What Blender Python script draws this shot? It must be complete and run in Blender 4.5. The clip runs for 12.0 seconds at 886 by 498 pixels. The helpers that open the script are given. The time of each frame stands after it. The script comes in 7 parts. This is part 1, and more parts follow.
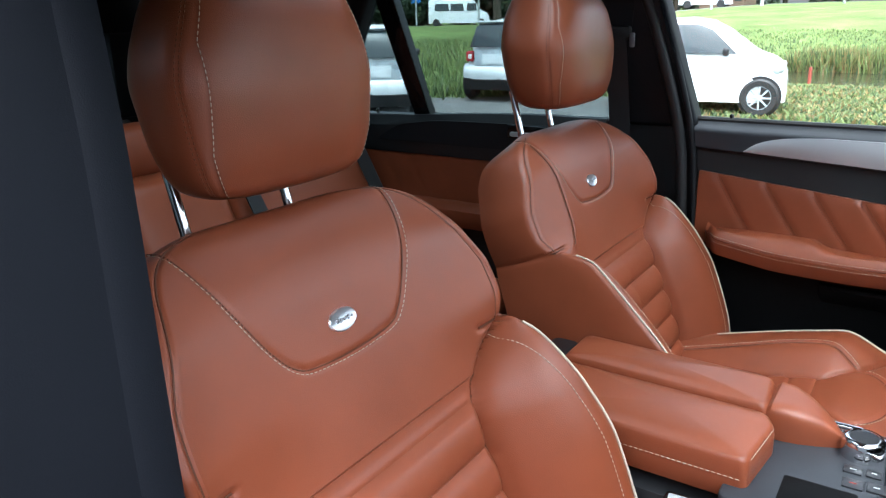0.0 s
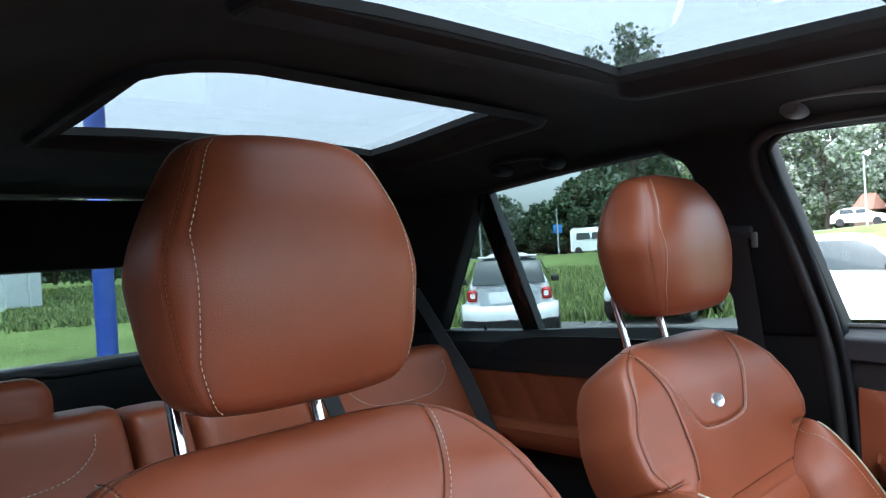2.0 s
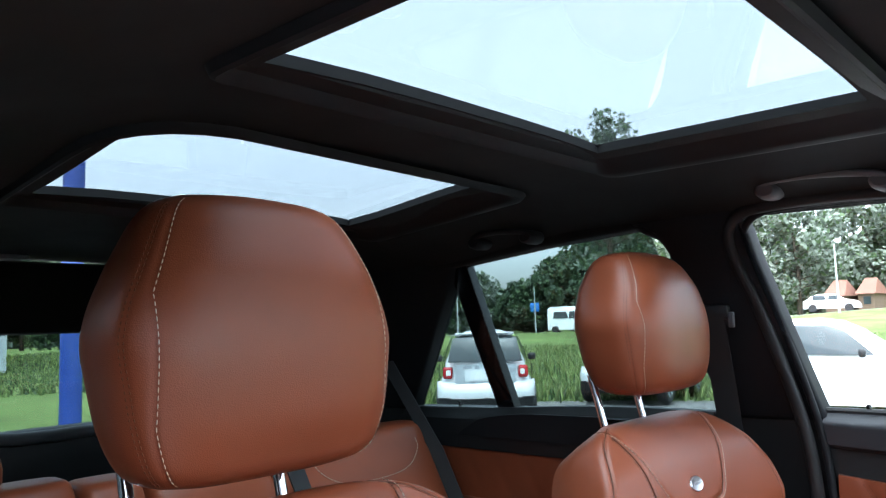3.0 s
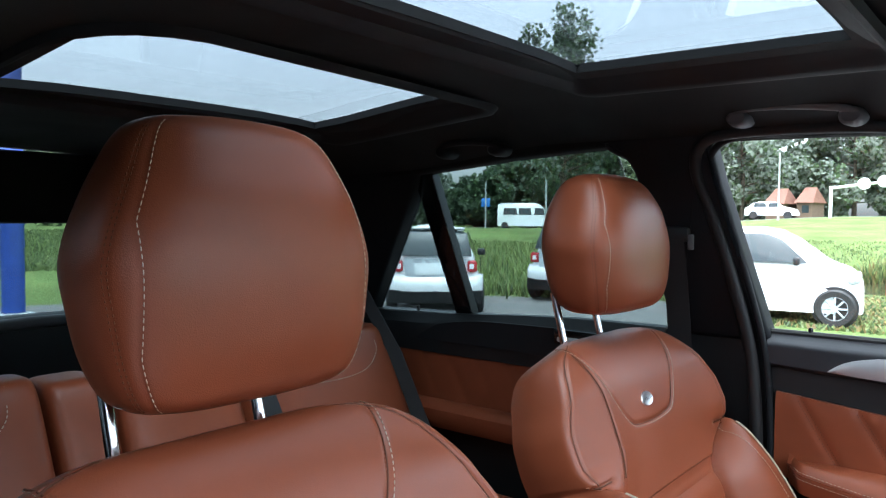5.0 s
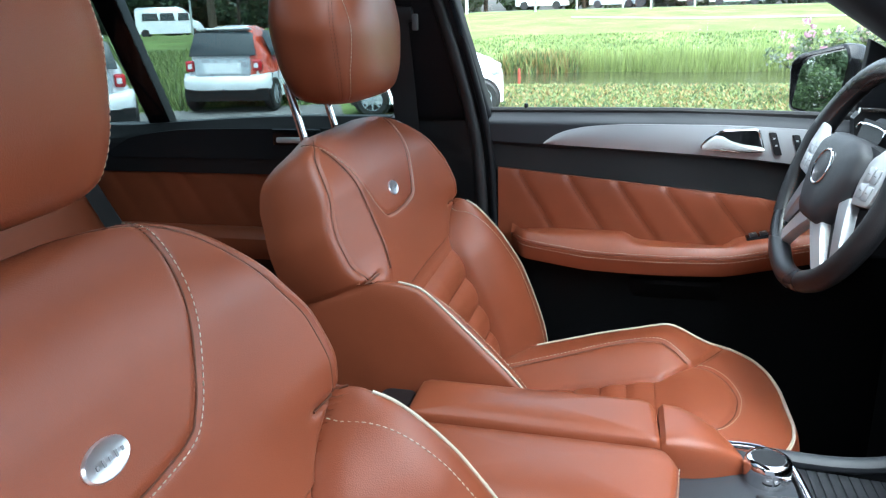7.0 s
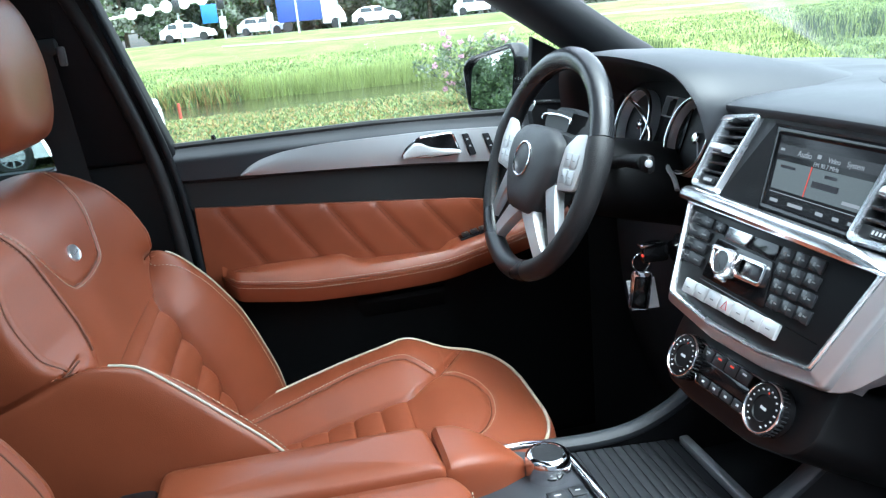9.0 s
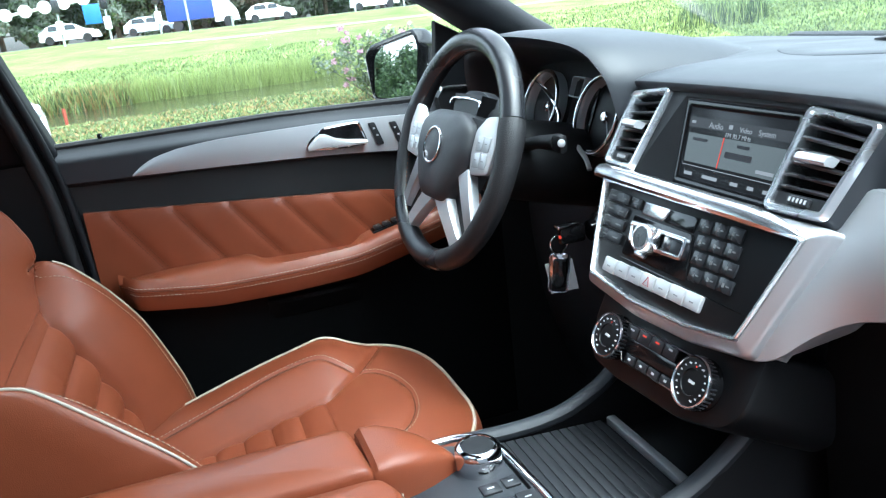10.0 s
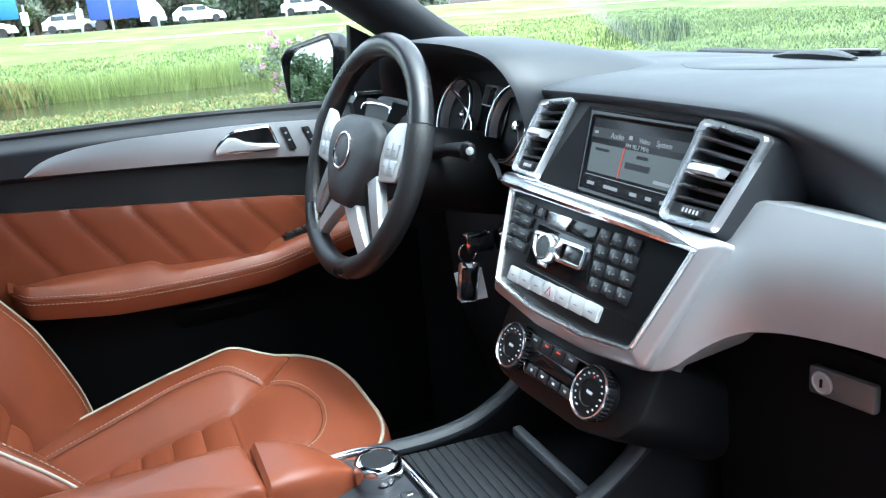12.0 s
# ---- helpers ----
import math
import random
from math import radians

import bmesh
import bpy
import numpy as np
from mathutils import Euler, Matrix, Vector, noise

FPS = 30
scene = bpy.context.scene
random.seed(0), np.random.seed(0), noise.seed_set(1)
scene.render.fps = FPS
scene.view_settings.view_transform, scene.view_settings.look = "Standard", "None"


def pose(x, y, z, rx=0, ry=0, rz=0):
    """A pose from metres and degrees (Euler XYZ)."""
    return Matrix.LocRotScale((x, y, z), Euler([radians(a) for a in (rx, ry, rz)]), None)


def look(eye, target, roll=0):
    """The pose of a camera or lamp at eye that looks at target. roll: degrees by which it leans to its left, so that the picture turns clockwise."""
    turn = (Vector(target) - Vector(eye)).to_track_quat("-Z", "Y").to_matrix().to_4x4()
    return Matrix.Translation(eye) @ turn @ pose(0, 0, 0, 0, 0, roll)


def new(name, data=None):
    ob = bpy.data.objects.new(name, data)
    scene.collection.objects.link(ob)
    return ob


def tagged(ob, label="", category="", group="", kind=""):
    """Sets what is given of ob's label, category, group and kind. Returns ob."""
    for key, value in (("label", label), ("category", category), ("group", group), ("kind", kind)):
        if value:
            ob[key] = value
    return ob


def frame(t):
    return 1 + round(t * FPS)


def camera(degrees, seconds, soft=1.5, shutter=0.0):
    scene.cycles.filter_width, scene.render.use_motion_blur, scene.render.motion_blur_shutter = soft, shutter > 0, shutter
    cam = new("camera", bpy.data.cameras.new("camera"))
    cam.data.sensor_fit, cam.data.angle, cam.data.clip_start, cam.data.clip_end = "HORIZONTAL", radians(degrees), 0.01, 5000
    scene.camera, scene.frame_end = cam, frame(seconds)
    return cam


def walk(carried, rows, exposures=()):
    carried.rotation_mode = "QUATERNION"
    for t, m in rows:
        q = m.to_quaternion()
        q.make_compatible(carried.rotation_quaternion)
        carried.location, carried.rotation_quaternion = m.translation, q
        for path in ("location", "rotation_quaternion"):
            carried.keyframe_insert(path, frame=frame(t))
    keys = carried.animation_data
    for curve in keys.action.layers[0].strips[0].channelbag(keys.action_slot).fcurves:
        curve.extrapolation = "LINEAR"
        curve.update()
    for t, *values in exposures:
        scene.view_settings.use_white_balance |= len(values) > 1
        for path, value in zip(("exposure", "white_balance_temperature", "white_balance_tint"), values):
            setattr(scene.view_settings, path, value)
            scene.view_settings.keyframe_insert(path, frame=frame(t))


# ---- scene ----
EXPOSURES = [(0.0, 2.70, 5800, 8), (1.5, 2.88, 5800, 8), (2.5, 3.0, 5800, 8), (4.5, 2.85, 5800, 8), (5.0, 2.78, 5800, 8), (6.5, 2.92, 5700, 5), (9.5, 2.91, 5600, 2), (12.0, 2.90, 5600, 2)]
cam = camera(60.5, 12.0, soft=1.25)
PATH = [
    (0, (0.01, -0.964, 1.45), (-1.045, 0.626, 0.854), -1.1),
    (0.5, (0.034, -0.921, 1.432), (-1.18, 0.609, 1.002), -3.8),
    (1, (0.017, -0.859, 1.421), (-1.272, 0.646, 1.151), -4.3),
    (1.5, (0.009, -0.819, 1.412), (-1.356, 0.634, 1.255), -4.9),
    (2, (-0.003, -0.781, 1.402), (-1.39, 0.661, 1.401), -3.3),
    (2.5, (-0.009, -0.767, 1.395), (-1.353, 0.702, 1.586), -1.9),
    (4.5, (-0.031, -0.769, 1.414), (-1.302, 0.768, 1.561), -0.3),
    (5, (-0.038, -0.786, 1.434), (-1.279, 0.78, 1.344), 0.5),
    (5.5, (-0.049, -0.792, 1.422), (-1.171, 0.837, 1.133), 1.2),
    (6, (-0.143, -0.766, 1.396), (-0.936, 1.017, 0.955), 0.9),
    (6.5, (-0.182, -0.756, 1.396), (-0.689, 1.103, 0.86), -0.1),
    (7, (-0.195, -0.749, 1.396), (-0.639, 1.11, 0.808), -1.4),
    (7.5, (-0.202, -0.716, 1.396), (-0.422, 1.195, 0.849), -2.9),
    (9.5, (-0.251, -0.64, 1.374), (0.218, 1.212, 0.784), -6.0),
    (10, (-0.244, -0.62, 1.366), (0.327, 1.198, 0.757), -6.6),
    (10.5, (-0.233, -0.614, 1.367), (0.399, 1.18, 0.746), -6.8),
    (11, (-0.221, -0.613, 1.36), (0.482, 1.161, 0.759), -5.3),
    (11.5, (-0.216, -0.613, 1.362), (0.524, 1.132, 0.725), -4.4),
    (12, (-0.209, -0.615, 1.357), (0.533, 1.141, 0.753), -4.5),
]
walk(cam, [(t, look(eye, target, roll)) for t, eye, target, roll in PATH], EXPOSURES)

# ---- light: a bright overcast day ----
world = bpy.data.worlds.new("sky")
scene.world = world
world.use_nodes = True
wn, wl = world.node_tree.nodes, world.node_tree.links
sky = wn.new("ShaderNodeTexSky")
sky.sky_type = "NISHITA"
sky.sun_disc = False
sky.sun_elevation, sky.sun_rotation = radians(70), radians(146)
sky.dust_density, sky.ozone_density = 4.0, 1.0
pale = wn.new("ShaderNodeHueSaturation")
pale.inputs["Saturation"].default_value = 0.28
wl.new(sky.outputs[0], pale.inputs["Color"])
wl.new(pale.outputs[0], wn["Background"].inputs["Color"])
wn["Background"].inputs["Strength"].default_value = 0.15
sun = new("sun", bpy.data.lights.new("sun", "SUN"))
sun.data.energy, sun.data.angle, sun.data.color = 0.75, radians(90), (1.0, 0.98, 0.95)
sun.matrix_world = look((4, -6, 20), (0, 0, 0))

# ---- materials ----
def material(name, colour, rough=0.5, metal=0.0, bump=0.0, scale=300.0, mottle=0.12, mottle_scale=6.0,
             grain="noise", coat=0.0, spec=0.5, rough_var=0.08):
    """A procedural surface: colour that varies at two scales, grain in the relief, uneven gloss."""
    m = bpy.data.materials.new(name)
    m.use_nodes = True
    n, l = m.node_tree.nodes, m.node_tree.links
    b = n["Principled BSDF"]
    co = n.new("ShaderNodeTexCoord")
    big = n.new("ShaderNodeTexNoise")
    big.inputs["Scale"].default_value, big.inputs["Detail"].default_value = mottle_scale, 5.0
    l.new(co.outputs["Object"], big.inputs["Vector"])
    ramp = n.new("ShaderNodeMapRange")
    ramp.inputs["To Min"].default_value, ramp.inputs["To Max"].default_value = 1 - mottle, 1 + mottle
    ramp.inputs["From Min"].default_value, ramp.inputs["From Max"].default_value = 0.3, 0.7
    l.new(big.outputs["Fac"], ramp.inputs["Value"])
    mul = n.new("ShaderNodeVectorMath")
    mul.operation = "SCALE"
    mul.inputs[0].default_value = colour
    l.new(ramp.outputs[0], mul.inputs["Scale"])
    l.new(mul.outputs[0], b.inputs["Base Color"])
    b.inputs["Metallic"].default_value = metal
    b.inputs["Specular IOR Level"].default_value = spec
    b.inputs["Coat Weight"].default_value = coat
    b.inputs["Coat Roughness"].default_value = 0.05
    rr = n.new("ShaderNodeMapRange")
    rr.inputs["To Min"].default_value, rr.inputs["To Max"].default_value = max(0.0, rough - rough_var), min(1.0, rough + rough_var)
    rr.inputs["From Min"].default_value, rr.inputs["From Max"].default_value = 0.3, 0.7
    small = n.new("ShaderNodeTexVoronoi" if grain == "cells" else "ShaderNodeTexNoise")
    small.inputs["Scale"].default_value = scale
    l.new(co.outputs["Object"], small.inputs["Vector"])
    l.new(big.outputs["Fac"], rr.inputs["Value"])
    l.new(rr.outputs[0], b.inputs["Roughness"])
    if bump:
        bp = n.new("ShaderNodeBump")
        bp.inputs["Strength"].default_value = bump
        bp.inputs["Distance"].default_value = 0.6 / scale
        l.new(small.outputs[0], bp.inputs["Height"])
        l.new(bp.outputs[0], b.inputs["Normal"])
    return m


def glass_material(name, tint, gloss=1.0):
    """A thin pane: lets light straight through, mirrors a little by Fresnel."""
    m = bpy.data.materials.new(name)
    m.use_nodes = True
    n, l = m.node_tree.nodes, m.node_tree.links
    n.remove(n["Principled BSDF"])
    clear, shine, mix, fr = (n.new("ShaderNodeBsdf" + k) if k in ("Transparent", "Glossy") else n.new("ShaderNode" + k)
                             for k in ("Transparent", "Glossy", "MixShader", "LayerWeight"))
    clear.inputs["Color"].default_value = (*tint, 1)
    shine.inputs["Roughness"].default_value = 0.0
    shine.inputs["Color"].default_value = (gloss, gloss, gloss, 1)
    fr.inputs["Blend"].default_value = 0.5
    power = n.new("ShaderNodeMath")
    power.operation = "POWER"
    power.inputs[1].default_value = 5.0
    scale = n.new("ShaderNodeMath")
    scale.operation = "MULTIPLY_ADD"
    scale.inputs[1].default_value, scale.inputs[2].default_value = 0.6, 0.025
    l.new(fr.outputs["Facing"], power.inputs[0])
    l.new(power.outputs[0], scale.inputs[0])
    l.new(scale.outputs[0], mix.inputs[0])
    l.new(clear.outputs[0], mix.inputs[1])
    l.new(shine.outputs[0], mix.inputs[2])
    l.new(mix.outputs[0], n["Material Output"].inputs["Surface"])
    return m


def glow_material(name, colour, strength):
    m = bpy.data.materials.new(name)
    m.use_nodes = True
    b = m.node_tree.nodes["Principled BSDF"]
    b.inputs["Base Color"].default_value = (0.006, 0.006, 0.006, 1)
    b.inputs["Emission Color"].default_value = (*colour, 1)
    b.inputs["Emission Strength"].default_value = strength
    b.inputs["Roughness"].default_value = 0.22
    b.inputs["Specular IOR Level"].default_value = 0.15
    return m


LEATHER = material("cognac_leather", (0.232, 0.058, 0.0245), 0.35, bump=0.22, scale=900, mottle=0.10, mottle_scale=9, grain="cells", rough_var=0.06, spec=0.43)
PIPING = material("cream_piping", (0.52, 0.46, 0.36), 0.5, bump=0.1, scale=600)
THREAD = material("white_thread", (0.50, 0.42, 0.33), 0.8)
BADGE = material("satin_badge", (0.72, 0.73, 0.75), 0.28, metal=0.9, mottle=0.05)
BADGE_GREY = material("grey_engraving", (0.22, 0.22, 0.23), 0.5, mottle=0.05)
FRAME_SILVER = material("bright_satin_silver", (0.88, 0.89, 0.91), 0.27, metal=1.0, mottle=0.03)
BUTTON_SILVER = material("silver_button", (0.62, 0.63, 0.64), 0.4, metal=0.4, mottle=0.04)
# brown stitches, and the dark cords that stand for shade in seat creases
THREAD_AND_SHADE = material("brown_thread_and_crease_shade", (0.10, 0.03, 0.012), 0.8)
SOFT_BLACK = material("soft_black_plastic", (0.0075, 0.008, 0.0095), 0.5, bump=0.3, scale=1100, grain="cells", mottle=0.15)
DASH_GREY = material("grained_dark_dashboard", (0.034, 0.037, 0.043), 0.50, bump=0.10, scale=1800, grain="cells", mottle=0.05, spec=0.36)
HEADLINER = material("black_headliner_cloth", (0.0045, 0.0046, 0.005), 0.9, bump=0.4, scale=1500, mottle=0.2)
PILLAR = material("dark_pillar_trim", (0.010, 0.011, 0.0135), 0.60, bump=0.2, scale=1500, spec=0.3)
SEAL_BLUE = material("blue_grey_seal_rubber", (0.0040, 0.0050, 0.0075), 0.7, bump=0.25, scale=900, spec=0.10)
SEAL_BEAD = material("lighter_seal_bead", (0.0150, 0.0172, 0.0230), 0.55, bump=0.2, scale=900, spec=0.2)
TRIM_BLACK = material("black_door_plastic", (0.0026, 0.0028, 0.0032), 0.6, bump=0.3, scale=1000, grain="cells", spec=0.1)
CARPET = material("black_carpet", (0.004, 0.004, 0.0045), 0.95, bump=0.8, scale=700, mottle=0.3)
RUBBER = material("black_rubber", (0.015, 0.015, 0.016), 0.55, bump=0.15, scale=500)
GLOSS_BLACK = material("gloss_black", (0.008, 0.008, 0.009), 0.12, mottle=0.05, rough_var=0.04)
ALU = material("brushed_aluminium", (0.47, 0.48, 0.50), 0.34, metal=0.3, bump=0.05, scale=1500, mottle=0.04)
SILVER = material("satin_silver_trim", (0.50, 0.51, 0.53), 0.40, metal=0.65, bump=0.03, scale=1500, mottle=0.04)
CHROME = material("chrome", (0.82, 0.82, 0.84), 0.08, metal=1.0, mottle=0.03, rough_var=0.04)
VENT_GREY = material("dark_vent_slat", (0.035, 0.036, 0.040), 0.30, mottle=0.06)
PANEL_BLACK = material("satin_black_panel", (0.0060, 0.0063, 0.0072), 0.36, bump=0.08, scale=1200, mottle=0.08, spec=0.25)
KEY_GREY = material("dark_button", (0.022, 0.023, 0.026), 0.32, mottle=0.1)
WHITE_MARK = material("white_print", (0.62, 0.63, 0.65), 0.6)
DIM_MARK = material("dim_grey_print", (0.16, 0.165, 0.17), 0.6)
RED_MARK = glow_material("red_light", (1.0, 0.08, 0.05), 0.12)
GRIP = material("grey_moulded_plastic", (0.10, 0.10, 0.105), 0.55, bump=0.2, scale=900)
MIRROR = material("mirror_silver", (0.9, 0.9, 0.9), 0.01, metal=1.0, mottle=0.0, rough_var=0.0)
BELT = material("black_belt_webbing", (0.018, 0.019, 0.021), 0.7, bump=0.6, scale=900)
WHITE_PAINT = material("white_car_paint", (0.80, 0.81, 0.82), 0.25, coat=0.6, mottle=0.03)
SILVER_PAINT = material("silver_car_paint", (0.50, 0.54, 0.58), 0.3, metal=0.3, coat=0.6, mottle=0.04)
RED_PAINT = material("orange_red_car_paint", (0.55, 0.07, 0.03), 0.25, coat=0.6, mottle=0.04)
BLUE_PAINT = material("blue_paint", (0.03, 0.07, 0.32), 0.4, mottle=0.1)
LAMP_RED = material("red_tail_lamp", (0.42, 0.01, 0.015), 0.1, coat=0.5)
DARK_GLASS = material("dark_car_glass", (0.03, 0.04, 0.045), 0.05, mottle=0.1, rough_var=0.02)
CLEAR = glass_material("clear_glass", (0.93, 0.96, 0.95))
TINTED = glass_material("tinted_glass", (0.44, 0.50, 0.50))
ROOF_GLASS = glass_material("roof_glass", (0.52, 0.56, 0.57))
ROOF_TINT = glass_material("tinted_roof_glass", (0.48, 0.52, 0.53))

# ---- building helpers ----
def thing(name, at, label, category, group="", kind=""):
    """A top-level thing: an Empty at its base."""
    ob = new(name)
    ob.location = at
    ob.empty_display_size = 0.05
    return tagged(ob, label, category, group, kind)


def origin_of(ob):
    p = Vector((0, 0, 0))
    while ob:
        p += ob.location
        ob = ob.parent
    return p


def link_mesh(name, bm, mat, smooth=True):
    me = bpy.data.meshes.new(name)
    bm.normal_update()
    bm.to_mesh(me)
    bm.free()
    for q in (mat if isinstance(mat, (list, tuple)) else [mat]):
        me.materials.append(q)
    if smooth:
        me.shade_smooth()
        me.set_sharp_from_angle(angle=radians(40))
    return new(name, me)


def part(name, bm, mat, parent, label="", smooth=True, kind=""):
    """One mesh, built in world coordinates, linked under its thing or part."""
    base = origin_of(parent)
    bmesh.ops.translate(bm, verts=bm.verts, vec=-base)
    ob = link_mesh(name, bm, mat, smooth)
    ob.parent = parent
    return tagged(ob, label, "", "", kind)


def solid(name, bm, mat, label, category, group="", kind="", smooth=True):
    """A top-level thing of one mesh, built in world coordinates."""
    lo = Vector([min(v.co[i] for v in bm.verts) for i in range(3)])
    hi = Vector([max(v.co[i] for v in bm.verts) for i in range(3)])
    base = Vector(((lo.x + hi.x) / 2, (lo.y + hi.y) / 2, lo.z))
    bmesh.ops.translate(bm, verts=bm.verts, vec=-base)
    ob = link_mesh(name, bm, mat, smooth)
    ob.location = base
    return tagged(ob, label, category, group, kind)


def box(c, size, bevel=0.0, m=None, seg=2, bm=None):
    """A box round c with rounded edges; m turns it about c."""
    own = bmesh.new()
    bmesh.ops.create_cube(own, size=1.0)
    bmesh.ops.scale(own, vec=size, verts=own.verts)
    if bevel:
        bmesh.ops.bevel(own, geom=own.edges[:], offset=bevel, segments=seg, profile=0.5, affect="EDGES")
    t = Matrix.Translation(c) @ (m.to_4x4() if m else Matrix())
    bmesh.ops.transform(own, matrix=t, verts=own.verts)
    return merge(bm, own)


def merge(bm, own):
    if bm is None:
        return own
    me = bpy.data.meshes.new("joined")
    own.to_mesh(me)
    own.free()
    bm.from_mesh(me)
    bpy.data.meshes.remove(me)
    return bm


def loft(rings, closed=True, caps=True, bm=None):
    """A skin over rings of points (each ring the same count)."""
    bm = bm or bmesh.new()
    rows = [[bm.verts.new(p) for p in r] for r in rings]
    k = len(rows[0])
    for a, b in zip(rows, rows[1:]):
        for i in range(k if closed else k - 1):
            j = (i + 1) % k
            bm.faces.new((a[i], a[j], b[j], b[i]))
    if caps and closed:
        bm.faces.new(rows[0][::-1])
        bm.faces.new(rows[-1])
    bmesh.ops.recalc_face_normals(bm, faces=bm.faces)
    return bm


def tube(points, r, n=8, bm=None, closed=False, flat=1.0):
    """A round cord along points; r may be one radius or one per point."""
    pts = [Vector(p) for p in points]
    rings = []
    side = None
    for i, p in enumerate(pts):
        if closed:
            d = pts[(i + 1) % len(pts)] - pts[i - 1]
        else:
            d = pts[min(i + 1, len(pts) - 1)] - pts[max(i - 1, 0)]
        d.normalize()
        if side is None:
            side = d.cross(Vector((0.12, 0.31, 0.94)))
            if side.length < 0.1:
                side = d.cross(Vector((1, 0, 0)))
        side = (side - d * side.dot(d)).normalized()
        up = d.cross(side)
        q = r[i] if isinstance(r, (list, tuple)) else r
        rings.append([p + side * q * math.cos(a) + up * q * flat * math.sin(a) for a in (2 * math.pi * k / n for k in range(n))])
    if closed:
        rings.append(rings[0])
        own = loft(rings, True, False)
        bmesh.ops.remove_doubles(own, verts=own.verts, dist=1e-6)
        return merge(bm, own)
    own = loft(rings)
    return merge(bm, own)


def smooth_line(points, steps=8):
    """A Catmull-Rom line through points."""
    p = [Vector(q) for q in points]
    p = [p[0] * 2 - p[1], *p, p[-1] * 2 - p[-2]]
    out = []
    for i in range(1, len(p) - 2):
        a, b, c, d = p[i - 1:i + 3]
        for k in range(steps):
            t = k / steps
            out.append(0.5 * (2 * b + (c - a) * t + (2 * a - 5 * b + 4 * c - d) * t * t + (3 * b - a - 3 * c + d) * t ** 3))
    out.append(p[-2])
    return out


def plate(outline, normal, depth, bevel=0.0, bm=None, seg=2):
    """A flat plate: the outline (points in one plane) drawn out by depth along normal, its rim rounded."""
    own = bmesh.new()
    v = [own.verts.new(p) for p in outline]
    f = own.faces.new(v)
    f.normal_update()
    nv = Vector(normal).normalized() * depth
    got = bmesh.ops.extrude_face_region(own, geom=[f])
    top = [g for g in got["geom"] if isinstance(g, bmesh.types.BMVert)]
    bmesh.ops.translate(own, verts=top, vec=nv)
    bmesh.ops.recalc_face_normals(own, faces=own.faces)
    if bevel:
        ts = set(top)
        rim = [e for e in own.edges if e.verts[0] in ts and e.verts[1] in ts]
        bmesh.ops.bevel(own, geom=rim, offset=bevel, segments=seg, profile=0.5, affect="EDGES")
    return merge(bm, own)


def lathe(profile, c, axis, n=32, bm=None):
    """Turns (radius, height) pairs about axis through c."""
    ax = Vector(axis).normalized()
    s = ax.orthogonal().normalized()
    u = ax.cross(s)
    c = Vector(c)
    rings = [[c + ax * h + (s * math.cos(a) + u * math.sin(a)) * max(r, 1e-5) for a in (2 * math.pi * k / n for k in range(n))] for r, h in profile]
    return merge(bm, loft(rings, True, False))


def rounded(corners, r, steps=4):
    """A polygon's corners (2D) rounded off."""
    out = []
    n = len(corners)
    for i in range(n):
        a, b, c = Vector(corners[i - 1]), Vector(corners[i]), Vector(corners[(i + 1) % n])
        q = r[i] if isinstance(r, (list, tuple)) else r
        p1 = b + (a - b).normalized() * q
        p2 = b + (c - b).normalized() * q
        for k in range(steps + 1):
            t = k / steps
            out.append((p1 * (1 - t) + b * t) * (1 - t) + (b * (1 - t) + p2 * t) * t)
    return out


def curve_at(pts, x):
    """A smooth curve through the points, flat beyond its ends, that never overshoots."""
    if x <= pts[0][0]:
        return pts[0][1]
    if x >= pts[-1][0]:
        return pts[-1][1]
    k = 0
    while pts[k + 1][0] < x:
        k += 1
    (x0, y0), (x1, y1) = pts[k], pts[k + 1]
    h = x1 - x0
    m = (y1 - y0) / h

    def slope(i):
        if i <= 0 or i >= len(pts) - 1:
            return m
        a = (pts[i][1] - pts[i - 1][1]) / (pts[i][0] - pts[i - 1][0])
        b = (pts[i + 1][1] - pts[i][1]) / (pts[i + 1][0] - pts[i][0])
        return 0.0 if a * b <= 0 else 2 * a * b / (a + b)
    t = (x - x0) / h
    d0, d1 = slope(k), slope(k + 1)
    return ((2 * t ** 3 - 3 * t * t + 1) * y0 + (t ** 3 - 2 * t * t + t) * h * d0
            + (3 * t * t - 2 * t ** 3) * y1 + (t ** 3 - t * t) * h * d1)


def step(a, b, x):
    t = min(1.0, max(0.0, (x - a) / (b - a)))
    return t * t * (3 - 2 * t)

# ---- front seats ----
BACK_W = [(-0.62, 0.220), (-0.52, 0.258), (-0.40, 0.278), (-0.28, 0.279), (-0.20, 0.272), (-0.15, 0.263), (-0.11, 0.255), (-0.085, 0.250), (-0.05, 0.254),
          (-0.016, 0.252), (0.032, 0.233), (0.06, 0.220), (0.085, 0.206), (0.104, 0.188), (0.117, 0.163), (0.124, 0.132), (0.128, 0.10)]
CREASE = [(-0.62, 0.165), (-0.40, 0.165), (-0.25, 0.160), (-0.20, 0.161), (-0.173, 0.167), (-0.134, 0.190), (-0.097, 0.228), (-0.075, 0.262), (0.2, 0.4)]
BOLSTER_H = [(-0.62, 0.05), (-0.48, 0.092), (-0.38, 0.106), (-0.28, 0.106), (-0.2, 0.096), (-0.16, 0.086), (-0.12, 0.070), (-0.085, 0.042), (-0.05, 0.02)]


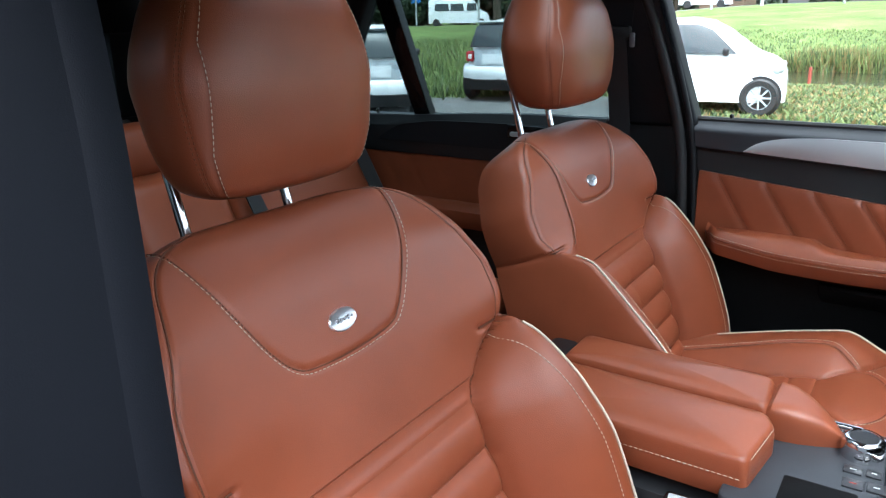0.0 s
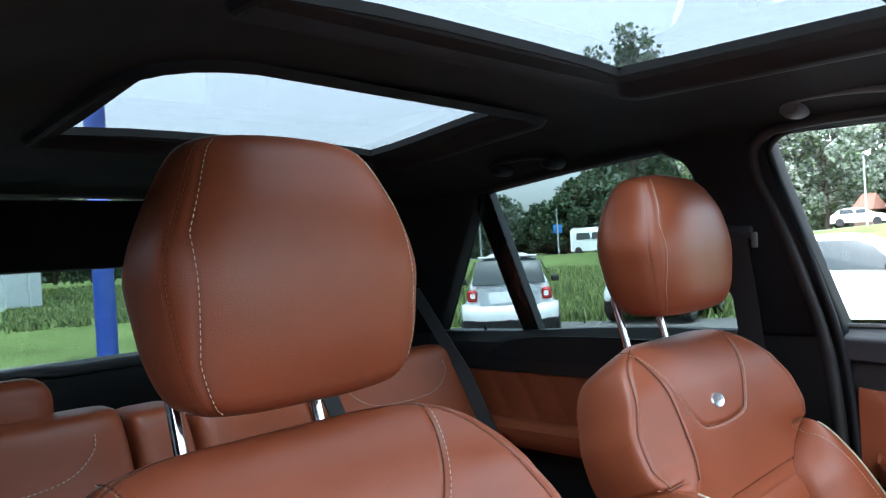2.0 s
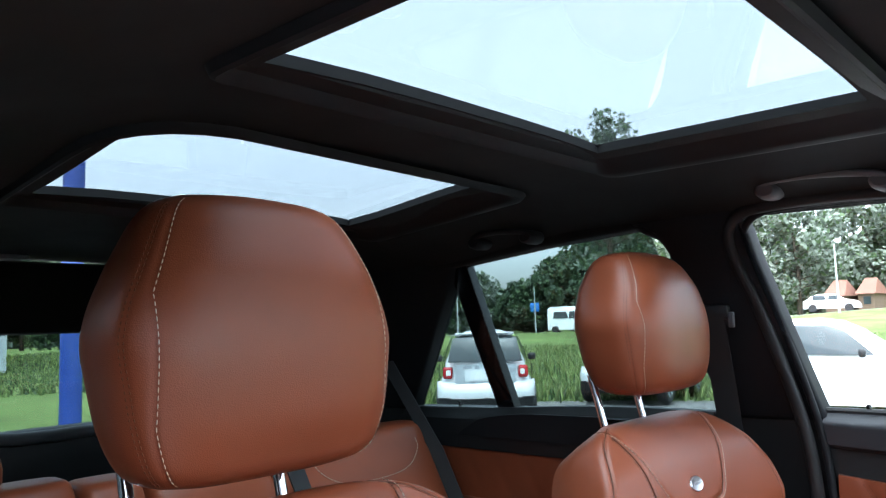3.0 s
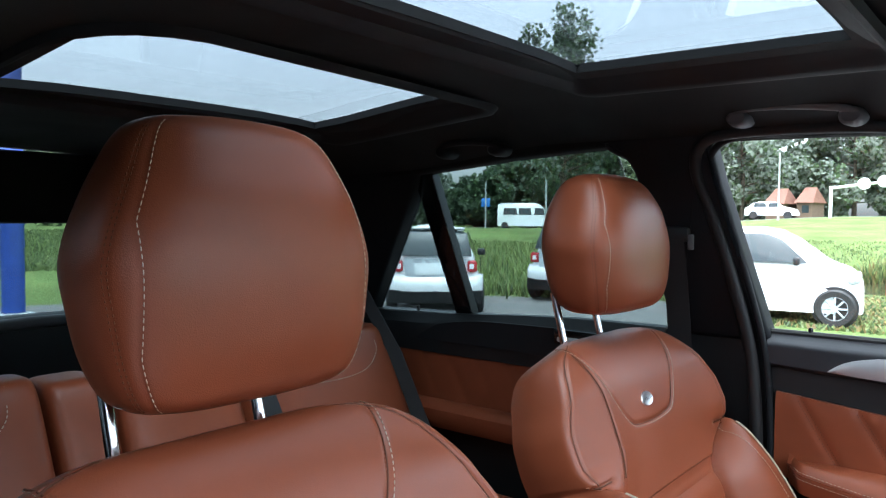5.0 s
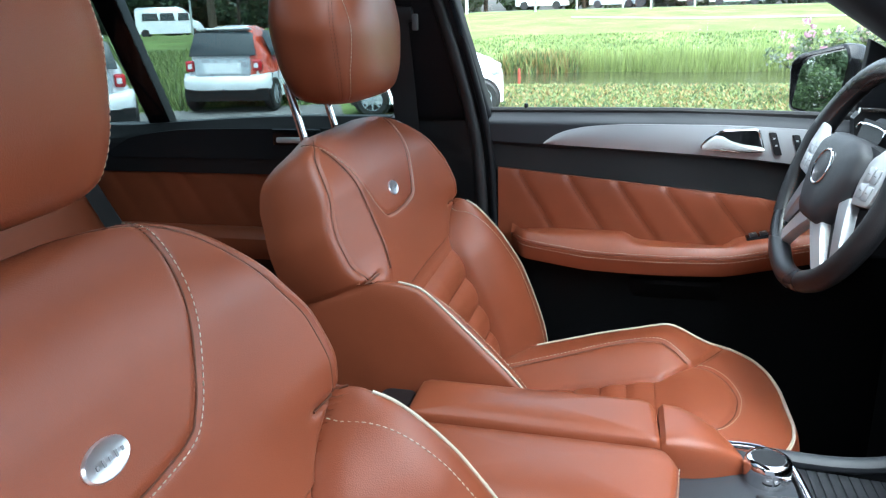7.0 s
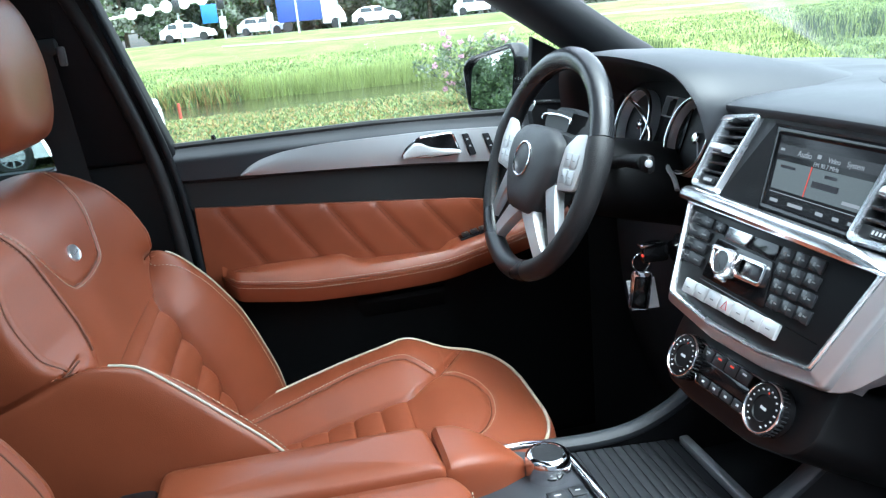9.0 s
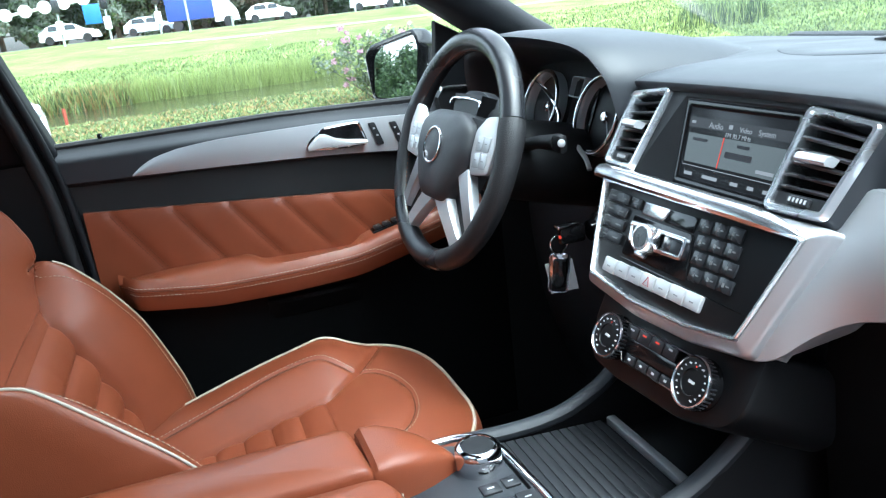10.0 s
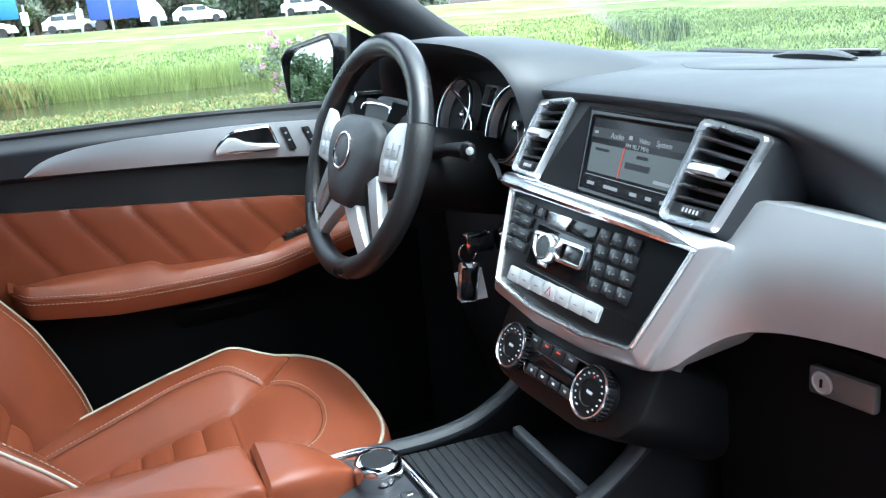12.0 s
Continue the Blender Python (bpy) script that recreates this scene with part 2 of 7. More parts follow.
def back_front(u, v, swell=1.0):
    """How far the backrest's face stands proud of its plane."""
    a, w, c = abs(u), curve_at(BACK_W, v), curve_at(CREASE, v)
    n = 0.0
    low = 1 - step(-0.12, -0.06, v)
    if a > c:
        t = (a - c) / max(w - c, 1e-4)
        n += swell * curve_at(BOLSTER_H, v) * math.sin(min(1.0, t * 1.15) * math.pi / 2) ** 0.8
        n -= 0.009 * math.exp(-((a - c) / 0.004) ** 2)
    else:
        n += 0.036 * (a / 0.245) ** 2.6 * step(-0.16, -0.05, v) * (1 - 0.7 * step(0.03, 0.12, v))
        n -= 0.010 * math.exp(-((a - c) / 0.008) ** 2) * low
        if v < -0.14:
            k = (v + 0.165) / 0.058
            n += 0.013 * abs(math.sin(k * math.pi)) ** 0.45 * step(-0.15, -0.18, v) * (1 - step(0.85, 1.0, a / c)) - 0.004 * low
    n += 0.012 * math.exp(-((v + 0.30) / 0.16) ** 2)
    # rounding towards the rim and over the top
    s = max(0.0, 1 - (w - a) / 0.018)
    n -= 0.012 * (1 - math.sqrt(max(0.0, 1 - min(1.0, s) ** 2)))
    if v > -0.085:
        n -= 0.0034 * math.exp(-((w - 0.014 - a) / 0.0024) ** 2)
    n -= 0.006 * math.exp(-((v + 0.088) / 0.004) ** 2) * step(0.19, 0.21, a)
    s = max(0.0, (v - 0.025) / 0.103)
    n -= 0.055 * (1 - math.sqrt(max(0.0, 1 - min(1.0, s) ** 2)))
    # the seam round the yoke panel
    d = yoke_distance(u, v)
    n -= 0.0034 * math.exp(-(d / 0.0026) ** 2)
    return n


YOKE_HALF = [(0.160, 0.120), (0.148, 0.084), (0.131, 0.046), (0.107, 0.005), (0.089, -0.018), (0.070, -0.030), (0.036, -0.0345), (0.0, -0.036)]
YOKE = YOKE_HALF + [(-x, y) for x, y in YOKE_HALF[-2::-1]]


def yoke_distance(u, v):
    if v < -0.06 or v > 0.135:
        return 1.0
    a = abs(u)
    best = 1.0
    for (x0, y0), (x1, y1) in zip(YOKE_HALF, YOKE_HALF[1:]):
        dx, dy = x1 - x0, y1 - y0
        t = min(1.0, max(0.0, ((a - x0) * dx + (v - y0) * dy) / (dx * dx + dy * dy)))
        best = min(best, math.hypot(a - x0 - t * dx, v - y0 - t * dy))
    return best


def fold_edge(v):
    """Where the shoulder's side panel is sewn to the face."""
    return curve_at([(-0.11, 0.186), (-0.085, 0.168), (-0.05, 0.154), (0.01, 0.150), (0.06, 0.156), (0.10, 0.162), (0.13, 0.164)], v)


def dashes(line, length, gap, r, bm=None):
    """Stitches: short threads along a line of points."""
    bm = bm or bmesh.new()
    pts = [Vector(p) for p in line]
    total = [0.0]
    for a, b in zip(pts, pts[1:]):
        total.append(total[-1] + (b - a).length)

    def at(d):
        for i in range(len(pts) - 1):
            if d <= total[i + 1]:
                q = (d - total[i]) / max(total[i + 1] - total[i], 1e-9)
                return pts[i].lerp(pts[i + 1], q)
        return pts[-1]
    d = 0.0
    while d + length < total[-1]:
        a, b = at(d), at(d + length)
        ax = (b - a).normalized()
        s = ax.orthogonal().normalized()
        t = ax.cross(s)
        rows = []
        for p, q in ((a, 0.5), (a.lerp(b, 0.25), 1.0), (a.lerp(b, 0.75), 1.0), (b, 0.5)):
            rows.append([bm.verts.new(p + (s * math.cos(h) + t * math.sin(h)) * r * q) for h in (0, 1.571, 3.142, 4.712)])
        for x, y in zip(rows, rows[1:]):
            for i in range(4):
                bm.faces.new((x[i], x[(i + 1) % 4], y[(i + 1) % 4], y[i]))
        d += length + gap
    return bm


def front_seat(at, lean, thick, rest, posts, cushion, label, group, skew=0.0, deep=1.0, outer=1.0, fold=0.0, rise=0.0, tall=1.0):
    """at: the badge's place. rest: the headrest's centre. posts: place of the two chrome posts (x, y0, y1)."""
    o = Vector(at)
    th = radians(lean)
    V, N, U = Vector((-math.sin(th), 0, math.cos(th))), Vector((math.cos(th), 0, math.sin(th))), Vector((0, 1, 0))
    seat = thing("front_seat", (o.x + 0.15, o.y, 0.42), label, "car seat", group)

    def proud(u, v):
        n = back_front(u, v, outer if u > 0 else 1.0) + skew * max(0.0, -u / 0.25) * step(-0.08, -0.48, v)
        if fold and u < 0:
            e = fold_edge(v)
            k = step(-0.125, -0.055, v)
            n -= fold * max(0.0, -u - e) * k
            n -= 0.0035 * math.exp(-((-u - e) / 0.0026) ** 2) * k
        return n

    def high(v):
        return v + rise * step(0.0, 0.10, v)

    def face(u, v, lift=0.0):
        return o + U * u + V * high(v) + N * (proud(u, v) + lift)

    vs = [-0.62 + 0.748 * i / 220 for i in range(221)]
    vs = sorted(set([v for v in vs if v < 0.10] + [0.10 + 0.028 * math.sin(i / 14 * math.pi / 2) for i in range(15)]))
    rings = []
    for v in vs:
        w = curve_at(BACK_W, v)
        front = []
        for i in range(165):
            q = -1 + 2 * i / 164
            u = w * (q * 0.8 + 0.2 * math.sin(q * math.pi / 2))
            front.append(face(u, v))
        nb = -thick + 0.02 * step(0.05, 0.128, v) + 0.035 * step(-0.3, -0.62, v)
        wb = w - 0.012 - 0.02 * step(-0.1, -0.4, v)
        nf, nf2 = proud(w, v), proud(-w, v)
        tuck = 0.004 * math.exp(-((v + 0.088) / 0.004) ** 2)
        back = []
        dip = V * (-0.014 * step(0.08, 0.128, v))
        for i in range(1, 6):
            q = i / 6
            back.append(o + U * (w + (wb - w) * q + 0.007 * math.sin(q * math.pi) - tuck) + (V * high(v) + dip * q) + N * (nf + (nb - nf) * q))
        for i in range(13):
            q = 1 - 2 * i / 12
            back.append(o + U * (wb * q) + V * high(v) + dip + N * (nb - 0.012 * (1 - q * q)))
        for i in range(5, 0, -1):
            q = i / 6
            back.append(o - U * (w + (wb - w) * q + 0.007 * math.sin(q * math.pi) - tuck) + (V * high(v) + dip * q) + N * (nf2 + (nb - nf2) * q))
        rings.append(front + back)
    backrest = part("backrest", loft(rings), LEATHER, seat)
    # dark shell behind
    shell = []
    for i in range(20):
        v = -0.60 + 0.66 * i / 19
        w = curve_at(BACK_W, v) - 0.03
        nb = -thick - 0.004 + 0.035 * step(-0.3, -0.62, v)
        shell.append([o + U * (w * q) + V * v + N * (nb - 0.02 * (1 - abs(q) ** 3) - (0.0 if k < 9 else -0.03))
                      for k, q in enumerate([-1 + 2 * i2 / 8 for i2 in range(9)] + [1 - 2 * i2 / 8 for i2 in range(9)])])
    part("back_shell", loft(shell), SOFT_BLACK, seat, "black moulded seat back")
    # yoke stitching
    line = [face(p.x, p.y, 0.0006) for p in smooth_line([(x * 1.025, y - 0.0035 * (1 if y < 0.05 else 0), 0) for x, y in YOKE], 8)]
    part("stitching", dashes(line, 0.0042, 0.0020, 0.00052), THREAD, backrest, "white seam thread")
    for sg in (-1, 1):
        seam2 = [face(sg * (curve_at(BACK_W, v) - 0.034), v, 0.0006) for v in [-0.60 + 0.50 * i / 60 for i in range(61)]]
        part("stitching", dashes(seam2, 0.0042, 0.0024, 0.0006), THREAD, backrest, "white seam thread")
        edge = [face(sg * (curve_at(BACK_W, v) - 0.0145), v, 0.0002) for v in [-0.085 + 0.205 * i / 50 for i in range(51)]]
        # dark cords along grooves and creases: their shade put in as colour
        part("seam", tube(edge, 0.0013, 6), THREAD_AND_SHADE, backrest, "dark cord for the shade in the edge groove")
        pipe = [face(sg * (curve_at(BACK_W, v) - 0.007), v, 0.0012) for v in [-0.60 + 0.50 * i / 60 for i in range(61)]]
        part("piping", tube(pipe, 0.0018, 8), PIPING, backrest, "cream edge piping")
        crease = [face(sg * curve_at(CREASE, v), v, 0.0022) for v in [-0.60 + 0.46 * i / 70 for i in range(71)] if curve_at(CREASE, v) < curve_at(BACK_W, v) - 0.01]
        part("seam", tube(crease, 0.0013, 6), THREAD_AND_SHADE, backrest, "dark cord for the shade in a sewn crease")
        across = [face(sg * (0.205 + (curve_at(BACK_W, -0.088) - 0.207) * i / 12), -0.088, 0.002) for i in range(13)]
        part("seam", tube(across, 0.0012, 6), THREAD_AND_SHADE, backrest, "dark cord for the shade in a sewn crease")
    if fold:
        rib = [face(-fold_edge(v), v, 0.0014) for v in [-0.092 + 0.196 * i / 60 for i in range(61)]]
        part("seam", tube(rib, 0.0013, 6), THREAD_AND_SHADE, backrest, "dark cord for the shade in a sewn crease")
        rib = [face(-fold_edge(v) - 0.006, v, 0.0006) for v in [-0.092 + 0.196 * i / 60 for i in range(61)]]
        part("stitching", dashes(rib, 0.0035, 0.0022, 0.0005), THREAD_AND_SHADE, backrest, "brown seam thread")
    line = [face(p.x, p.y, 0.0008) for p in smooth_line([(x, y, 0) for x, y in YOKE], 8)]
    part("seam", tube(line, 0.0009, 6), THREAD_AND_SHADE, backrest, "dark cord for the shade in a sewn crease")
    # badge
    part("badge", badge_mesh(o + N * (back_front(0, 0) - 0.001), U, V, N), BADGE, seat, "small oval silver badge")
    mk = bmesh.new()
    for i in range(5):
        box(o + N * (back_front(0, 0) + 0.0042) + U * (0.006 * (i - 2)), (0.0006, 0.0022, 0.005 if i % 2 else 0.003), 0, Matrix((N, U, V)).transposed(), bm=mk)
    part("badge_mark", mk, BADGE_GREY, seat, "unreadable dark engraving")
    # headrest on two posts
    r = Vector(rest)
    HW = [(0.0, 0.088), (0.004, 0.108), (0.012, 0.121), (0.03, 0.130), (0.06, 0.138), (0.09, 0.143), (0.12, 0.147), (0.145, 0.1425), (0.175, 0.131), (0.205, 0.117), (0.228, 0.105), (0.242, 0.094), (0.2495, 0.080), (0.254, 0.060), (0.256, 0.030)]
    HD = [(0.0, 0.030), (0.006, 0.045), (0.02, 0.058), (0.06, 0.068), (0.12, 0.072), (0.18, 0.068), (0.220, 0.054), (0.239, 0.042), (0.250, 0.028), (0.257, 0.012)]
    HW = [(h, w * (1 + 0.03 * step(0.0, 0.05, h))) for h, w in HW]
    HD = [(h, d * deep) for h, d in HD]

    def head(a, h, lift=0.0):
        w, d = curve_at(HW, h), curve_at(HD, h)
        ca, sa = math.cos(a), math.sin(a)
        p = 2 / 2.9
        x = d * (abs(ca) ** p) * (1 if ca > 0 else -1)
        y = w * (abs(sa) ** p) * (1 if sa > 0 else -1)
        x -= 0.35 * (h - 0.13) * math.tan(radians(12)) * 1.0
        ex = 1 + lift / 0.1
        g = 0.0
        if ca > 0:
            g = math.exp(-((abs(y) - min(0.121, 0.86 * w) - 0.0025) / 0.0022) ** 2)
            g = max(g, math.exp(-((abs(a) - 1.165) / 0.018) ** 2))
        ex -= 0.009 * g
        return r + Vector((x * ex, y * ex, (h - 0.131) * tall))
    hs = sorted([0.256 * (0.5 - 0.5 * math.cos(math.pi * i / 44)) for i in range(45)])
    N2 = 200
    rows = [[head(-math.pi + 2 * math.pi * (k + 0.5) / N2, h) for k in range(N2)] for h in hs]
    headrest = part("headrest", loft(rows), LEATHER, seat)
    def seam_angle(off, h):
        q = min(0.999, off / curve_at(HW, h))
        return math.asin(q ** 1.45)
    for sg in (-1, 1):
        line = [head(sg * seam_angle(min(0.121, 0.86 * curve_at(HW, h)), h), h, 0.0004) for h in [0.006 + 0.242 * i / 70 for i in range(71)]]
        part("stitching", dashes(line, 0.0042, 0.0020, 0.00052), THREAD, headrest, "white seam thread")
        for a in (1.135, 1.195):
            line = [head(sg * a, h, 0.0004) for h in [0.008 + 0.238 * i / 60 for i in range(61)]]
            part("stitching", dashes(line, 0.003, 0.0025, 0.0005), THREAD_AND_SHADE, headrest, "dark seam thread")
    for y in posts[1:]:
        top = Vector((posts[0] - 0.012, y, r.z - 0.09))
        foot = Vector((posts[0] + 0.026, y, o.z + V.z * 0.137 - 0.10))
        part("headrest_post", tube([foot, top], 0.0065, 24), CHROME, seat, "polished chrome post")
    seat_cushion(seat, o, cushion)
    return seat


def badge_mesh(c, U, V, N):
    rings = []
    for f, h in ((1.0, 0.0), (1.0, 0.0022), (0.93, 0.0036), (0.86, 0.0030), (0.0, 0.0036)):
        rings.append([c + U * (0.0215 * f * math.cos(a)) + V * (0.0125 * f * math.sin(a)) + N * h for a in (2 * math.pi * k / 32 for k in range(32))])
    return loft(rings, True, False)


CUSH_W = [(-0.30, 0.215), (-0.15, 0.238), (-0.05, 0.247), (0.04, 0.247), (0.10, 0.238), (0.145, 0.217), (0.178, 0.188), (0.203, 0.150), (0.220, 0.105), (0.228, 0.06)]
# seams of the cushion as (forward, across): the pleated insert, the bolster's stitching, the arc of the nose
INSERT = [(-0.30, 0.080), (-0.13, 0.075), (-0.05, 0.072), (0.015, 0.069), (0.045, 0.086), (0.080, 0.113), (0.110, 0.150), (0.140, 0.196)]
BOLSTER = [(-0.30, 0.135), (-0.15, 0.156), (-0.06, 0.171), (0.012, 0.166), (0.05, 0.141), (0.080, 0.113)]
NOSE = [(0.080, 0.113), (0.108, 0.098), (0.130, 0.062), (0.140, 0.022), (0.142, 0.0)]


def seam_line(points):
    return [(p.x, p.y) for p in smooth_line([(a, b, 0) for a, b in points], 4)]


INSERT, BOLSTER, NOSE = seam_line(INSERT), seam_line(BOLSTER), seam_line(NOSE)


def off_line(line, s, a):
    """How far (s, a) lies from a seam."""
    best = 1.0
    for (x0, y0), (x1, y1) in zip(line, line[1:]):
        if min(x0, x1) - 0.02 > s or max(x0, x1) + 0.02 < s:
            continue
        dx, dy = x1 - x0, y1 - y0
        t = min(1.0, max(0.0, ((s - x0) * dx + (a - y0) * dy) / (dx * dx + dy * dy)))
        best = min(best, math.hypot(s - x0 - t * dx, a - y0 - t * dy))
    return best


def cushion_top(s, u):
    """Height of the seat cushion over its own base plane; s runs forward, u across."""
    a, w = abs(u), curve_at(CUSH_W, s)
    c = curve_at(INSERT, s)
    z = 0.012 + 0.23 * (s + 0.30) - 0.012 * step(0.05, 0.18, s)
    if a > c:
        t = (a - c) / (max(w, c + 0.02) - c)
        z += 0.040 * math.sin(min(1.0, t * 1.3) * math.pi / 2) * (1 - step(0.03, 0.13, s))
    elif s < 0.018:
        k = (s - 0.015) / 0.046
        z += (0.009 * abs(math.sin(k * math.pi)) ** 0.45 - 0.003) * (1 - step(c - 0.012, c, a))
    z += 0.006 * math.exp(-((s - 0.065) / 0.03) ** 2) * (1 - step(0.05, 0.13, a))
    z -= 0.0085 * math.exp(-(off_line(INSERT, s, a) / 0.0042) ** 2)
    z -= 0.0040 * math.exp(-(off_line(BOLSTER, s, a) / 0.0034) ** 2)
    z -= 0.0040 * math.exp(-(off_line(NOSE, s, a) / 0.0034) ** 2)
    rim = max(0.0, 1 - (w - a) / 0.035)
    z -= 0.026 * (1 - math.sqrt(max(0.0, 1 - min(1, rim) ** 2)))
    nose = max(0.0, (s - 0.10) / 0.128)
    z -= 0.052 * (1 - math.sqrt(max(0.0, 1 - min(1, nose) ** 2)))
    return z


def seat_cushion(seat, o, c):
    cx, cz = c

    def top(s, u, lift=0.0):
        return Vector((cx + s, o.y + u, cz + cushion_top(s, u) + lift))
    ss = sorted(set([-0.30 + 0.40 * i / 140 for i in range(141)] + [0.10 + 0.128 * math.sin(i / 36 * math.pi / 2) for i in range(37)]))
    rings = []
    for s in ss:
        w = curve_at(CUSH_W, s)
        row = [top(s, w * (-1 + 2 * i / 140)) for i in range(141)]
        row += [Vector((cx + s - 0.02 * step(0.10, 0.228, s), o.y + w * 0.97 * q, cz - 0.06)) for q in (1, 0.5, 0, -0.5, -1)]
        rings.append(row)
    cushion = part("cushion", loft(rings), LEATHER, seat)
    edge = [top(s if s < 0 else s * 0.955, curve_at(CUSH_W, s) * 0.955, 0.0014) for s in ss]
    edge2 = [top(s if s < 0 else s * 0.955, -curve_at(CUSH_W, s) * 0.955, 0.0014) for s in ss]
    rim = edge + [top(0.228 * 0.955, u, 0.0014) for u in (0.03, 0.0, -0.03)] + edge2[::-1]
    part("piping", tube(rim, 0.0028, 8), PIPING, cushion, "cream edge piping")
    for sg in (-1, 1):
        # dark cords in the cushion's creases stand for the shade there
        part("seam", tube([top(s, sg * a, 0.0016) for s, a in INSERT], 0.0013, 6), THREAD_AND_SHADE, cushion, "dark cord for the shade in a sewn crease")
        part("seam", tube([top(s, sg * a, 0.0010) for s, a in BOLSTER], 0.0010, 6), THREAD_AND_SHADE, cushion, "dark cord for the shade in a sewn crease")
        part("stitching", dashes([top(s + 0.004, sg * (a + 0.006), 0.0006) for s, a in BOLSTER], 0.0045, 0.0025, 0.0006), THREAD, cushion, "white seam thread")
    arc = NOSE + [(s, -a) for s, a in NOSE[-2::-1]]
    part("seam", tube([top(s, a, 0.0010) for s, a in arc], 0.0010, 6), THREAD_AND_SHADE, cushion, "dark cord for the shade in a sewn crease")
    part("stitching", dashes([top(s + 0.006, a * 1.04, 0.0006) for s, a in arc], 0.0045, 0.0025, 0.0006), THREAD, cushion, "white seam thread")
    part("seat_base", box((cx - 0.04, o.y, (cz - 0.06 + 0.44) / 2), (0.44, 0.40, cz - 0.06 - 0.44), 0.03), SOFT_BLACK, seat, "black plastic seat base")


front_seat((-0.495, -0.40, 1.14), 22, 0.165, (-0.635, -0.352, 1.396), (-0.68, -0.451, -0.293), (-0.10, 0.68),
                       "cognac leather passenger seat with white stitching and chrome headrest posts", "front seats", rise=0.008)
front_seat((-0.562, 0.437, 1.124), 22, 0.125, (-0.645, 0.450, 1.391), (-0.69, 0.362, 0.497), (-0.135, 0.69),
                      "cognac leather driver seat with cream piping and pleated centre", "front seats", 0.07, 1.14, 0.74, 0.55, 0.0, 0.93)

# ---- shell of the car: floor, roof, pillars, doors ----
def side_y(z):
    """The cabin's inner side leans in above the belt line."""
    return 0.775 if z < 1.19 else 0.775 - 0.29 * (z - 1.19)


def side_plate(outline, sg, depth=0.05, bevel=0.008, push=0.0):
    """A panel of the car's side from (x, z) points; sg +1 is the driver's side."""
    own = bmesh.new()
    inner = [own.verts.new((x, sg * (side_y(z) + push), z)) for x, z in outline]
    outer = [own.verts.new((x, sg * (side_y(z) + push + depth), z)) for x, z in outline]
    own.faces.new(inner)
    own.faces.new(outer[::-1])
    for i in range(len(inner)):
        j = (i + 1) % len(inner)
        own.faces.new((inner[i], outer[i], outer[j], inner[j]))
    bmesh.ops.recalc_face_normals(own, faces=own.faces)
    if bevel:
        s = set(inner)
        rim = [e for e in own.edges if e.verts[0] in s and e.verts[1] in s]
        bmesh.ops.bevel(own, geom=rim, offset=bevel, segments=3, profile=0.5, affect="EDGES")
    return own


def roof_z(x, y):
    return 1.668 - 0.085 * abs(y / 0.66) ** 3.5 - 0.040 * step(-0.85, -1.35, x) - 0.02 * step(-1.4, -2.3, x) - 0.045 * step(-0.25, 0.05, x)


solid("floor", box((-0.75, 0, 0.42), (3.3, 1.60, 0.04), 0.0), CARPET, "black carpeted car floor", "floor", kind="structure")

# headliner with its two glazed openings
FRONT_HOLE = (-0.634, -0.240, -0.335, 0.306)
REAR_HOLE = (-1.300, -0.930, -0.315, 0.350)


def headliner():
    own = bmesh.new()
    xs = [-2.30, -2.1, -1.9, -1.7, -1.5, -1.4, REAR_HOLE[0], -1.22, -1.15, -1.08, -1.01, REAR_HOLE[1], -0.90, -0.84, -0.75, FRONT_HOLE[0], -0.55, -0.45, -0.35, FRONT_HOLE[1], -0.16, -0.08, 0.0, 0.05]
    ys = [-0.675, -0.62, -0.54, -0.45, -0.38, FRONT_HOLE[2], REAR_HOLE[2], -0.2, -0.1, 0.0, 0.1, 0.2, FRONT_HOLE[3], REAR_HOLE[3], 0.38, 0.42, 0.46, 0.50, 0.56, 0.62, 0.675]
    low = {(i, j): own.verts.new((x, y, roof_z(x, y))) for i, x in enumerate(xs) for j, y in enumerate(ys)}
    for i in range(len(xs) - 1):
        for j in range(len(ys) - 1):
            mx, my = (xs[i] + xs[i + 1]) / 2, (ys[j] + ys[j + 1]) / 2
            if any(h[0] < mx < h[1] and h[2] < my < h[3] for h in (FRONT_HOLE, REAR_HOLE)):
                continue
            own.faces.new((low[i, j], low[i, j + 1], low[i + 1, j + 1], low[i + 1, j]))
    got = bmesh.ops.extrude_face_region(own, geom=own.faces[:])
    bmesh.ops.translate(own, verts=[g for g in got["geom"] if isinstance(g, bmesh.types.BMVert)], vec=(0, 0, 0.014))
    bmesh.ops.recalc_face_normals(own, faces=own.faces)
    return own


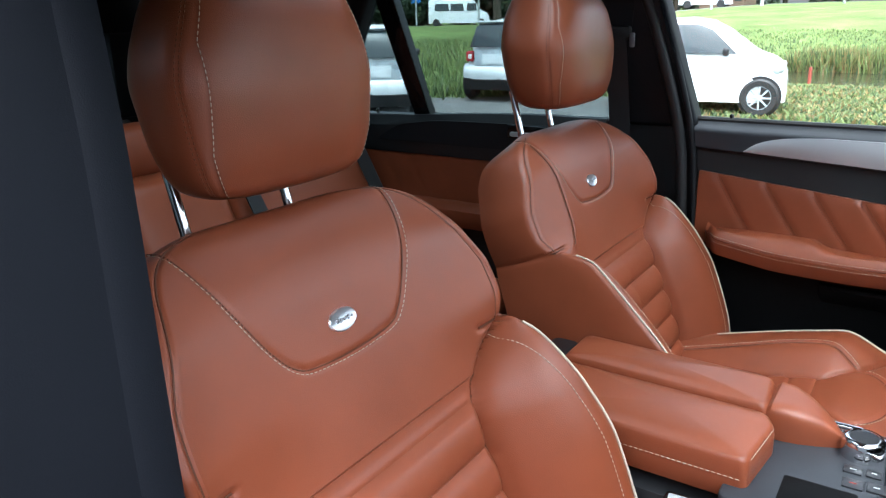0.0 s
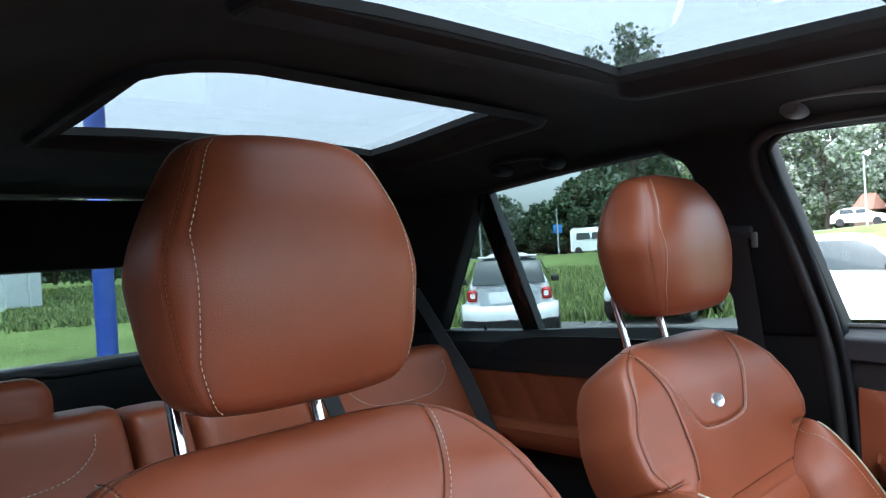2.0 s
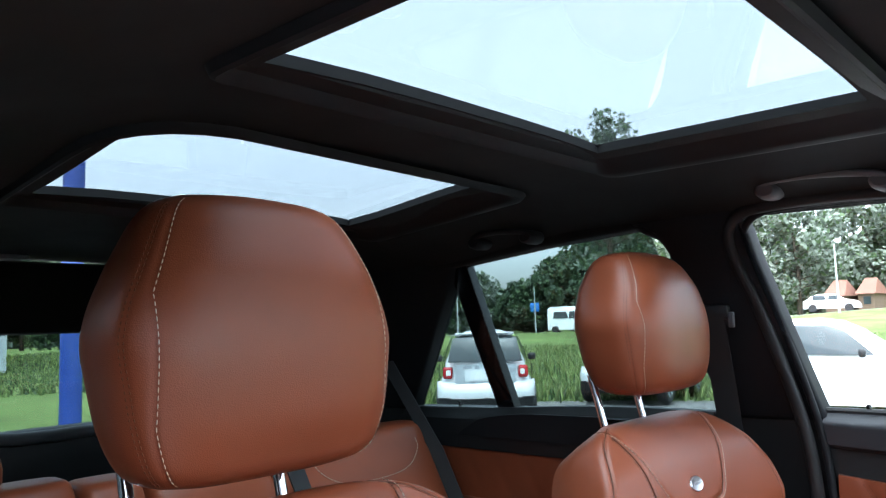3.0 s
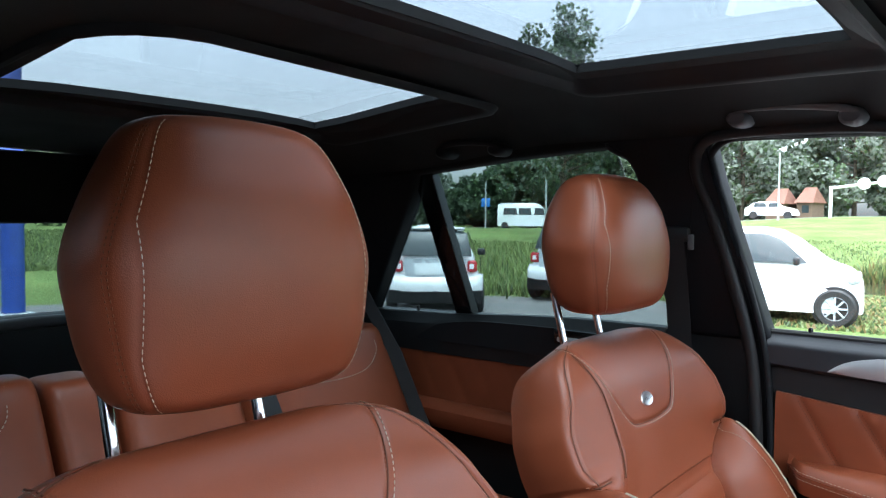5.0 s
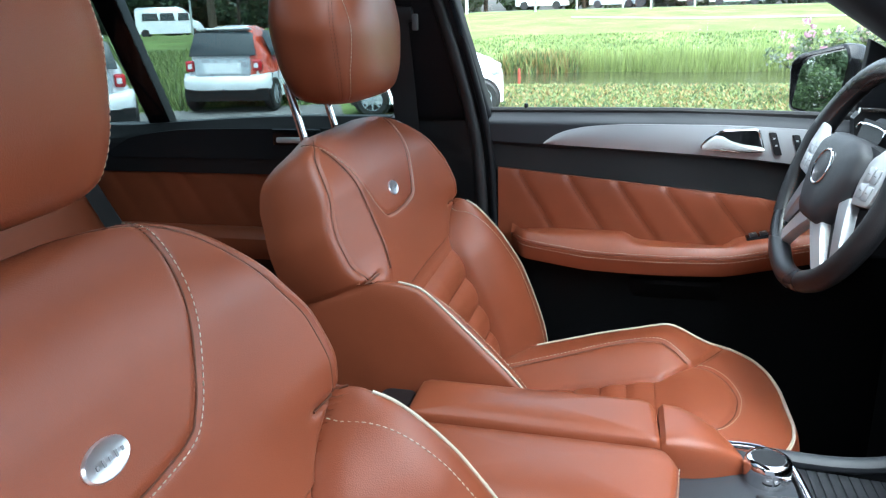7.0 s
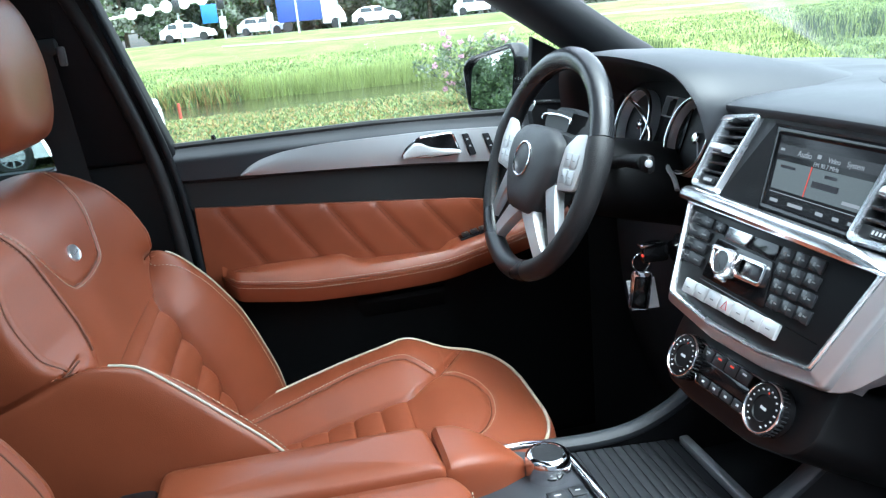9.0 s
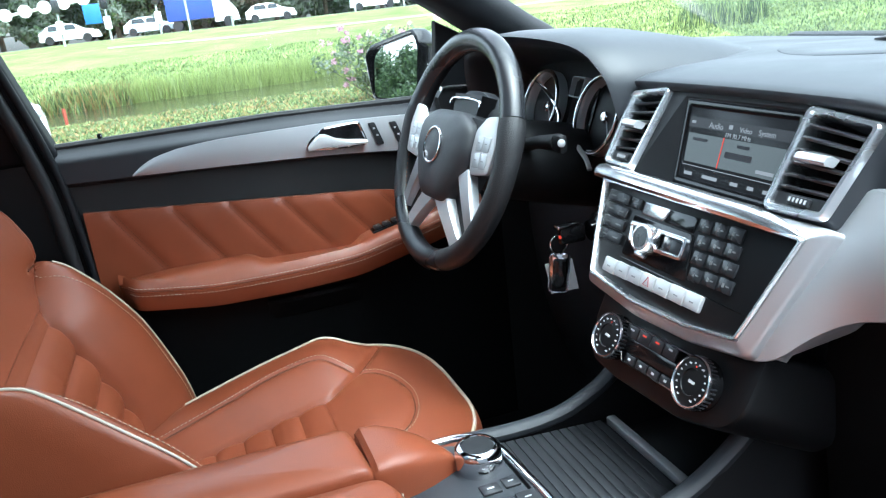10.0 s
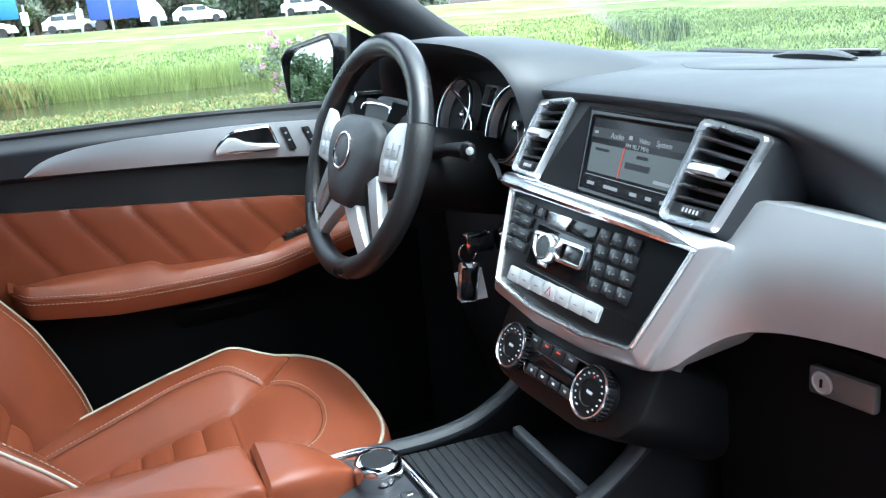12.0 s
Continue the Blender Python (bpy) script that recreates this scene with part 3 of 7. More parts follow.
solid("ceiling", headliner(), HEADLINER, "black cloth headliner with two glass roof openings", "ceiling", kind="structure")
for name, h in (("roof_window", FRONT_HOLE), ("roof_window", REAR_HOLE)):
    w = thing(name, ((h[0] + h[1]) / 2, (h[2] + h[3]) / 2, 1.66), "glass roof panel in a dark frame", "roof window", kind="structure")
    rim = []
    base = [(h[0], h[2]), (h[1], h[2]), (h[1], h[3]), (h[0], h[3])]
    for f, dz in ((0.052, -0.001), (0.048, -0.012), (0.043, -0.015), (0.037, -0.012), (0.030, -0.002), (0.006, 0.002), (0.0, 0.012)):
        c = [(x + (f if x > (h[0] + h[1]) / 2 else -f), y + (2.3 * f if y > 0 else -f)) for x, y in base]
        rim.append([Vector((p.x, p.y, roof_z(p.x, p.y) + dz)) for p in rounded(c, [0.012 + f * 0.6, (0.13 if h is REAR_HOLE else 0.012) + f * 0.6, 0.012 + f * 0.6, 0.012 + f * 0.6], 6)])
    part("frame", loft(rim, True, False), PILLAR, w, "dark plastic rim")
    if h is REAR_HOLE:
        cx, cy = h[1], h[2]
        arc = [(cx - 0.13 + 0.13 * math.sin(a), cy + 0.13 - 0.13 * math.cos(a)) for a in [math.pi / 2 * i / 10 for i in range(11)]]
        part("corner", plate([(x, y, roof_z(cx, 0) - 0.001) for x, y in [(cx + 0.01, cy - 0.01)] + arc[::-1]], (0, 0, 1), 0.012), PILLAR, w)
    pane = plate([(x + (0.05 if x > (h[0] + h[1]) / 2 else -0.15), y + (0.17 if y > 0 else -0.05), roof_z(x, 0) + 0.020) for x, y in base], (0, 0, 1), 0.004)
    ob = part("pane", pane, ROOF_GLASS if h is FRONT_HOLE else ROOF_TINT, w, "clear roof glass", smooth=False)

# sides: below the belt, pillars, rails
for sg, who in ((1, "left"), (-1, "right")):
    pil = thing("wall_" + who, (-0.8, sg * 0.8, 0.45), "dark inner side of the car with black pillar trims", "car side", kind="structure")
    if sg > 0:
        part("lower_side", side_plate([(0.55, 0.44), (0.55, 1.16), (-0.45, 1.195), (-0.67, 1.195), (-1.52, 1.168), (-2.30, 1.14), (-2.30, 0.44)], sg, 0.06, 0), SOFT_BLACK, pil)
    else:
        part("lower_side", side_plate([(-0.50, 0.44), (-0.46, 1.195), (-0.67, 1.195), (-1.52, 1.168), (-2.30, 1.14), (-2.30, 0.44)], sg, 0.06, 0), SOFT_BLACK, pil)
        part("door_sill", box((0.05, -0.80, 0.45), (1.15, 0.12, 0.09), 0.02), SOFT_BLACK, pil)
        part("kick_panel", side_plate([(0.50, 0.44), (0.50, 1.16), (0.80, 1.1), (0.80, 0.44)], sg, 0.06, 0), SOFT_BLACK, pil)
    part("centre_pillar", side_plate(rounded([(-0.448, 1.19), (-0.640, 1.19), (-0.676, 1.32), (-0.690, 1.47), (-0.697, 1.52), (-0.712, 1.548), (-0.745, 1.564), (-0.80, 1.61), (-0.545, 1.61), (-0.525, 1.50)], 0.008), sg, 0.05, 0.012, -0.012), PILLAR, pil, "dark centre pillar trim")
    part("rear_pillar", side_plate([(-1.530, 1.16), (-1.293, 1.50), (-1.25, 1.60), (-2.20, 1.58), (-2.30, 1.14)], sg, 0.05, 0.01, -0.01), PILLAR, pil, "dark rear pillar trim")
    part("window_bar", side_plate([(-1.184, 1.17), (-1.238, 1.17), (-1.312, 1.57), (-1.249, 1.57)], sg, 0.03, 0.004, 0.012), GLOSS_BLACK, pil, "black window divider")
    part("roof_rail", side_plate([(0.07, 1.555), (-0.30, 1.576), (-0.60, 1.580), (-0.77, 1.574), (-1.0, 1.560), (-1.243, 1.537), (-1.40, 1.52), (-1.40, 1.64), (0.03, 1.62)], sg, 0.05, 0.01, -0.012), HEADLINER, pil)
    part("front_pillar", tube(smooth_line([(0.60, sg * 0.745, 1.13), (0.36, sg * 0.715, 1.30), (0.15, sg * 0.69, 1.44), (-0.05, sg * 0.665, 1.56), (-0.2, sg * 0.65, 1.60)], 6),
                              [0.06] * 6 + [0.055] * 19, 14, flat=0.7), PILLAR, pil, "dark windscreen pillar")

# tail of the car with its rear window
tail = thing("wall_rear", (-2.28, 0, 0.45), "black tailgate trim round the rear window", "tailgate", kind="structure")
part("lower_trim", box((-2.30, 0, 0.79), (0.06, 1.5, 0.70), 0.01), SOFT_BLACK, tail)
part("upper_trim", box((-2.27, 0, 1.50), (0.08, 1.45, 0.20), 0.02), HEADLINER, tail)
for sg in (-1, 1):
    part("side_trim", box((-2.29, sg * 0.66, 1.28), (0.07, 0.22, 0.30), 0.02), PILLAR, tail)
part("window_ledge", tube(smooth_line([(-2.26, -0.58, 1.12), (-2.26, -0.1, 1.126), (-2.26, 0.0, 1.121), (-2.26, 0.1, 1.120), (-2.26, 0.2, 1.121), (-2.26, 0.58, 1.11)], 6), 0.018, 10), GRIP, tail, "pale window ledge")
ob = part("pane", box((-2.31, 0, 1.27), (0.005, 1.16, 0.30)), TINTED, tail, "tinted rear glass", smooth=False)

# side panes
for nm, outline, mt, lab in (("window_front_left", [(-0.46, 1.19), (0.42, 1.17), (0.15, 1.40), (-0.05, 1.56), (-0.52, 1.58)], CLEAR, "clear front door window"),
                             ("window_rear_left", [(-0.66, 1.19), (-1.54, 1.163), (-1.29, 1.57), (-0.75, 1.58)], TINTED, "tinted rear door window"),
                             ("window_rear_right", [(-0.66, 1.19), (-1.54, 1.163), (-1.29, 1.57), (-0.75, 1.58)], TINTED, "tinted rear door window")):
    sg = 1 if nm.endswith("left") else -1
    w = solid(nm, side_plate(outline, sg, 0.004, 0, 0.03), mt, lab, "car window", kind="structure", smooth=False)
ws = plate([(0.93, -0.72, 1.20), (0.93, 0.72, 1.20), (0.06, 0.60, 1.63), (0.06, -0.60, 1.63)], (0.5, 0, 0.86), 0.005)
w = solid("windscreen", ws, CLEAR, "clear sloping windscreen glass", "windscreen", kind="structure", smooth=False)
solid("wall_front", box((0.95, 0, 0.80), (0.04, 1.56, 0.80), 0.0), SOFT_BLACK, "black bulkhead behind the dashboard", "bulkhead", kind="structure")

# outside of the car: dark bonnet, bumpers, sills and wheels that carry it
BODY = material("dark_grey_car_paint", (0.035, 0.038, 0.042), 0.28, coat=0.6, mottle=0.05)
shell_body = thing("car_body", (-0.6, 0, 0.0), "dark grey estate car body standing on four wheels", "car body", kind="structure")
part("bonnet", loft([[Vector((x, y * w, z - 0.06 * abs(y) ** 3)) for y in span_list] + [Vector((x, w, z - 0.35)), Vector((x, -w, z - 0.35))]
                     for x, w, z in ((0.90, 0.84, 1.10), (1.25, 0.84, 1.07), (1.55, 0.82, 1.02), (1.75, 0.78, 0.95), (1.84, 0.72, 0.86))
                     for span_list in [[-1 + 2 * i / 16 for i in range(17)]]]), BODY, shell_body, "dark bonnet")
part("front_bumper", box((1.72, 0, 0.52), (0.34, 1.66, 0.50), 0.12, seg=4), BODY, shell_body, "dark front bumper")
part("rear_bumper", box((-2.42, 0, 0.56), (0.24, 1.66, 0.44), 0.10, seg=4), BODY, shell_body, "dark rear bumper")
part("underbody", box((-0.35, 0, 0.34), (3.9, 1.40, 0.12), 0.02), SOFT_BLACK, shell_body)
for sg in (-1, 1):
    part("front_wing", box((1.25, sg * 0.80, 0.78), (0.80, 0.14, 0.56), 0.06, seg=3), BODY, shell_body)
    part("sill", box((-0.35, sg * 0.845, 0.36), (2.0, 0.08, 0.14), 0.03), BODY, shell_body)
    for x in (1.22, -1.78):
        tyre = part("wheel", lathe([(0.22, -0.11), (0.34, -0.115), (0.37, -0.09), (0.37, 0.09), (0.34, 0.115), (0.22, 0.11)], (x, sg * 0.80, 0.37), (0, sg, 0), 40), RUBBER, shell_body, "black tyre")
        part("rim", lathe([(0.24, 0.02), (0.24, 0.10), (0.22, 0.10), (0.20, 0.06), (0.06, 0.07), (0.0, 0.09)], (x, sg * 0.80, 0.37), (0, sg, 0), 30), ALU, tyre, "silver alloy rim")

# ---- dashboard ----
SIDE = [(0.42, 0.62), (0.36, 0.80), (0.30, 0.98), (0.275, 1.08), (0.252, 1.15), (0.240, 1.188), (0.246, 1.212), (0.262, 1.228), (0.300, 1.243), (0.36, 1.256), (0.44, 1.262), (0.54, 1.260), (0.68, 1.253), (0.82, 1.242)]
BROW = [(0.42, 0.62), (0.36, 0.80), (0.34, 0.98), (0.33, 1.08), (0.31, 1.15), (0.29, 1.19), (0.262, 1.238), (0.2440, 1.2550), (0.2530, 1.2640), (0.31, 1.2690), (0.42, 1.2695), (0.54, 1.265), (0.68, 1.256), (0.82, 1.243)]
WELL = [(0.42, 0.62), (0.36, 0.80), (0.34, 0.98), (0.345, 1.06), (0.33, 1.12), (0.323, 1.17), (0.325, 1.205), (0.333, 1.230), (0.347, 1.250), (0.37, 1.263), (0.42, 1.268), (0.53, 1.266), (0.67, 1.257), (0.82, 1.243)]


def dash_profile(y):
    """(x, z) points of the dashboard's section at y, from the knees up to the windscreen."""
    drv = step(0.135, 0.172, y)
    mid = step(-0.36, -0.16, y) * (1 - drv)
    out = []
    for a, b, c in zip(SIDE, BROW, WELL):
        z_arch = 0.003 * (1 - ((y + 0.04) / 0.2) ** 2) * mid
        out.append((a[0] + (b[0] - a[0]) * mid + (c[0] - a[0]) * drv, a[1] + (b[1] - a[1]) * mid + (c[1] - a[1]) * drv + (z_arch if a[1] > 1.2 else 0)))
    return out


dash = thing("dashboard", (0.5, 0, 0.6), "dark grained dashboard with satin silver passenger trim", "dashboard")
ys = [-0.74 + 1.40 * i / 150 for i in range(151)]
rings = [[Vector((p.x, y, p.z)) for p in smooth_line([(x, 0, z) for x, z in dash_profile(y)], 4)] + [Vector((0.84, y, 1.20)), Vector((0.84, y, 0.62))] for y in ys]
part("dash_body", loft(rings), DASH_GREY, dash, "dark grained upper dashboard")

# hood over the instruments
ARCH = smooth_line([(0, 0.146, 1.165), (0, 0.145, 1.232), (0, 0.160, 1.273), (0, 0.218, 1.303), (0, 0.38, 1.314), (0, 0.52, 1.306), (0, 0.59, 1.28), (0, 0.625, 1.22), (0, 0.63, 1.15)], 6)
rings = []
for x, k, dz in ((0.345, 0.80, -0.03), (0.30, 0.90, -0.014), (0.235, 0.955, -0.010), (0.212, 0.975, -0.005), (0.205, 0.995, 0.0), (0.212, 1.01, 0.003), (0.25, 1.02, 0.004), (0.33, 1.0, -0.002), (0.45, 0.96, -0.022), (0.56, 0.90, -0.045)):
    c = Vector((0, 0.388, 1.17))
    rings.append([Vector((x + 0.035 * (1 - (p.z - 1.15) / 0.165), c.y + (p.y - c.y) * k, c.z + (p.z - c.z) * (k if k < 1 else 1) + dz)) for p in ARCH])
part("instrument_hood", loft(rings, False, False), DASH_GREY, dash, "dark hood over the instruments")

side_vent = part("side_vent", loft([[Vector((x + 0.03 * (1.222 - z), y, z)) for x, z in ((0.180, 1.170), (0.176, 1.215), (0.184, 1.225), (0.25, 1.222), (0.34, 1.228), (0.34, 1.170))] for y in (0.640, 0.665)]), SOFT_BLACK, dash, "dark outer air outlet")
part("vent_strip", tube([(0.183, 0.641, 1.229), (0.215, 0.641, 1.2275), (0.247, 0.641, 1.2245)], 0.0065, 8, flat=0.7), FRAME_SILVER, side_vent, "bright strip on the outlet")

# satin silver panel in front of the passenger seat
PANEL_BOTTOM = [(0.1500, 0.150, 1.060), (0.1620, 0.158, 1.061), (0.1760, 0.166, 1.067), (0.1917, 0.185, 1.086), (0.2063, 0.199, 1.0985), (0.2249, 0.208, 1.107), (0.272, 0.217, 1.1155), (0.320, 0.222, 1.119), (0.72, 0.235, 1.125)]
rows = []
for i in range(61):
    q = (i / 60) ** 1.6
    y = 0.1535 + 0.566 * q
    xb = curve_at([(a, b) for a, b, c in PANEL_BOTTOM], y)
    zb = curve_at([(a, c) for a, b, c in PANEL_BOTTOM], y)
    zt = curve_at([(0.150, 1.148), (0.156, 1.158), (0.1714, 1.177), (0.1883, 1.1945), (0.20, 1.198), (0.30, 1.2000), (0.72, 1.206)], y)
    xt = 0.2335 + 0.004 * q - 0.014 * (1 - step(0.150, 0.19, y))
    row = [Vector((xb + 0.012, -y, zb - 0.002)), Vector((xb + 0.003, -y, zb - 0.0015))]
    for k in range(13):
        f = k / 12
        row.append(Vector((xb + (xt - xb) * f ** 1.15 - 0.008 * math.sin(f * math.pi), -y, zb + (zt - zb) * f)))
    row += [Vector((xt + 0.004, -y, zt + 0.001)), Vector((xt + 0.03, -y, zt - 0.004)), Vector((xb + 0.09, -y, zb + 0.004))]
    rows.append(row)
part("silver_panel", loft(rows), SILVER, dash, "satin silver passenger panel")

# glove compartment with its latch
glove = []
for i in range(13):
    y = -0.155 - 0.55 * i / 12
    glove.append([Vector((x, y, z)) for x, z in ((0.30, 0.70), (0.262, 0.80), (0.245, 0.94), (0.238, 1.03), (0.245, 1.10), (0.29, 1.12), (0.33, 0.70))])
part("glove_compartment", loft(glove), TRIM_BLACK, dash, "black glove compartment lid")
LATCH = material("dull_metal_latch", (0.17, 0.155, 0.15), 0.35, metal=0.6, mottle=0.05)
lt = Matrix((Vector((-1, 0, 0.06)).normalized(), Vector((0, -1, 0.10)).normalized(), Vector((0.06, 0.1, 1)).normalized())).transposed()
latch = part("glove_latch", box((0.2365, -0.278, 1.0752), (0.008, 0.055, 0.022), 0.003, lt), LATCH, dash, "satin metal latch with keyhole")
part("lock_ring", lathe([(0.0090, 0), (0.0090, 0.0012), (0.0078, 0.0018), (0.007, 0.001), (0.0, 0.001)], (0.2320, -0.264, 1.0745), (-1, 0, 0), 24), SILVER, latch)
part("keyhole", box((0.2305, -0.264, 1.0745), (0.002, 0.0022, 0.007), 0.0008), GLOSS_BLACK, latch)
# loudspeaker cover and its raised lid on the dash top
def dash_z(x, y):
    """Height of the dashboard's top at (x, y)."""
    top = dash_profile(y)[8:]
    for (x0, z0), (x1, z1) in zip(top, top[1:]):
        if x <= x1:
            return z0 + (z1 - z0) * max(0.0, (x - x0) / (x1 - x0))
    return top[-1][1]


cover = rounded([(0.470, 0.175), (0.560, 0.215), (0.660, 0.215), (0.680, 0.02), (0.660, -0.18), (0.560, -0.175), (0.400, -0.02), (0.385, 0.06)], [0.05, 0.05, 0.03, 0.05, 0.03, 0.05, 0.05, 0.05], 5)
mid_c = sum((Vector(p) for p in cover), Vector((0, 0))) / len(cover)
part("speaker_cover", loft([[Vector((p.x, p.y, dash_z(p.x, p.y) + h)) for p in [mid_c.lerp(Vector(q), k) for q in cover]] for k, h in ((1.0, -0.003), (1.0, 0.0006), (0.99, 0.0014), (0.75, 0.0016), (0.45, 0.0016), (0.15, 0.0016), (0.01, 0.0016))]), DASH_GREY, dash, "smooth loudspeaker cover")
lid_line = [(0.585, 0.125), (0.576, 0.085), (0.566, 0.045), (0.555, 0.010), (0.540, -0.025)]
part("speaker_lid", loft([[Vector((x + dx * k, y, dash_z(x, y) + 0.003 + dz * k)) for dx, dz in ((-0.020, 0.0), (-0.021, 0.006), (-0.012, 0.0095), (0.010, 0.0085), (0.024, 0.002), (0.024, 0.0))] for (x, y), k in zip(lid_line, (0.25, 0.85, 1.0, 0.85, 0.25))]), SOFT_BLACK, dash, "raised dark loudspeaker lid")
part("cowl", box((0.845, -0.05, 1.228), (0.03, 1.20, 0.040), 0.01), SOFT_BLACK, dash, "black cowl under the windscreen")
part("sensor", box((0.66, 0.075, 1.2640), (0.02, 0.070, 0.012), 0.003), GLOSS_BLACK, dash)

# ---- centre stack ----
MID = -0.026
stack = thing("centre_stack", (0.2, MID, 0.9), "silver framed centre stack with screen, vents and buttons", "centre stack")


def plane(o, lean):
    """A slanted board: gives points from (y, up, out)."""
    a = radians(lean)
    o, up, out = Vector(o), Vector((math.sin(a), 0, math.cos(a))), Vector((-math.cos(a), 0, math.sin(a)))

    def f(y, v, h=0.0):
        return Vector((o.x, y, o.z)) + up * v + out * h
    f.turn = Matrix((out, Vector((0, -1, 0)), up)).transposed()
    f.out = out
    f.up = up
    return f


UPPER = plane((0.248, 0, 1.252), 30)
GLASS = plane((0.250, 0, 1.252), 18)
LOWER = plane((0.196, 0, 1.170), 26)
CLIMATE = plane((0.136, 0, 1.02), 28)


def board(f, corners, depth, r, bevel=0.002, back=0.0, bm=None):
    return plate([f(p[0], p[1], back) for p in rounded(corners, r)], f.out, depth, bevel, bm)


def inset(corners, d):
    """A convex outline drawn in by d."""
    pts = [Vector(c) for c in corners]
    mid = sum(pts, Vector((0, 0))) / len(pts)
    lines = []
    for a, b in zip(pts, pts[1:] + pts[:1]):
        t = (b - a).normalized()
        nrm = Vector((-t.y, t.x))
        if nrm.dot(mid - a) < 0:
            nrm = -nrm
        lines.append((a + nrm * d, t))
    out = []
    for (p, t), (q, s) in zip(lines[-1:] + lines[:-1], lines):
        cr = t.x * s.y - t.y * s.x
        w = q - p
        k = (w.x * s.y - w.y * s.x) / cr
        out.append(p + t * k)
    return out


def frame_ring(f, corners, width, h, r, back=-0.012, bm=None):
    """A raised, rounded frame along an outline."""
    rings = []
    for d, hh in ((-0.001, back), (-0.0005, h * 0.4), (width * 0.22, h), (width * 0.7, h), (width, h * 0.35), (width + 0.0005, back)):
        rings.append([f(p[0], p[1], hh) for p in rounded(inset(corners, d), max(0.002, r - d * 0.7), 5)])
    return merge(bm, loft(rings, True, False))


def at_board(f, y, v, w, t, d, bevel=0.001, h=0.0, bm=None):
    """A little block on a board."""
    return box(f(y, v, h + d / 2), (d, w, t), bevel, f.turn, bm=bm)


def lettering(text, f, y, v, size, h, mat, parent, name="lettering", label=""):
    """Raised words on a board, in the built-in letters; they read towards minus y."""
    cu = bpy.data.curves.new("words", "FONT")
    cu.body, cu.size, cu.extrude = text, size, 0.00015
    tmp = bpy.data.objects.new("words", cu)
    scene.collection.objects.link(tmp)
    bpy.context.view_layer.update()
    me = bpy.data.meshes.new_from_object(tmp.evaluated_get(bpy.context.evaluated_depsgraph_get()))
    own = bmesh.new()
    own.from_mesh(me)
    bpy.data.objects.remove(tmp)
    bpy.data.curves.remove(cu)
    bpy.data.meshes.remove(me)
    m = Matrix((Vector((0, -1, 0)), f.up, f.out)).transposed().to_4x4()
    m.translation = f(y, v, h)
    bmesh.ops.transform(own, matrix=m, verts=own.verts)
    return part(name, own, mat, parent, label, smooth=False)


HOUSE = [(0.072, 0.006), (-0.124, 0.003), (-0.121, -0.0925), (0.0815, -0.0925)]
PANE = [(0.0370, -0.0122), (-0.1090, -0.0122), (-0.1090, -0.0850), (0.0300, -0.0850)]
rings = [[UPPER(y, v, -0.030) for y, v in HOUSE], [UPPER(y, v, -0.002) for y, v in HOUSE], [UPPER(y, v, 0.0) for y, v in inset(HOUSE, 0.0015)],
         [GLASS(y, v, 0.0025) for y, v in inset(PANE, -0.009)], [GLASS(y, v, 0.001) for y, v in inset(PANE, -0.006)]]
part("screen_housing", loft(rings, True, False), SOFT_BLACK, stack, "dark recessed screen surround", smooth=False)
part("screen_bezel", frame_ring(GLASS, inset(PANE, -0.008), 0.009, 0.002, 0.004, -0.010), GLOSS_BLACK, stack, "gloss black screen surround")

SCREEN = glow_material("lit_screen", (0.055, 0.06, 0.068), 0.045)
BAND = glow_material("lit_band", (0.32, 0.37, 0.38), 0.06)
GLYPH = glow_material("lit_letters", (0.45, 0.47, 0.50), 0.11)
TITLE = glow_material("dim_band", (0.11, 0.115, 0.13), 0.05)
INK = material("dark_letters", (0.02, 0.02, 0.025), 0.6)
screen = part("screen", board(GLASS, PANE, 0.003, 0.002, 0.0006, -0.003), SCREEN, stack, "lit radio display")
part("band", plate([GLASS(y, v, 0.0002) for y, v in ((0.0305, -0.0385), (-0.1085, -0.0385), (-0.1085, -0.0672), (0.0275, -0.0672))], GLASS.out, 0.0006), BAND, screen, "pale grey station band", smooth=False)
part("title_band", plate([GLASS(y, v, 0.0002) for y, v in ((0.0340, -0.0225), (-0.1085, -0.0225), (-0.1085, -0.0325), (0.0330, -0.0325))], GLASS.out, 0.0004), TITLE, screen, "dark menu title band", smooth=False)
part("tuner_line", at_board(GLASS, -0.0235, -0.0530, 0.0008, 0.030, 0.0006, 0, 0.0010), RED_MARK, screen, "red tuning line", smooth=False)
lettering("Audio", GLASS, 0.0025, -0.0312, 0.0085, 0.0008, GLYPH, screen)
lettering("Video", GLASS, -0.041, -0.0308, 0.0070, 0.0008, GLYPH, screen)
lettering("System", GLASS, -0.066, -0.0308, 0.0075, 0.0008, GLYPH, screen)
lettering("FM 90.7 MHz", GLASS, -0.0235, -0.0375, 0.0064, 0.0008, GLYPH, screen)
for y, v, w, t in ((-0.048, -0.0535, 0.036, 0.0060), (-0.052, -0.0440, 0.016, 0.0030), (0.010, -0.0440, 0.022, 0.0028)):
    part("station_bar", at_board(GLASS, y, v, w, t, 0.0004, 0, 0.0010), INK, screen, "dark station name bar", smooth=False)
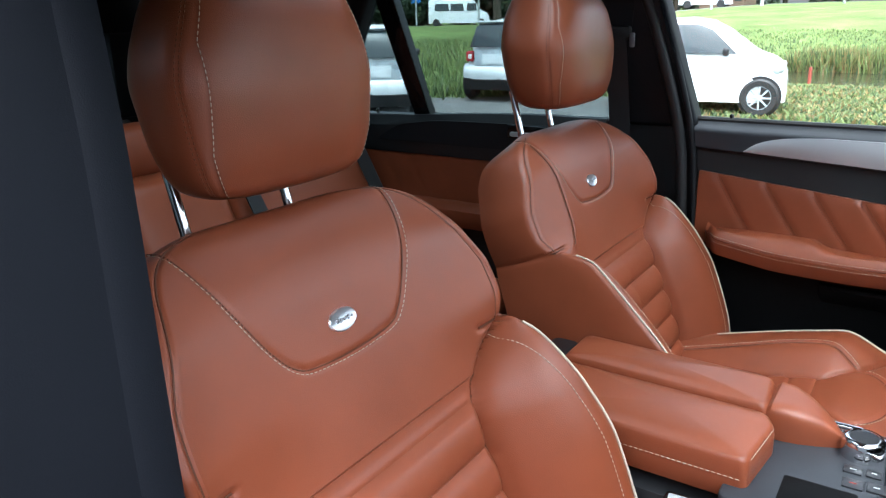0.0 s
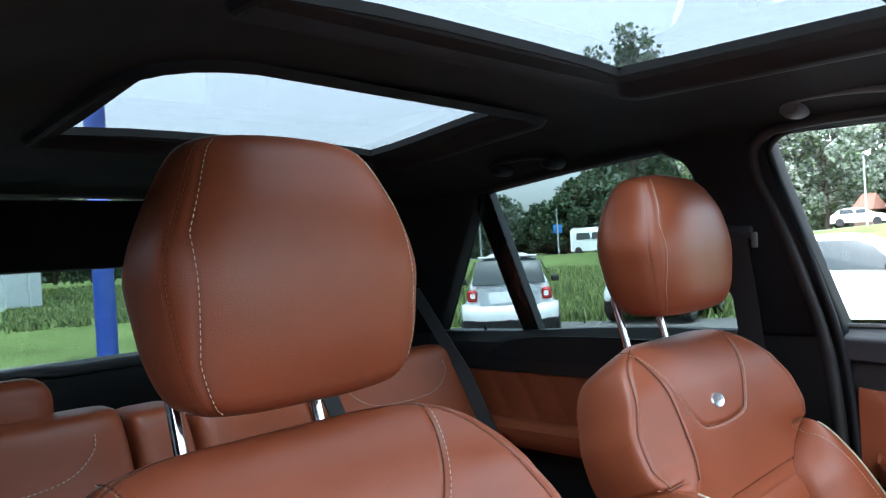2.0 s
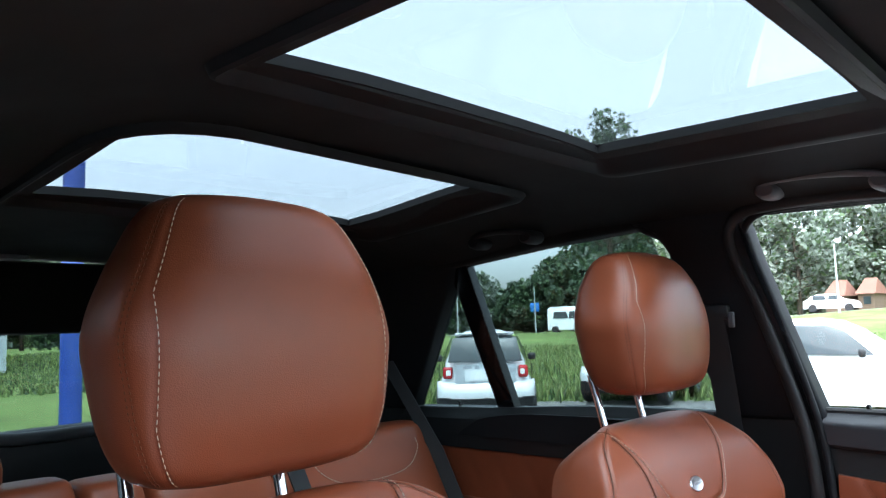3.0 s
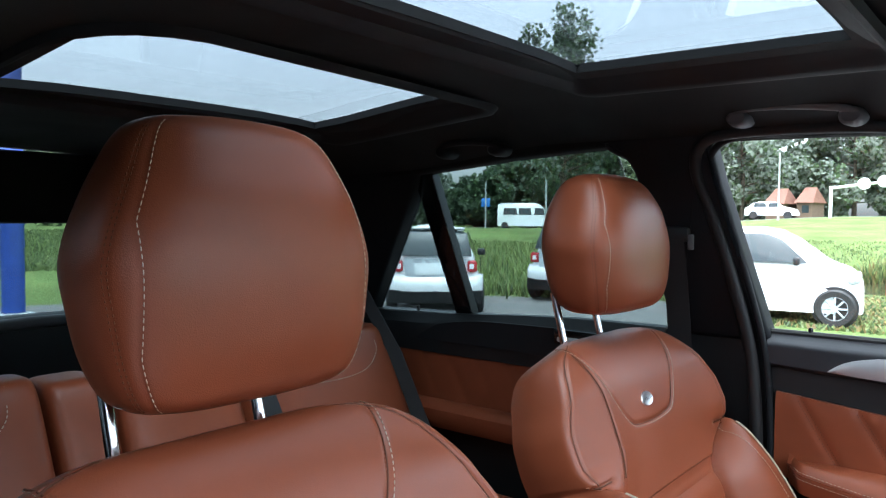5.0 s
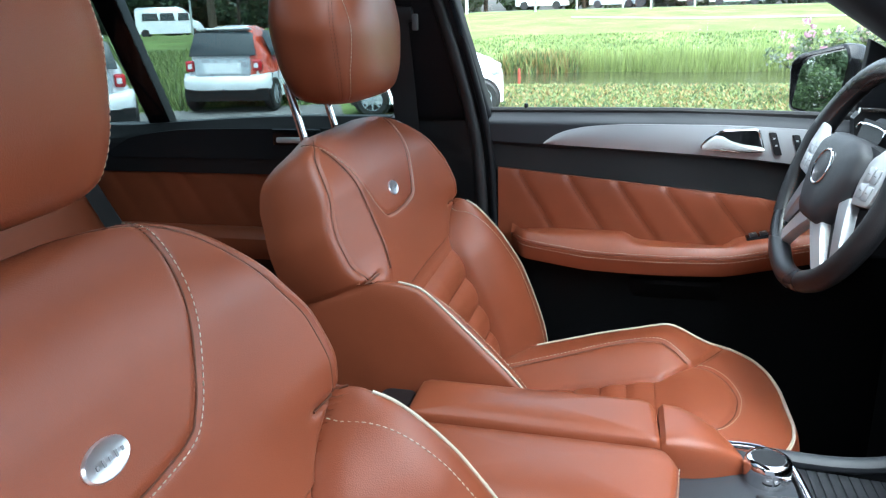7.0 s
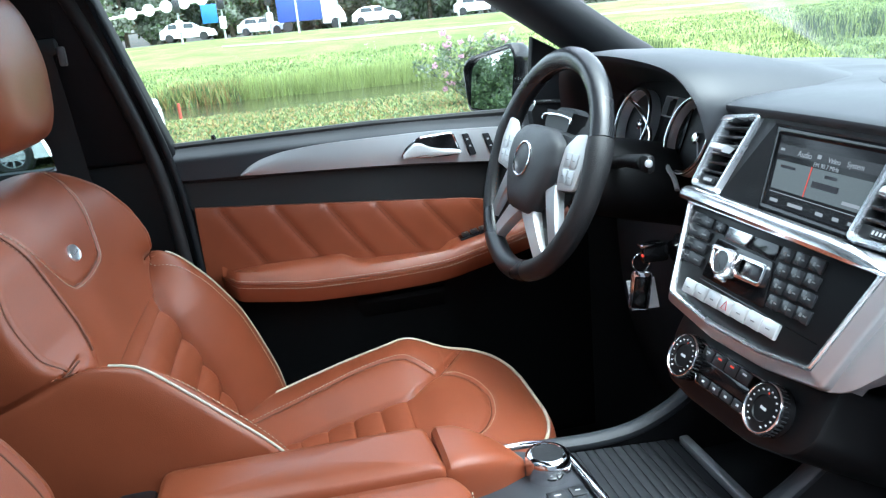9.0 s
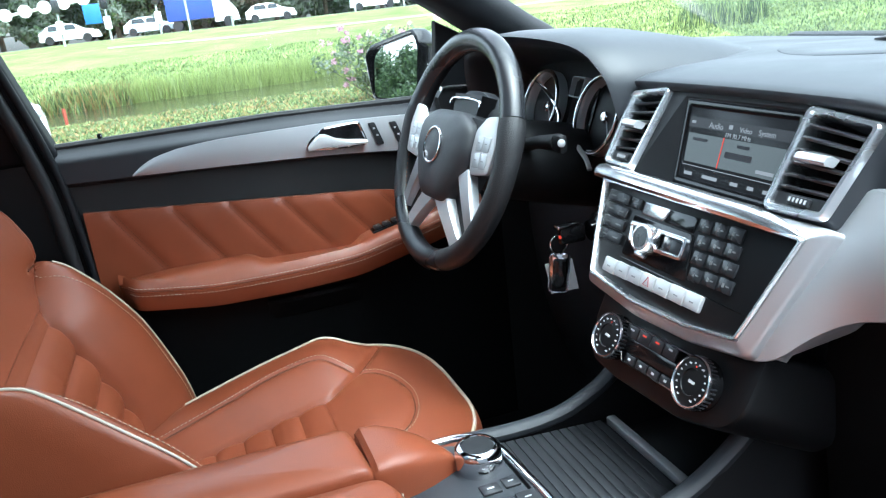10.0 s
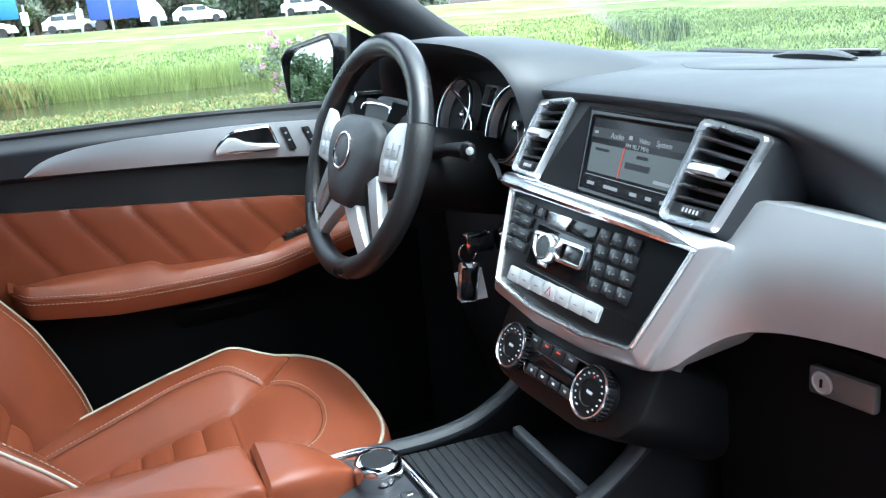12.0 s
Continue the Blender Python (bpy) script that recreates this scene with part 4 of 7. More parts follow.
for y, v, w, t in ((0.016, -0.0785, 0.012, 0.0034), (-0.017, -0.0785, 0.022, 0.0034), (-0.052, -0.0785, 0.010, 0.0034), (-0.074, -0.0785, 0.008, 0.0034), (-0.096, -0.0785, 0.012, 0.0034),
                   (-0.086, -0.0625, 0.022, 0.0032), (0.026, -0.0275, 0.006, 0.0026), (-0.029, -0.0275, 0.005, 0.0040)):
    part("menu_bar", at_board(GLASS, y, v, w, t, 0.0004, 0, 0.0010), GLYPH, screen, "small menu word as a bar", smooth=False)
part("menu_rule", at_board(GLASS, -0.039, -0.0705, 0.136, 0.0007, 0.0004, 0, 0.0002), GLYPH, screen, smooth=False)


def air_vent(corners, label):
    """A slatted outlet in a satin silver frame, with a thumb tab and a shut-off wheel."""
    v = thing("air_vent", UPPER(sum(c[0] for c in corners) / 4, -0.09), label, "air vent", "centre air vents")
    part("frame", frame_ring(UPPER, corners, 0.0066, 0.0065, 0.007, -0.045), FRAME_SILVER, v, "satin silver frame")
    part("flank", loft([[UPPER(p[0], p[1], h) for p in rounded(inset(corners, d), 0.007, 5)] for d, h in ((-0.0040, -0.060), (-0.0030, -0.010), (-0.0008, -0.001), (0.0010, -0.001))], True, False), DASH_GREY, v, "dark flank")
    inner = inset(corners, 0.006)
    part("duct", plate([UPPER(p[0], p[1], -0.030) for p in inner], UPPER.out, 0.001), GLOSS_BLACK, v)
    part("duct_wall", loft([[UPPER(p[0], p[1], h) for p in inner] for h in (-0.030, 0.002)], True, False), SOFT_BLACK, v)

    def span(t):
        a, b, c, d = inner
        return a.lerp(d, t), b.lerp(c, t)
    for i in range(6):
        le, ri = span(0.085 + 0.135 * i)
        sl = [[UPPER(p.x, p.y + dv, dh) for dv, dh in ((0.0035, -0.026), (0.0010, -0.008), (-0.0012, 0.0005), (-0.0026, 0.0018), (-0.0042, 0.0005), (-0.0030, -0.008), (0.0005, -0.026))] for p in (le, le.lerp(ri, 0.5), ri)]
        part("slat", loft(sl), VENT_GREY, v)
    le, ri = span(0.455)
    m = le.lerp(ri, 0.5)
    wide = (le - ri).length
    tab = loft([[UPPER(m.x + k * wide * 0.27, m.y + dv, dh) for dv, dh in ((0.004, 0.001), (0.0035, 0.010), (0.001, 0.0145), (-0.0035, 0.0155), (-0.0055, 0.014), (-0.004, 0.004))] for k in (-1, -0.92, 0.92, 1)])
    part("thumb_tab", tab, ALU, v, "silver thumb tab")
    part("lower_plate", plate([UPPER(p.x, p.y, -0.004) for p in (*span(0.855), *span(1.0)[::-1])], UPPER.out, 0.005), SOFT_BLACK, v)
    le, ri = span(0.925)
    m = le.lerp(ri, 0.5)
    part("shut_off_wheel", at_board(UPPER, m.x, m.y, wide * 0.40, 0.0075, 0.0045, 0.0015, 0.0), KEY_GREY, v)
    marks = bmesh.new()
    for k in range(5):
        at_board(UPPER, m.x + (k - 2) * wide * 0.07, m.y, wide * 0.03, 0.0035, 0.0005, 0, 0.0045, marks)
    part("wheel_marks", marks, WHITE_MARK, v, smooth=False)
    return v


air_vent([(0.1355, -0.0045), (0.0695, 0.0042), (0.0800, -0.0915), (0.1340, -0.0916)], "narrow slatted air vent in a satin silver frame beside the screen")
air_vent([(-0.1205, 0.0005), (-0.1965, -0.0075), (-0.1820, -0.0890), (-0.1185, -0.0915)], "wide slatted air vent in a satin silver frame, tab pushed down")

# radio panel and its bright frame
FACE = [(0.1320, 0.0010), (-0.1935, 0.0030), (-0.1610, -0.1150), (-0.0900, -0.1270), (-0.0050, -0.1310), (0.0862, -0.1235)]


def profile_ring(f, corners, profile, r):
    """A frame along an outline from (inwards, height) pairs."""
    return loft([[f(p[0], p[1], h) for p in rounded(inset(corners, d), max(0.002, r - d * 0.5), 5)] for d, h in profile], True, False)


part("radio_panel", board(LOWER, inset(FACE, 0.014), 0.04, 0.006, 0.001, -0.0400), PANEL_BLACK, stack, "satin black control panel")
part("bezel_band", profile_ring(LOWER, FACE, ((-0.001, -0.045), (-0.0010, -0.006), (0.0010, -0.0015), (0.0105, 0.0040), (0.0115, 0.0030), (0.0117, -0.01)), 0.006), SILVER, stack, "broad satin silver band")
part("bezel", profile_ring(LOWER, FACE, ((0.0113, -0.004), (0.0116, 0.0052), (0.0126, 0.0068), (0.0142, 0.0068), (0.0154, 0.0050), (0.0158, -0.004)), 0.010), FRAME_SILVER, stack, "bright silver rim round the radio")
bar = [[LOWER(y, -0.0125 + (v0 + 0.0125) * k, h * k if h > 0 else h) for v0, h in ((-0.0125, 0.002), (-0.0118, 0.0080), (-0.0085, 0.0105), (-0.0010, 0.0100), (0.0035, 0.0065), (0.0050, 0.0), (0.0030, -0.03), (-0.0125, -0.03))]
       for y, k in ((0.1325, 0.9), (0.128, 1), (0.06, 1), (0.0, 1), (-0.06, 1), (-0.11, 1), (-0.14, 0.85), (-0.162, 0.6), (-0.176, 0.3), (-0.1805, 0.08))]
part("silver_bar", loft(bar), FRAME_SILVER, stack, "bright silver cross bar")


def push_button(y, v, w, t, marks, mat=None, h=-0.0002, d=0.0034):
    """A button with its small symbols."""
    b = part("button", at_board(LOWER, y, v, w, t, d, 0.0012, h), mat or KEY_GREY, stack)
    bm = bmesh.new()
    for dy, mw, mt in marks:
        at_board(LOWER, y + dy, v, mw, mt, 0.0003, 0, h + d, bm)
    part("button_mark", bm, INK if mat else DIM_MARK, b, smooth=False)


for r in range(4):
    push_button(0.0775 - 0.0028 * r, -0.0258 - 0.0140 * r, 0.0400, 0.0118, ((0.010, 0.009, 0.0014), (-0.010, 0.009, 0.0014)))
push_button(0.0450, -0.0262, 0.0190, 0.0110, ((0.0, 0.008, 0.0014),))
for r in range(4):
    for c in range(3):
        push_button(-0.0660 - 0.0197 * c - 0.0035 * r, -0.0250 + 0.0010 * c - 0.0148 * r, 0.0180, 0.0128, ((0.002, 0.0028, 0.0036), (-0.003, 0.004, 0.0012)))
part("disc_slot", board(LOWER, [(0.0330, -0.0215), (-0.0100, -0.0205), (-0.0040, -0.0345), (0.0320, -0.0340)], 0.0016, 0.002, 0.0006, 0.0), FRAME_SILVER, stack, "polished disc slot cover")
part("slot", board(LOWER, [(-0.0110, -0.0205), (-0.0520, -0.0195), (-0.0520, -0.0350), (-0.0050, -0.0345)], 0.0012, 0.002, 0.0005, 0.0), GLOSS_BLACK, stack, "dark disc slot")
part("gloss_insert", board(LOWER, [(0.0430, -0.0370), (-0.0545, -0.0360), (-0.0660, -0.0790), (0.0420, -0.0800)], 0.0012, 0.004, 0.0005, 0.0), GLOSS_BLACK, stack, "gloss black insert")
part("control_bridge", profile_ring(LOWER, [(0.0415, -0.0440), (-0.0525, -0.0410), (-0.0530, -0.0630), (0.0330, -0.0665)], ((0.0, 0.0), (0.0, 0.0050), (0.0010, 0.0058), (0.0032, 0.0058), (0.0042, 0.0045), (0.0043, 0.0)), 0.005), FRAME_SILVER, stack, "silver control bridge")
for y, w in ((0.0260, 0.018), (-0.0330, 0.028)):
    part("bridge_button", at_board(LOWER, y, -0.0545 - 0.02 * (y + 0.01), w, 0.0150, 0.0030, 0.001, 0.0010), KEY_GREY, stack)
knob = part("volume_knob", lathe([(0.0150, 0), (0.0152, 0.004), (0.0146, 0.012), (0.0136, 0.0140), (0.0116, 0.0143), (0.0108, 0.0128), (0.0, 0.0128)], LOWER(0.0005, -0.0560, 0.003), LOWER.out, 40), FRAME_SILVER, stack, "bright metal volume knob")
part("knob_cap", lathe([(0.0106, 0.0), (0.0106, 0.0010), (0.0, 0.0014)], LOWER(0.0005, -0.0560, 0.0158), LOWER.out, 28), KEY_GREY, knob)
part("eject_tab", at_board(LOWER, 0.0110, -0.0735, 0.0170, 0.0048, 0.0024, 0.001, 0.0008), FRAME_SILVER, stack, "small silver eject tab")
part("panel_groove", at_board(LOWER, -0.0500, -0.0835, 0.1830, 0.0008, 0.0004, 0, -0.0002), GLOSS_BLACK, stack, smooth=False)
for i in range(7):
    y, v0 = 0.0500 - 0.0228 * i, -0.0965 + 0.0008 * i
    b = part("bright_button", at_board(LOWER, y, v0, 0.0216, 0.0155, 0.0050, 0.0016, -0.0002), BUTTON_SILVER, stack, "silver push button")
    if i == 3:
        part("warning_triangle", tube([LOWER(y + 0.0052 * math.cos(a), v0 - 0.0012 + 0.0058 * math.sin(a), 0.0050) for a in (math.pi / 2, math.pi * 7 / 6, math.pi * 11 / 6)], 0.0005, 5, closed=True), LAMP_RED, b, "red outlined triangle")
    else:
        part("button_mark", at_board(LOWER, y, v0 - 0.001, 0.006, 0.0012, 0.0003, 0, 0.0048), BADGE_GREY, b, smooth=False)

# climate panel
part("climate_panel", board(CLIMATE, [(0.0760, 0.050), (-0.1660, 0.056), (-0.1660, 0.0), (-0.150, -0.0230), (-0.0986, -0.0375), (0.0082, -0.0425), (0.0550, -0.0390), (0.0760, 0.005)], 0.12, 0.012, 0.006, -0.127), PANEL_BLACK, stack, "satin black climate panel")
part("climate_frame", frame_ring(CLIMATE, [(0.0215, 0.0180), (-0.0950, 0.0225), (-0.0905, -0.0160), (-0.0060, -0.0205)], 0.0018, 0.0020, 0.003, -0.008), CHROME, stack, "thin chrome frame")
part("climate_display", board(CLIMATE, [(0.0120, 0.0045), (-0.0840, 0.0080), (-0.0830, -0.0055), (-0.0020, -0.0085)], 0.0010, 0.002, 0.0004, 0.0), GLOSS_BLACK, stack, "dark climate display")
for i in range(4):
    y, v0 = -0.0060 - 0.0205 * i, 0.0118 + 0.0010 * i
    b = part("climate_button", at_board(CLIMATE, y, v0, 0.0190, 0.0125, 0.002, 0.0008, 0.0), KEY_GREY, stack)
    part("button_mark", at_board(CLIMATE, y, v0 + 0.002, 0.006, 0.0018, 0.0003, 0, 0.002), RED_MARK if i in (1, 2) else WHITE_MARK, b, smooth=False)
    y, v0 = -0.0180 - 0.0195 * i, -0.0138 + 0.0008 * i
    b = part("climate_button", at_board(CLIMATE, y, v0, 0.0165, 0.0085, 0.002, 0.0008, 0.0), KEY_GREY, stack)
    part("button_mark", at_board(CLIMATE, y, v0, 0.004, 0.0022, 0.0003, 0, 0.002), WHITE_MARK, b, smooth=False)
for y, v in ((0.0215, -0.0038), (-0.1135, 0.0034)):
    d = part("climate_dial", lathe([(0.0240, -0.006), (0.0240, 0.0060), (0.0236, 0.0075)], CLIMATE(y, v, 0.0), CLIMATE.out, 48), GLOSS_BLACK, stack, "black ribbed dial with a chrome rim")
    part("dial_rim", lathe([(0.0238, 0.0070), (0.0240, 0.0092), (0.0234, 0.0104), (0.0222, 0.0104), (0.0214, 0.0090), (0.0212, 0.0070)], CLIMATE(y, v, 0.0), CLIMATE.out, 56), CHROME, d, "chrome rim")
    ribs = bmesh.new()
    for k in range(36):
        an = 2 * math.pi * k / 36
        box(CLIMATE(y + 0.0241 * math.cos(an), v + 0.0241 * math.sin(an), 0.0045), (0.0075, 0.0011, 0.0016), 0.0004, CLIMATE.turn @ Matrix.Rotation(an, 3, "X"), bm=ribs)
    part("knurling", ribs, KEY_GREY, d)
    part("dial_face", lathe([(0.0214, 0.0), (0.0214, 0.0084), (0.0125, 0.0090), (0.0118, 0.0076), (0.0, 0.0076)], CLIMATE(y, v, 0.0), CLIMATE.out, 40), PANEL_BLACK, d, "black dial face")
    ticks = bmesh.new()
    for k in range(16):
        an = radians(-60 + 300 * k / 15)
        at_board(CLIMATE, y - 0.0172 * math.cos(an), v + 0.0172 * math.sin(an), 0.0018 if k % 3 else 0.0028, 0.0014, 0.0006, 0, 0.0086, ticks)
    part("dial_marks", ticks, WHITE_MARK, d, smooth=False)
    part("dial_symbol", at_board(CLIMATE, y, v, 0.008, 0.0025, 0.0004, 0, 0.0076), WHITE_MARK, d, smooth=False)
    part("dial_light", at_board(CLIMATE, y, v + 0.0145, 0.0016, 0.0016, 0.0004, 0, 0.0088), RED_MARK, d, smooth=False)

# instruments
cluster = thing("instrument_cluster", (0.31, 0.378, 1.13), "instrument cluster with two chrome ringed dials", "instruments")
GAUGE = plane((0.300, 0, 1.198), 20)
part("housing", board(GAUGE, [(0.60, 0.075), (0.165, 0.075), (0.165, -0.075), (0.60, -0.075)], 0.02, 0.05, 0.004, -0.030), SOFT_BLACK, cluster)
part("middle_display", at_board(GAUGE, 0.378, 0.0, 0.07, 0.085, 0.003, 0.001, -0.010), GLOSS_BLACK, cluster)
DIAL_CHROME = material("bright_dial_chrome", (0.80, 0.81, 0.83), 0.32, metal=0.45, mottle=0.03)
part("surround", tube(smooth_line([GAUGE(y, v, 0.006) for y, v in ((0.640, 0.040), (0.606, 0.0504), (0.541, 0.0400), (0.477, 0.0210), (0.430, -0.0015), (0.412, -0.0200), (0.420, -0.0400), (0.4407, -0.0530))], 6), 0.0030, 8), CHROME, cluster, "bright curved edge of the dial surround")
for y in (0.4850, 0.3110):
    g = part("gauge_ring", lathe([(0.0490, -0.018), (0.0510, 0.000), (0.0520, 0.0035), (0.0538, 0.0050), (0.0556, 0.0035), (0.0560, -0.018)], GAUGE(y, -0.002, 0), GAUGE.out, 64), DIAL_CHROME, cluster, "chrome dial ring")
    part("ring_bead", tube([GAUGE(y + 0.0538 * math.cos(a), -0.002 + 0.0538 * math.sin(a), 0.0075) for a in [2 * math.pi * i / 56 for i in range(56)]], 0.0030, 10, closed=True), CHROME, g, "polished rim bead")
    part("dial_face", lathe([(0.0500, -0.016), (0.0500, -0.014), (0.0, -0.014)], GAUGE(y, -0.002, 0), GAUGE.out, 40), SOFT_BLACK, g)
    ticks = bmesh.new()
    for k in range(25):
        an = radians(-50 + 280 * k / 24)
        m = (GAUGE.turn @ Matrix.Rotation(an, 3, "X"))
        box(GAUGE(y - 0.037 * math.cos(an), -0.002 + 0.037 * math.sin(an), -0.0135), (0.0006, 0.0080, 0.0014 if k % 2 else 0.0030), 0, m, bm=ticks)
    for k in range(9):
        an = radians(-50 + 280 * k / 8)
        box(GAUGE(y - 0.027 * math.cos(an), -0.002 + 0.027 * math.sin(an), -0.0135), (0.0006, 0.0052, 0.0048), 0, GAUGE.turn, bm=ticks)
    part("dial_marks", ticks, WHITE_MARK, g, "white dial figures as bars", smooth=False)
    hand_a = radians(60)
    part("needle", box(GAUGE(y - 0.020 * math.cos(hand_a), -0.002 - 0.020 * math.sin(hand_a), -0.010), (0.0015, 0.042, 0.0026), 0.0005, GAUGE.turn @ Matrix.Rotation(-hand_a, 3, "X")), WHITE_MARK, g)
    part("hub", lathe([(0.0085, -0.014), (0.0080, -0.006), (0.006, -0.004), (0.0, -0.0035)], GAUGE(y, -0.002, 0), GAUGE.out, 24), CHROME, g)
part("indicator_frame", frame_ring(GAUGE, [(0.412, 0.048), (0.375, 0.048), (0.378, 0.018), (0.412, 0.018)], 0.0012, 0.0015, 0.003, -0.012), BUTTON_SILVER, cluster, "thin framed selector display")
part("trim_curve", tube(smooth_line([GAUGE(y, v, 0.014) for y, v in ((0.3833, -0.0438), (0.3432, -0.0443), (0.3127, -0.0562), (0.2953, -0.0640), (0.2800, -0.0760))], 6), 0.0040, 8, flat=0.7), SILVER, cluster, "grey lower trim curve")

# steering wheel
WC = Vector((0.100, 0.3775, 1.1698))
WHEEL = plane((0.100, 0, 1.1698), 21)
wheel = thing("steering_wheel", WC, "black leather steering wheel with silver spokes and buttons", "steering wheel")


def on_wheel(y, v, h=0.0):
    """y grows to the driver's right, v up, h towards the driver."""
    return WHEEL(0.3775 - y, v, h)


PAD_GREY = material("grained_airbag_grey", (0.040, 0.042, 0.047), 0.5, bump=0.35, scale=900, grain="cells", mottle=0.06)
RIM_LEATHER = material("black_rim_leather", (0.020, 0.021, 0.024), 0.24, bump=0.2, scale=700, grain="cells")
PERFORATED = material("perforated_rim_leather", (0.016, 0.016, 0.018), 0.50, bump=0.5, scale=700, grain="cells")
for a0, a1, mt, lb in ((21, 160, RIM_LEATHER, "smooth black leather"), (160, 216, PERFORATED, "perforated black leather"), (216, 290, RIM_LEATHER, "smooth black leather"), (290, 381, PERFORATED, "perforated black leather")):
    arc = []
    rad = []
    for i in range(25):
        q = radians(a0 + (a1 - a0) * i / 24)
        sq = 1.0 - 0.02 * step(0.75, 1.0, -math.sin(q))
        arc.append(on_wheel(0.1562 * math.cos(q) * sq, 0.1562 * math.sin(q) * sq, 0.0))
        grip = math.exp(-((math.degrees(q) % 360 - 165) / 10) ** 2) + math.exp(-((math.degrees(q) % 360 - 15) / 10) ** 2)
        rad.append(0.0158 + 0.002 * grip - (0.0006 if i in (0, 24) else 0))
    part("rim", tube(arc, rad, 16), mt, wheel, lb)
    inner = [on_wheel(0.1408 * math.cos(q), 0.1408 * math.sin(q), 0.004) for q in [radians(a0 + (a1 - a0) * i / 40) for i in range(41)]]
    part("stitching", dashes(inner, 0.004, 0.003, 0.0008), THREAD_AND_SHADE, wheel)
PAD = rounded([(-0.076, 0.040), (-0.040, 0.056), (0.040, 0.056), (0.076, 0.040), (0.080, 0.005), (0.058, -0.040), (0.034, -0.070), (-0.034, -0.070), (-0.058, -0.040), (-0.080, 0.005)], 0.012)
rings = []
for k, h in ((0.98, -0.03), (1.0, 0.006), (0.985, 0.014), (0.95, 0.019), (0.86, 0.0235), (0.7, 0.027), (0.4, 0.0295), (0.02, 0.0305)):
    rings.append([on_wheel(p.x * k, p.y * k, h) for p in PAD])
pad = part("airbag_pad", loft(rings), PAD_GREY, wheel, "grained dark airbag cover")
part("emblem_ring", tube([on_wheel(-0.002 + 0.0245 * math.cos(a), 0.004 + 0.0245 * math.sin(a), 0.0305) for a in [2 * math.pi * i / 40 for i in range(40)]], 0.0019, 8, closed=True), CHROME, pad, "plain chrome ring")
part("emblem_disc", lathe([(0.0240, 0.0), (0.0225, 0.0010), (0.0, 0.0008)], on_wheel(-0.002, 0.004, 0.0298), WHEEL.out, 32), PAD_GREY, pad)
part("pad_mark", box(on_wheel(-0.020, -0.042, 0.0255), (0.0008, 0.020, 0.0016), 0, WHEEL.turn), BADGE_GREY, pad)
part("cover_plate", loft([[on_wheel(x, v, h) for x, v in ((-0.042, 0.082), (0.042, 0.082), (0.036, 0.052), (-0.036, 0.052))] for h in (-0.03, -0.006)]), SOFT_BLACK, wheel)
part("cover_trim", tube(smooth_line([on_wheel(x, v, -0.004) for x, v in ((-0.046, 0.066), (-0.040, 0.074), (0.0, 0.076), (0.040, 0.074), (0.046, 0.066))], 4), 0.0020, 8), CHROME, wheel)
for sg in (-1, 1):
    sp = loft([[on_wheel(sg * x, 0.012 + v, h) for v, h in ((0.034 * k, 0.006 * k), (0.037 * k, -0.006), (-0.034 * k, -0.006), (-0.032 * k, 0.006 * k))] for x, k in ((0.050, 1.15), (0.080, 1.1), (0.110, 0.95), (0.138, 0.85), (0.150, 0.8))])
    arm = part("side_spoke", sp, SOFT_BLACK, wheel, "black spoke")
    out_line = [(0.080, 0.036), (0.103, 0.055), (0.130, 0.058), (0.140, 0.026), (0.134, -0.016), (0.088, -0.022), (0.079, 0.004)]
    part("button_plate", plate([on_wheel(sg * x, v, 0.0065) for x, v in rounded(out_line, 0.006)], WHEEL.out, 0.005, 0.002), BUTTON_SILVER, arm, "silver button plate")
    for k in range(4):
        b = part("button", plate([on_wheel(sg * x, v, 0.0117) for x, v in rounded([(0.092 + 0.018 * (k % 2), -0.012 + 0.022 * (k // 2)), (0.108 + 0.018 * (k % 2), -0.010 + 0.022 * (k // 2)), (0.109 + 0.018 * (k % 2), 0.009 + 0.022 * (k // 2)), (0.092 + 0.018 * (k % 2), 0.007 + 0.022 * (k // 2))], 0.002)], WHEEL.out, 0.0012, 0.0005), ALU, arm)
        part("button_mark", box(on_wheel(sg * (0.100 + 0.018 * (k % 2)), -0.001 + 0.022 * (k // 2), 0.0134), (0.0004, 0.006, 0.0014), 0, WHEEL.turn), BADGE_GREY, arm, smooth=False)
    # forked lower spoke: a broad bright prong under the pad and a slimmer one beside it
    for (x0, v0, w0), (x1, v1, w1), mt in (((0.016, -0.060, 0.034), (0.090, -0.126, 0.024), BUTTON_SILVER), ((0.072, -0.022, 0.030), (0.118, -0.104, 0.022), SILVER)):
        along = Vector((x1 - x0, v1 - v0)).normalized()
        lo = []
        for q, h, k in ((0.0, 0.012, 1.0), (0.2, 0.0115, 0.94), (0.45, 0.010, 0.90), (0.75, 0.007, 0.92), (1.0, 0.003, 1.05)):
            c2, w = Vector((x0 + (x1 - x0) * q, v0 + (v1 - v0) * q)), (w0 + (w1 - w0) * q) * k
            lo.append([on_wheel(sg * (c2.x - along.y * o2 * w), c2.y + along.x * o2 * w, hh) for o2, hh in ((-0.42, h), (0.42, h), (0.50, h - 0.003), (0.52, h - 0.014), (-0.52, h - 0.014), (-0.50, h - 0.003))])
        part("lower_spoke", loft(lo), mt, wheel, "polished silver spoke prong")
    web = plate([on_wheel(sg * x, v, -0.010) for x, v in ((0.030, -0.052), (0.066, -0.030), (0.112, -0.100), (0.092, -0.122))], WHEEL.out, 0.008)
    part("spoke_web", web, SOFT_BLACK, wheel, "dark spoke insert", smooth=False)
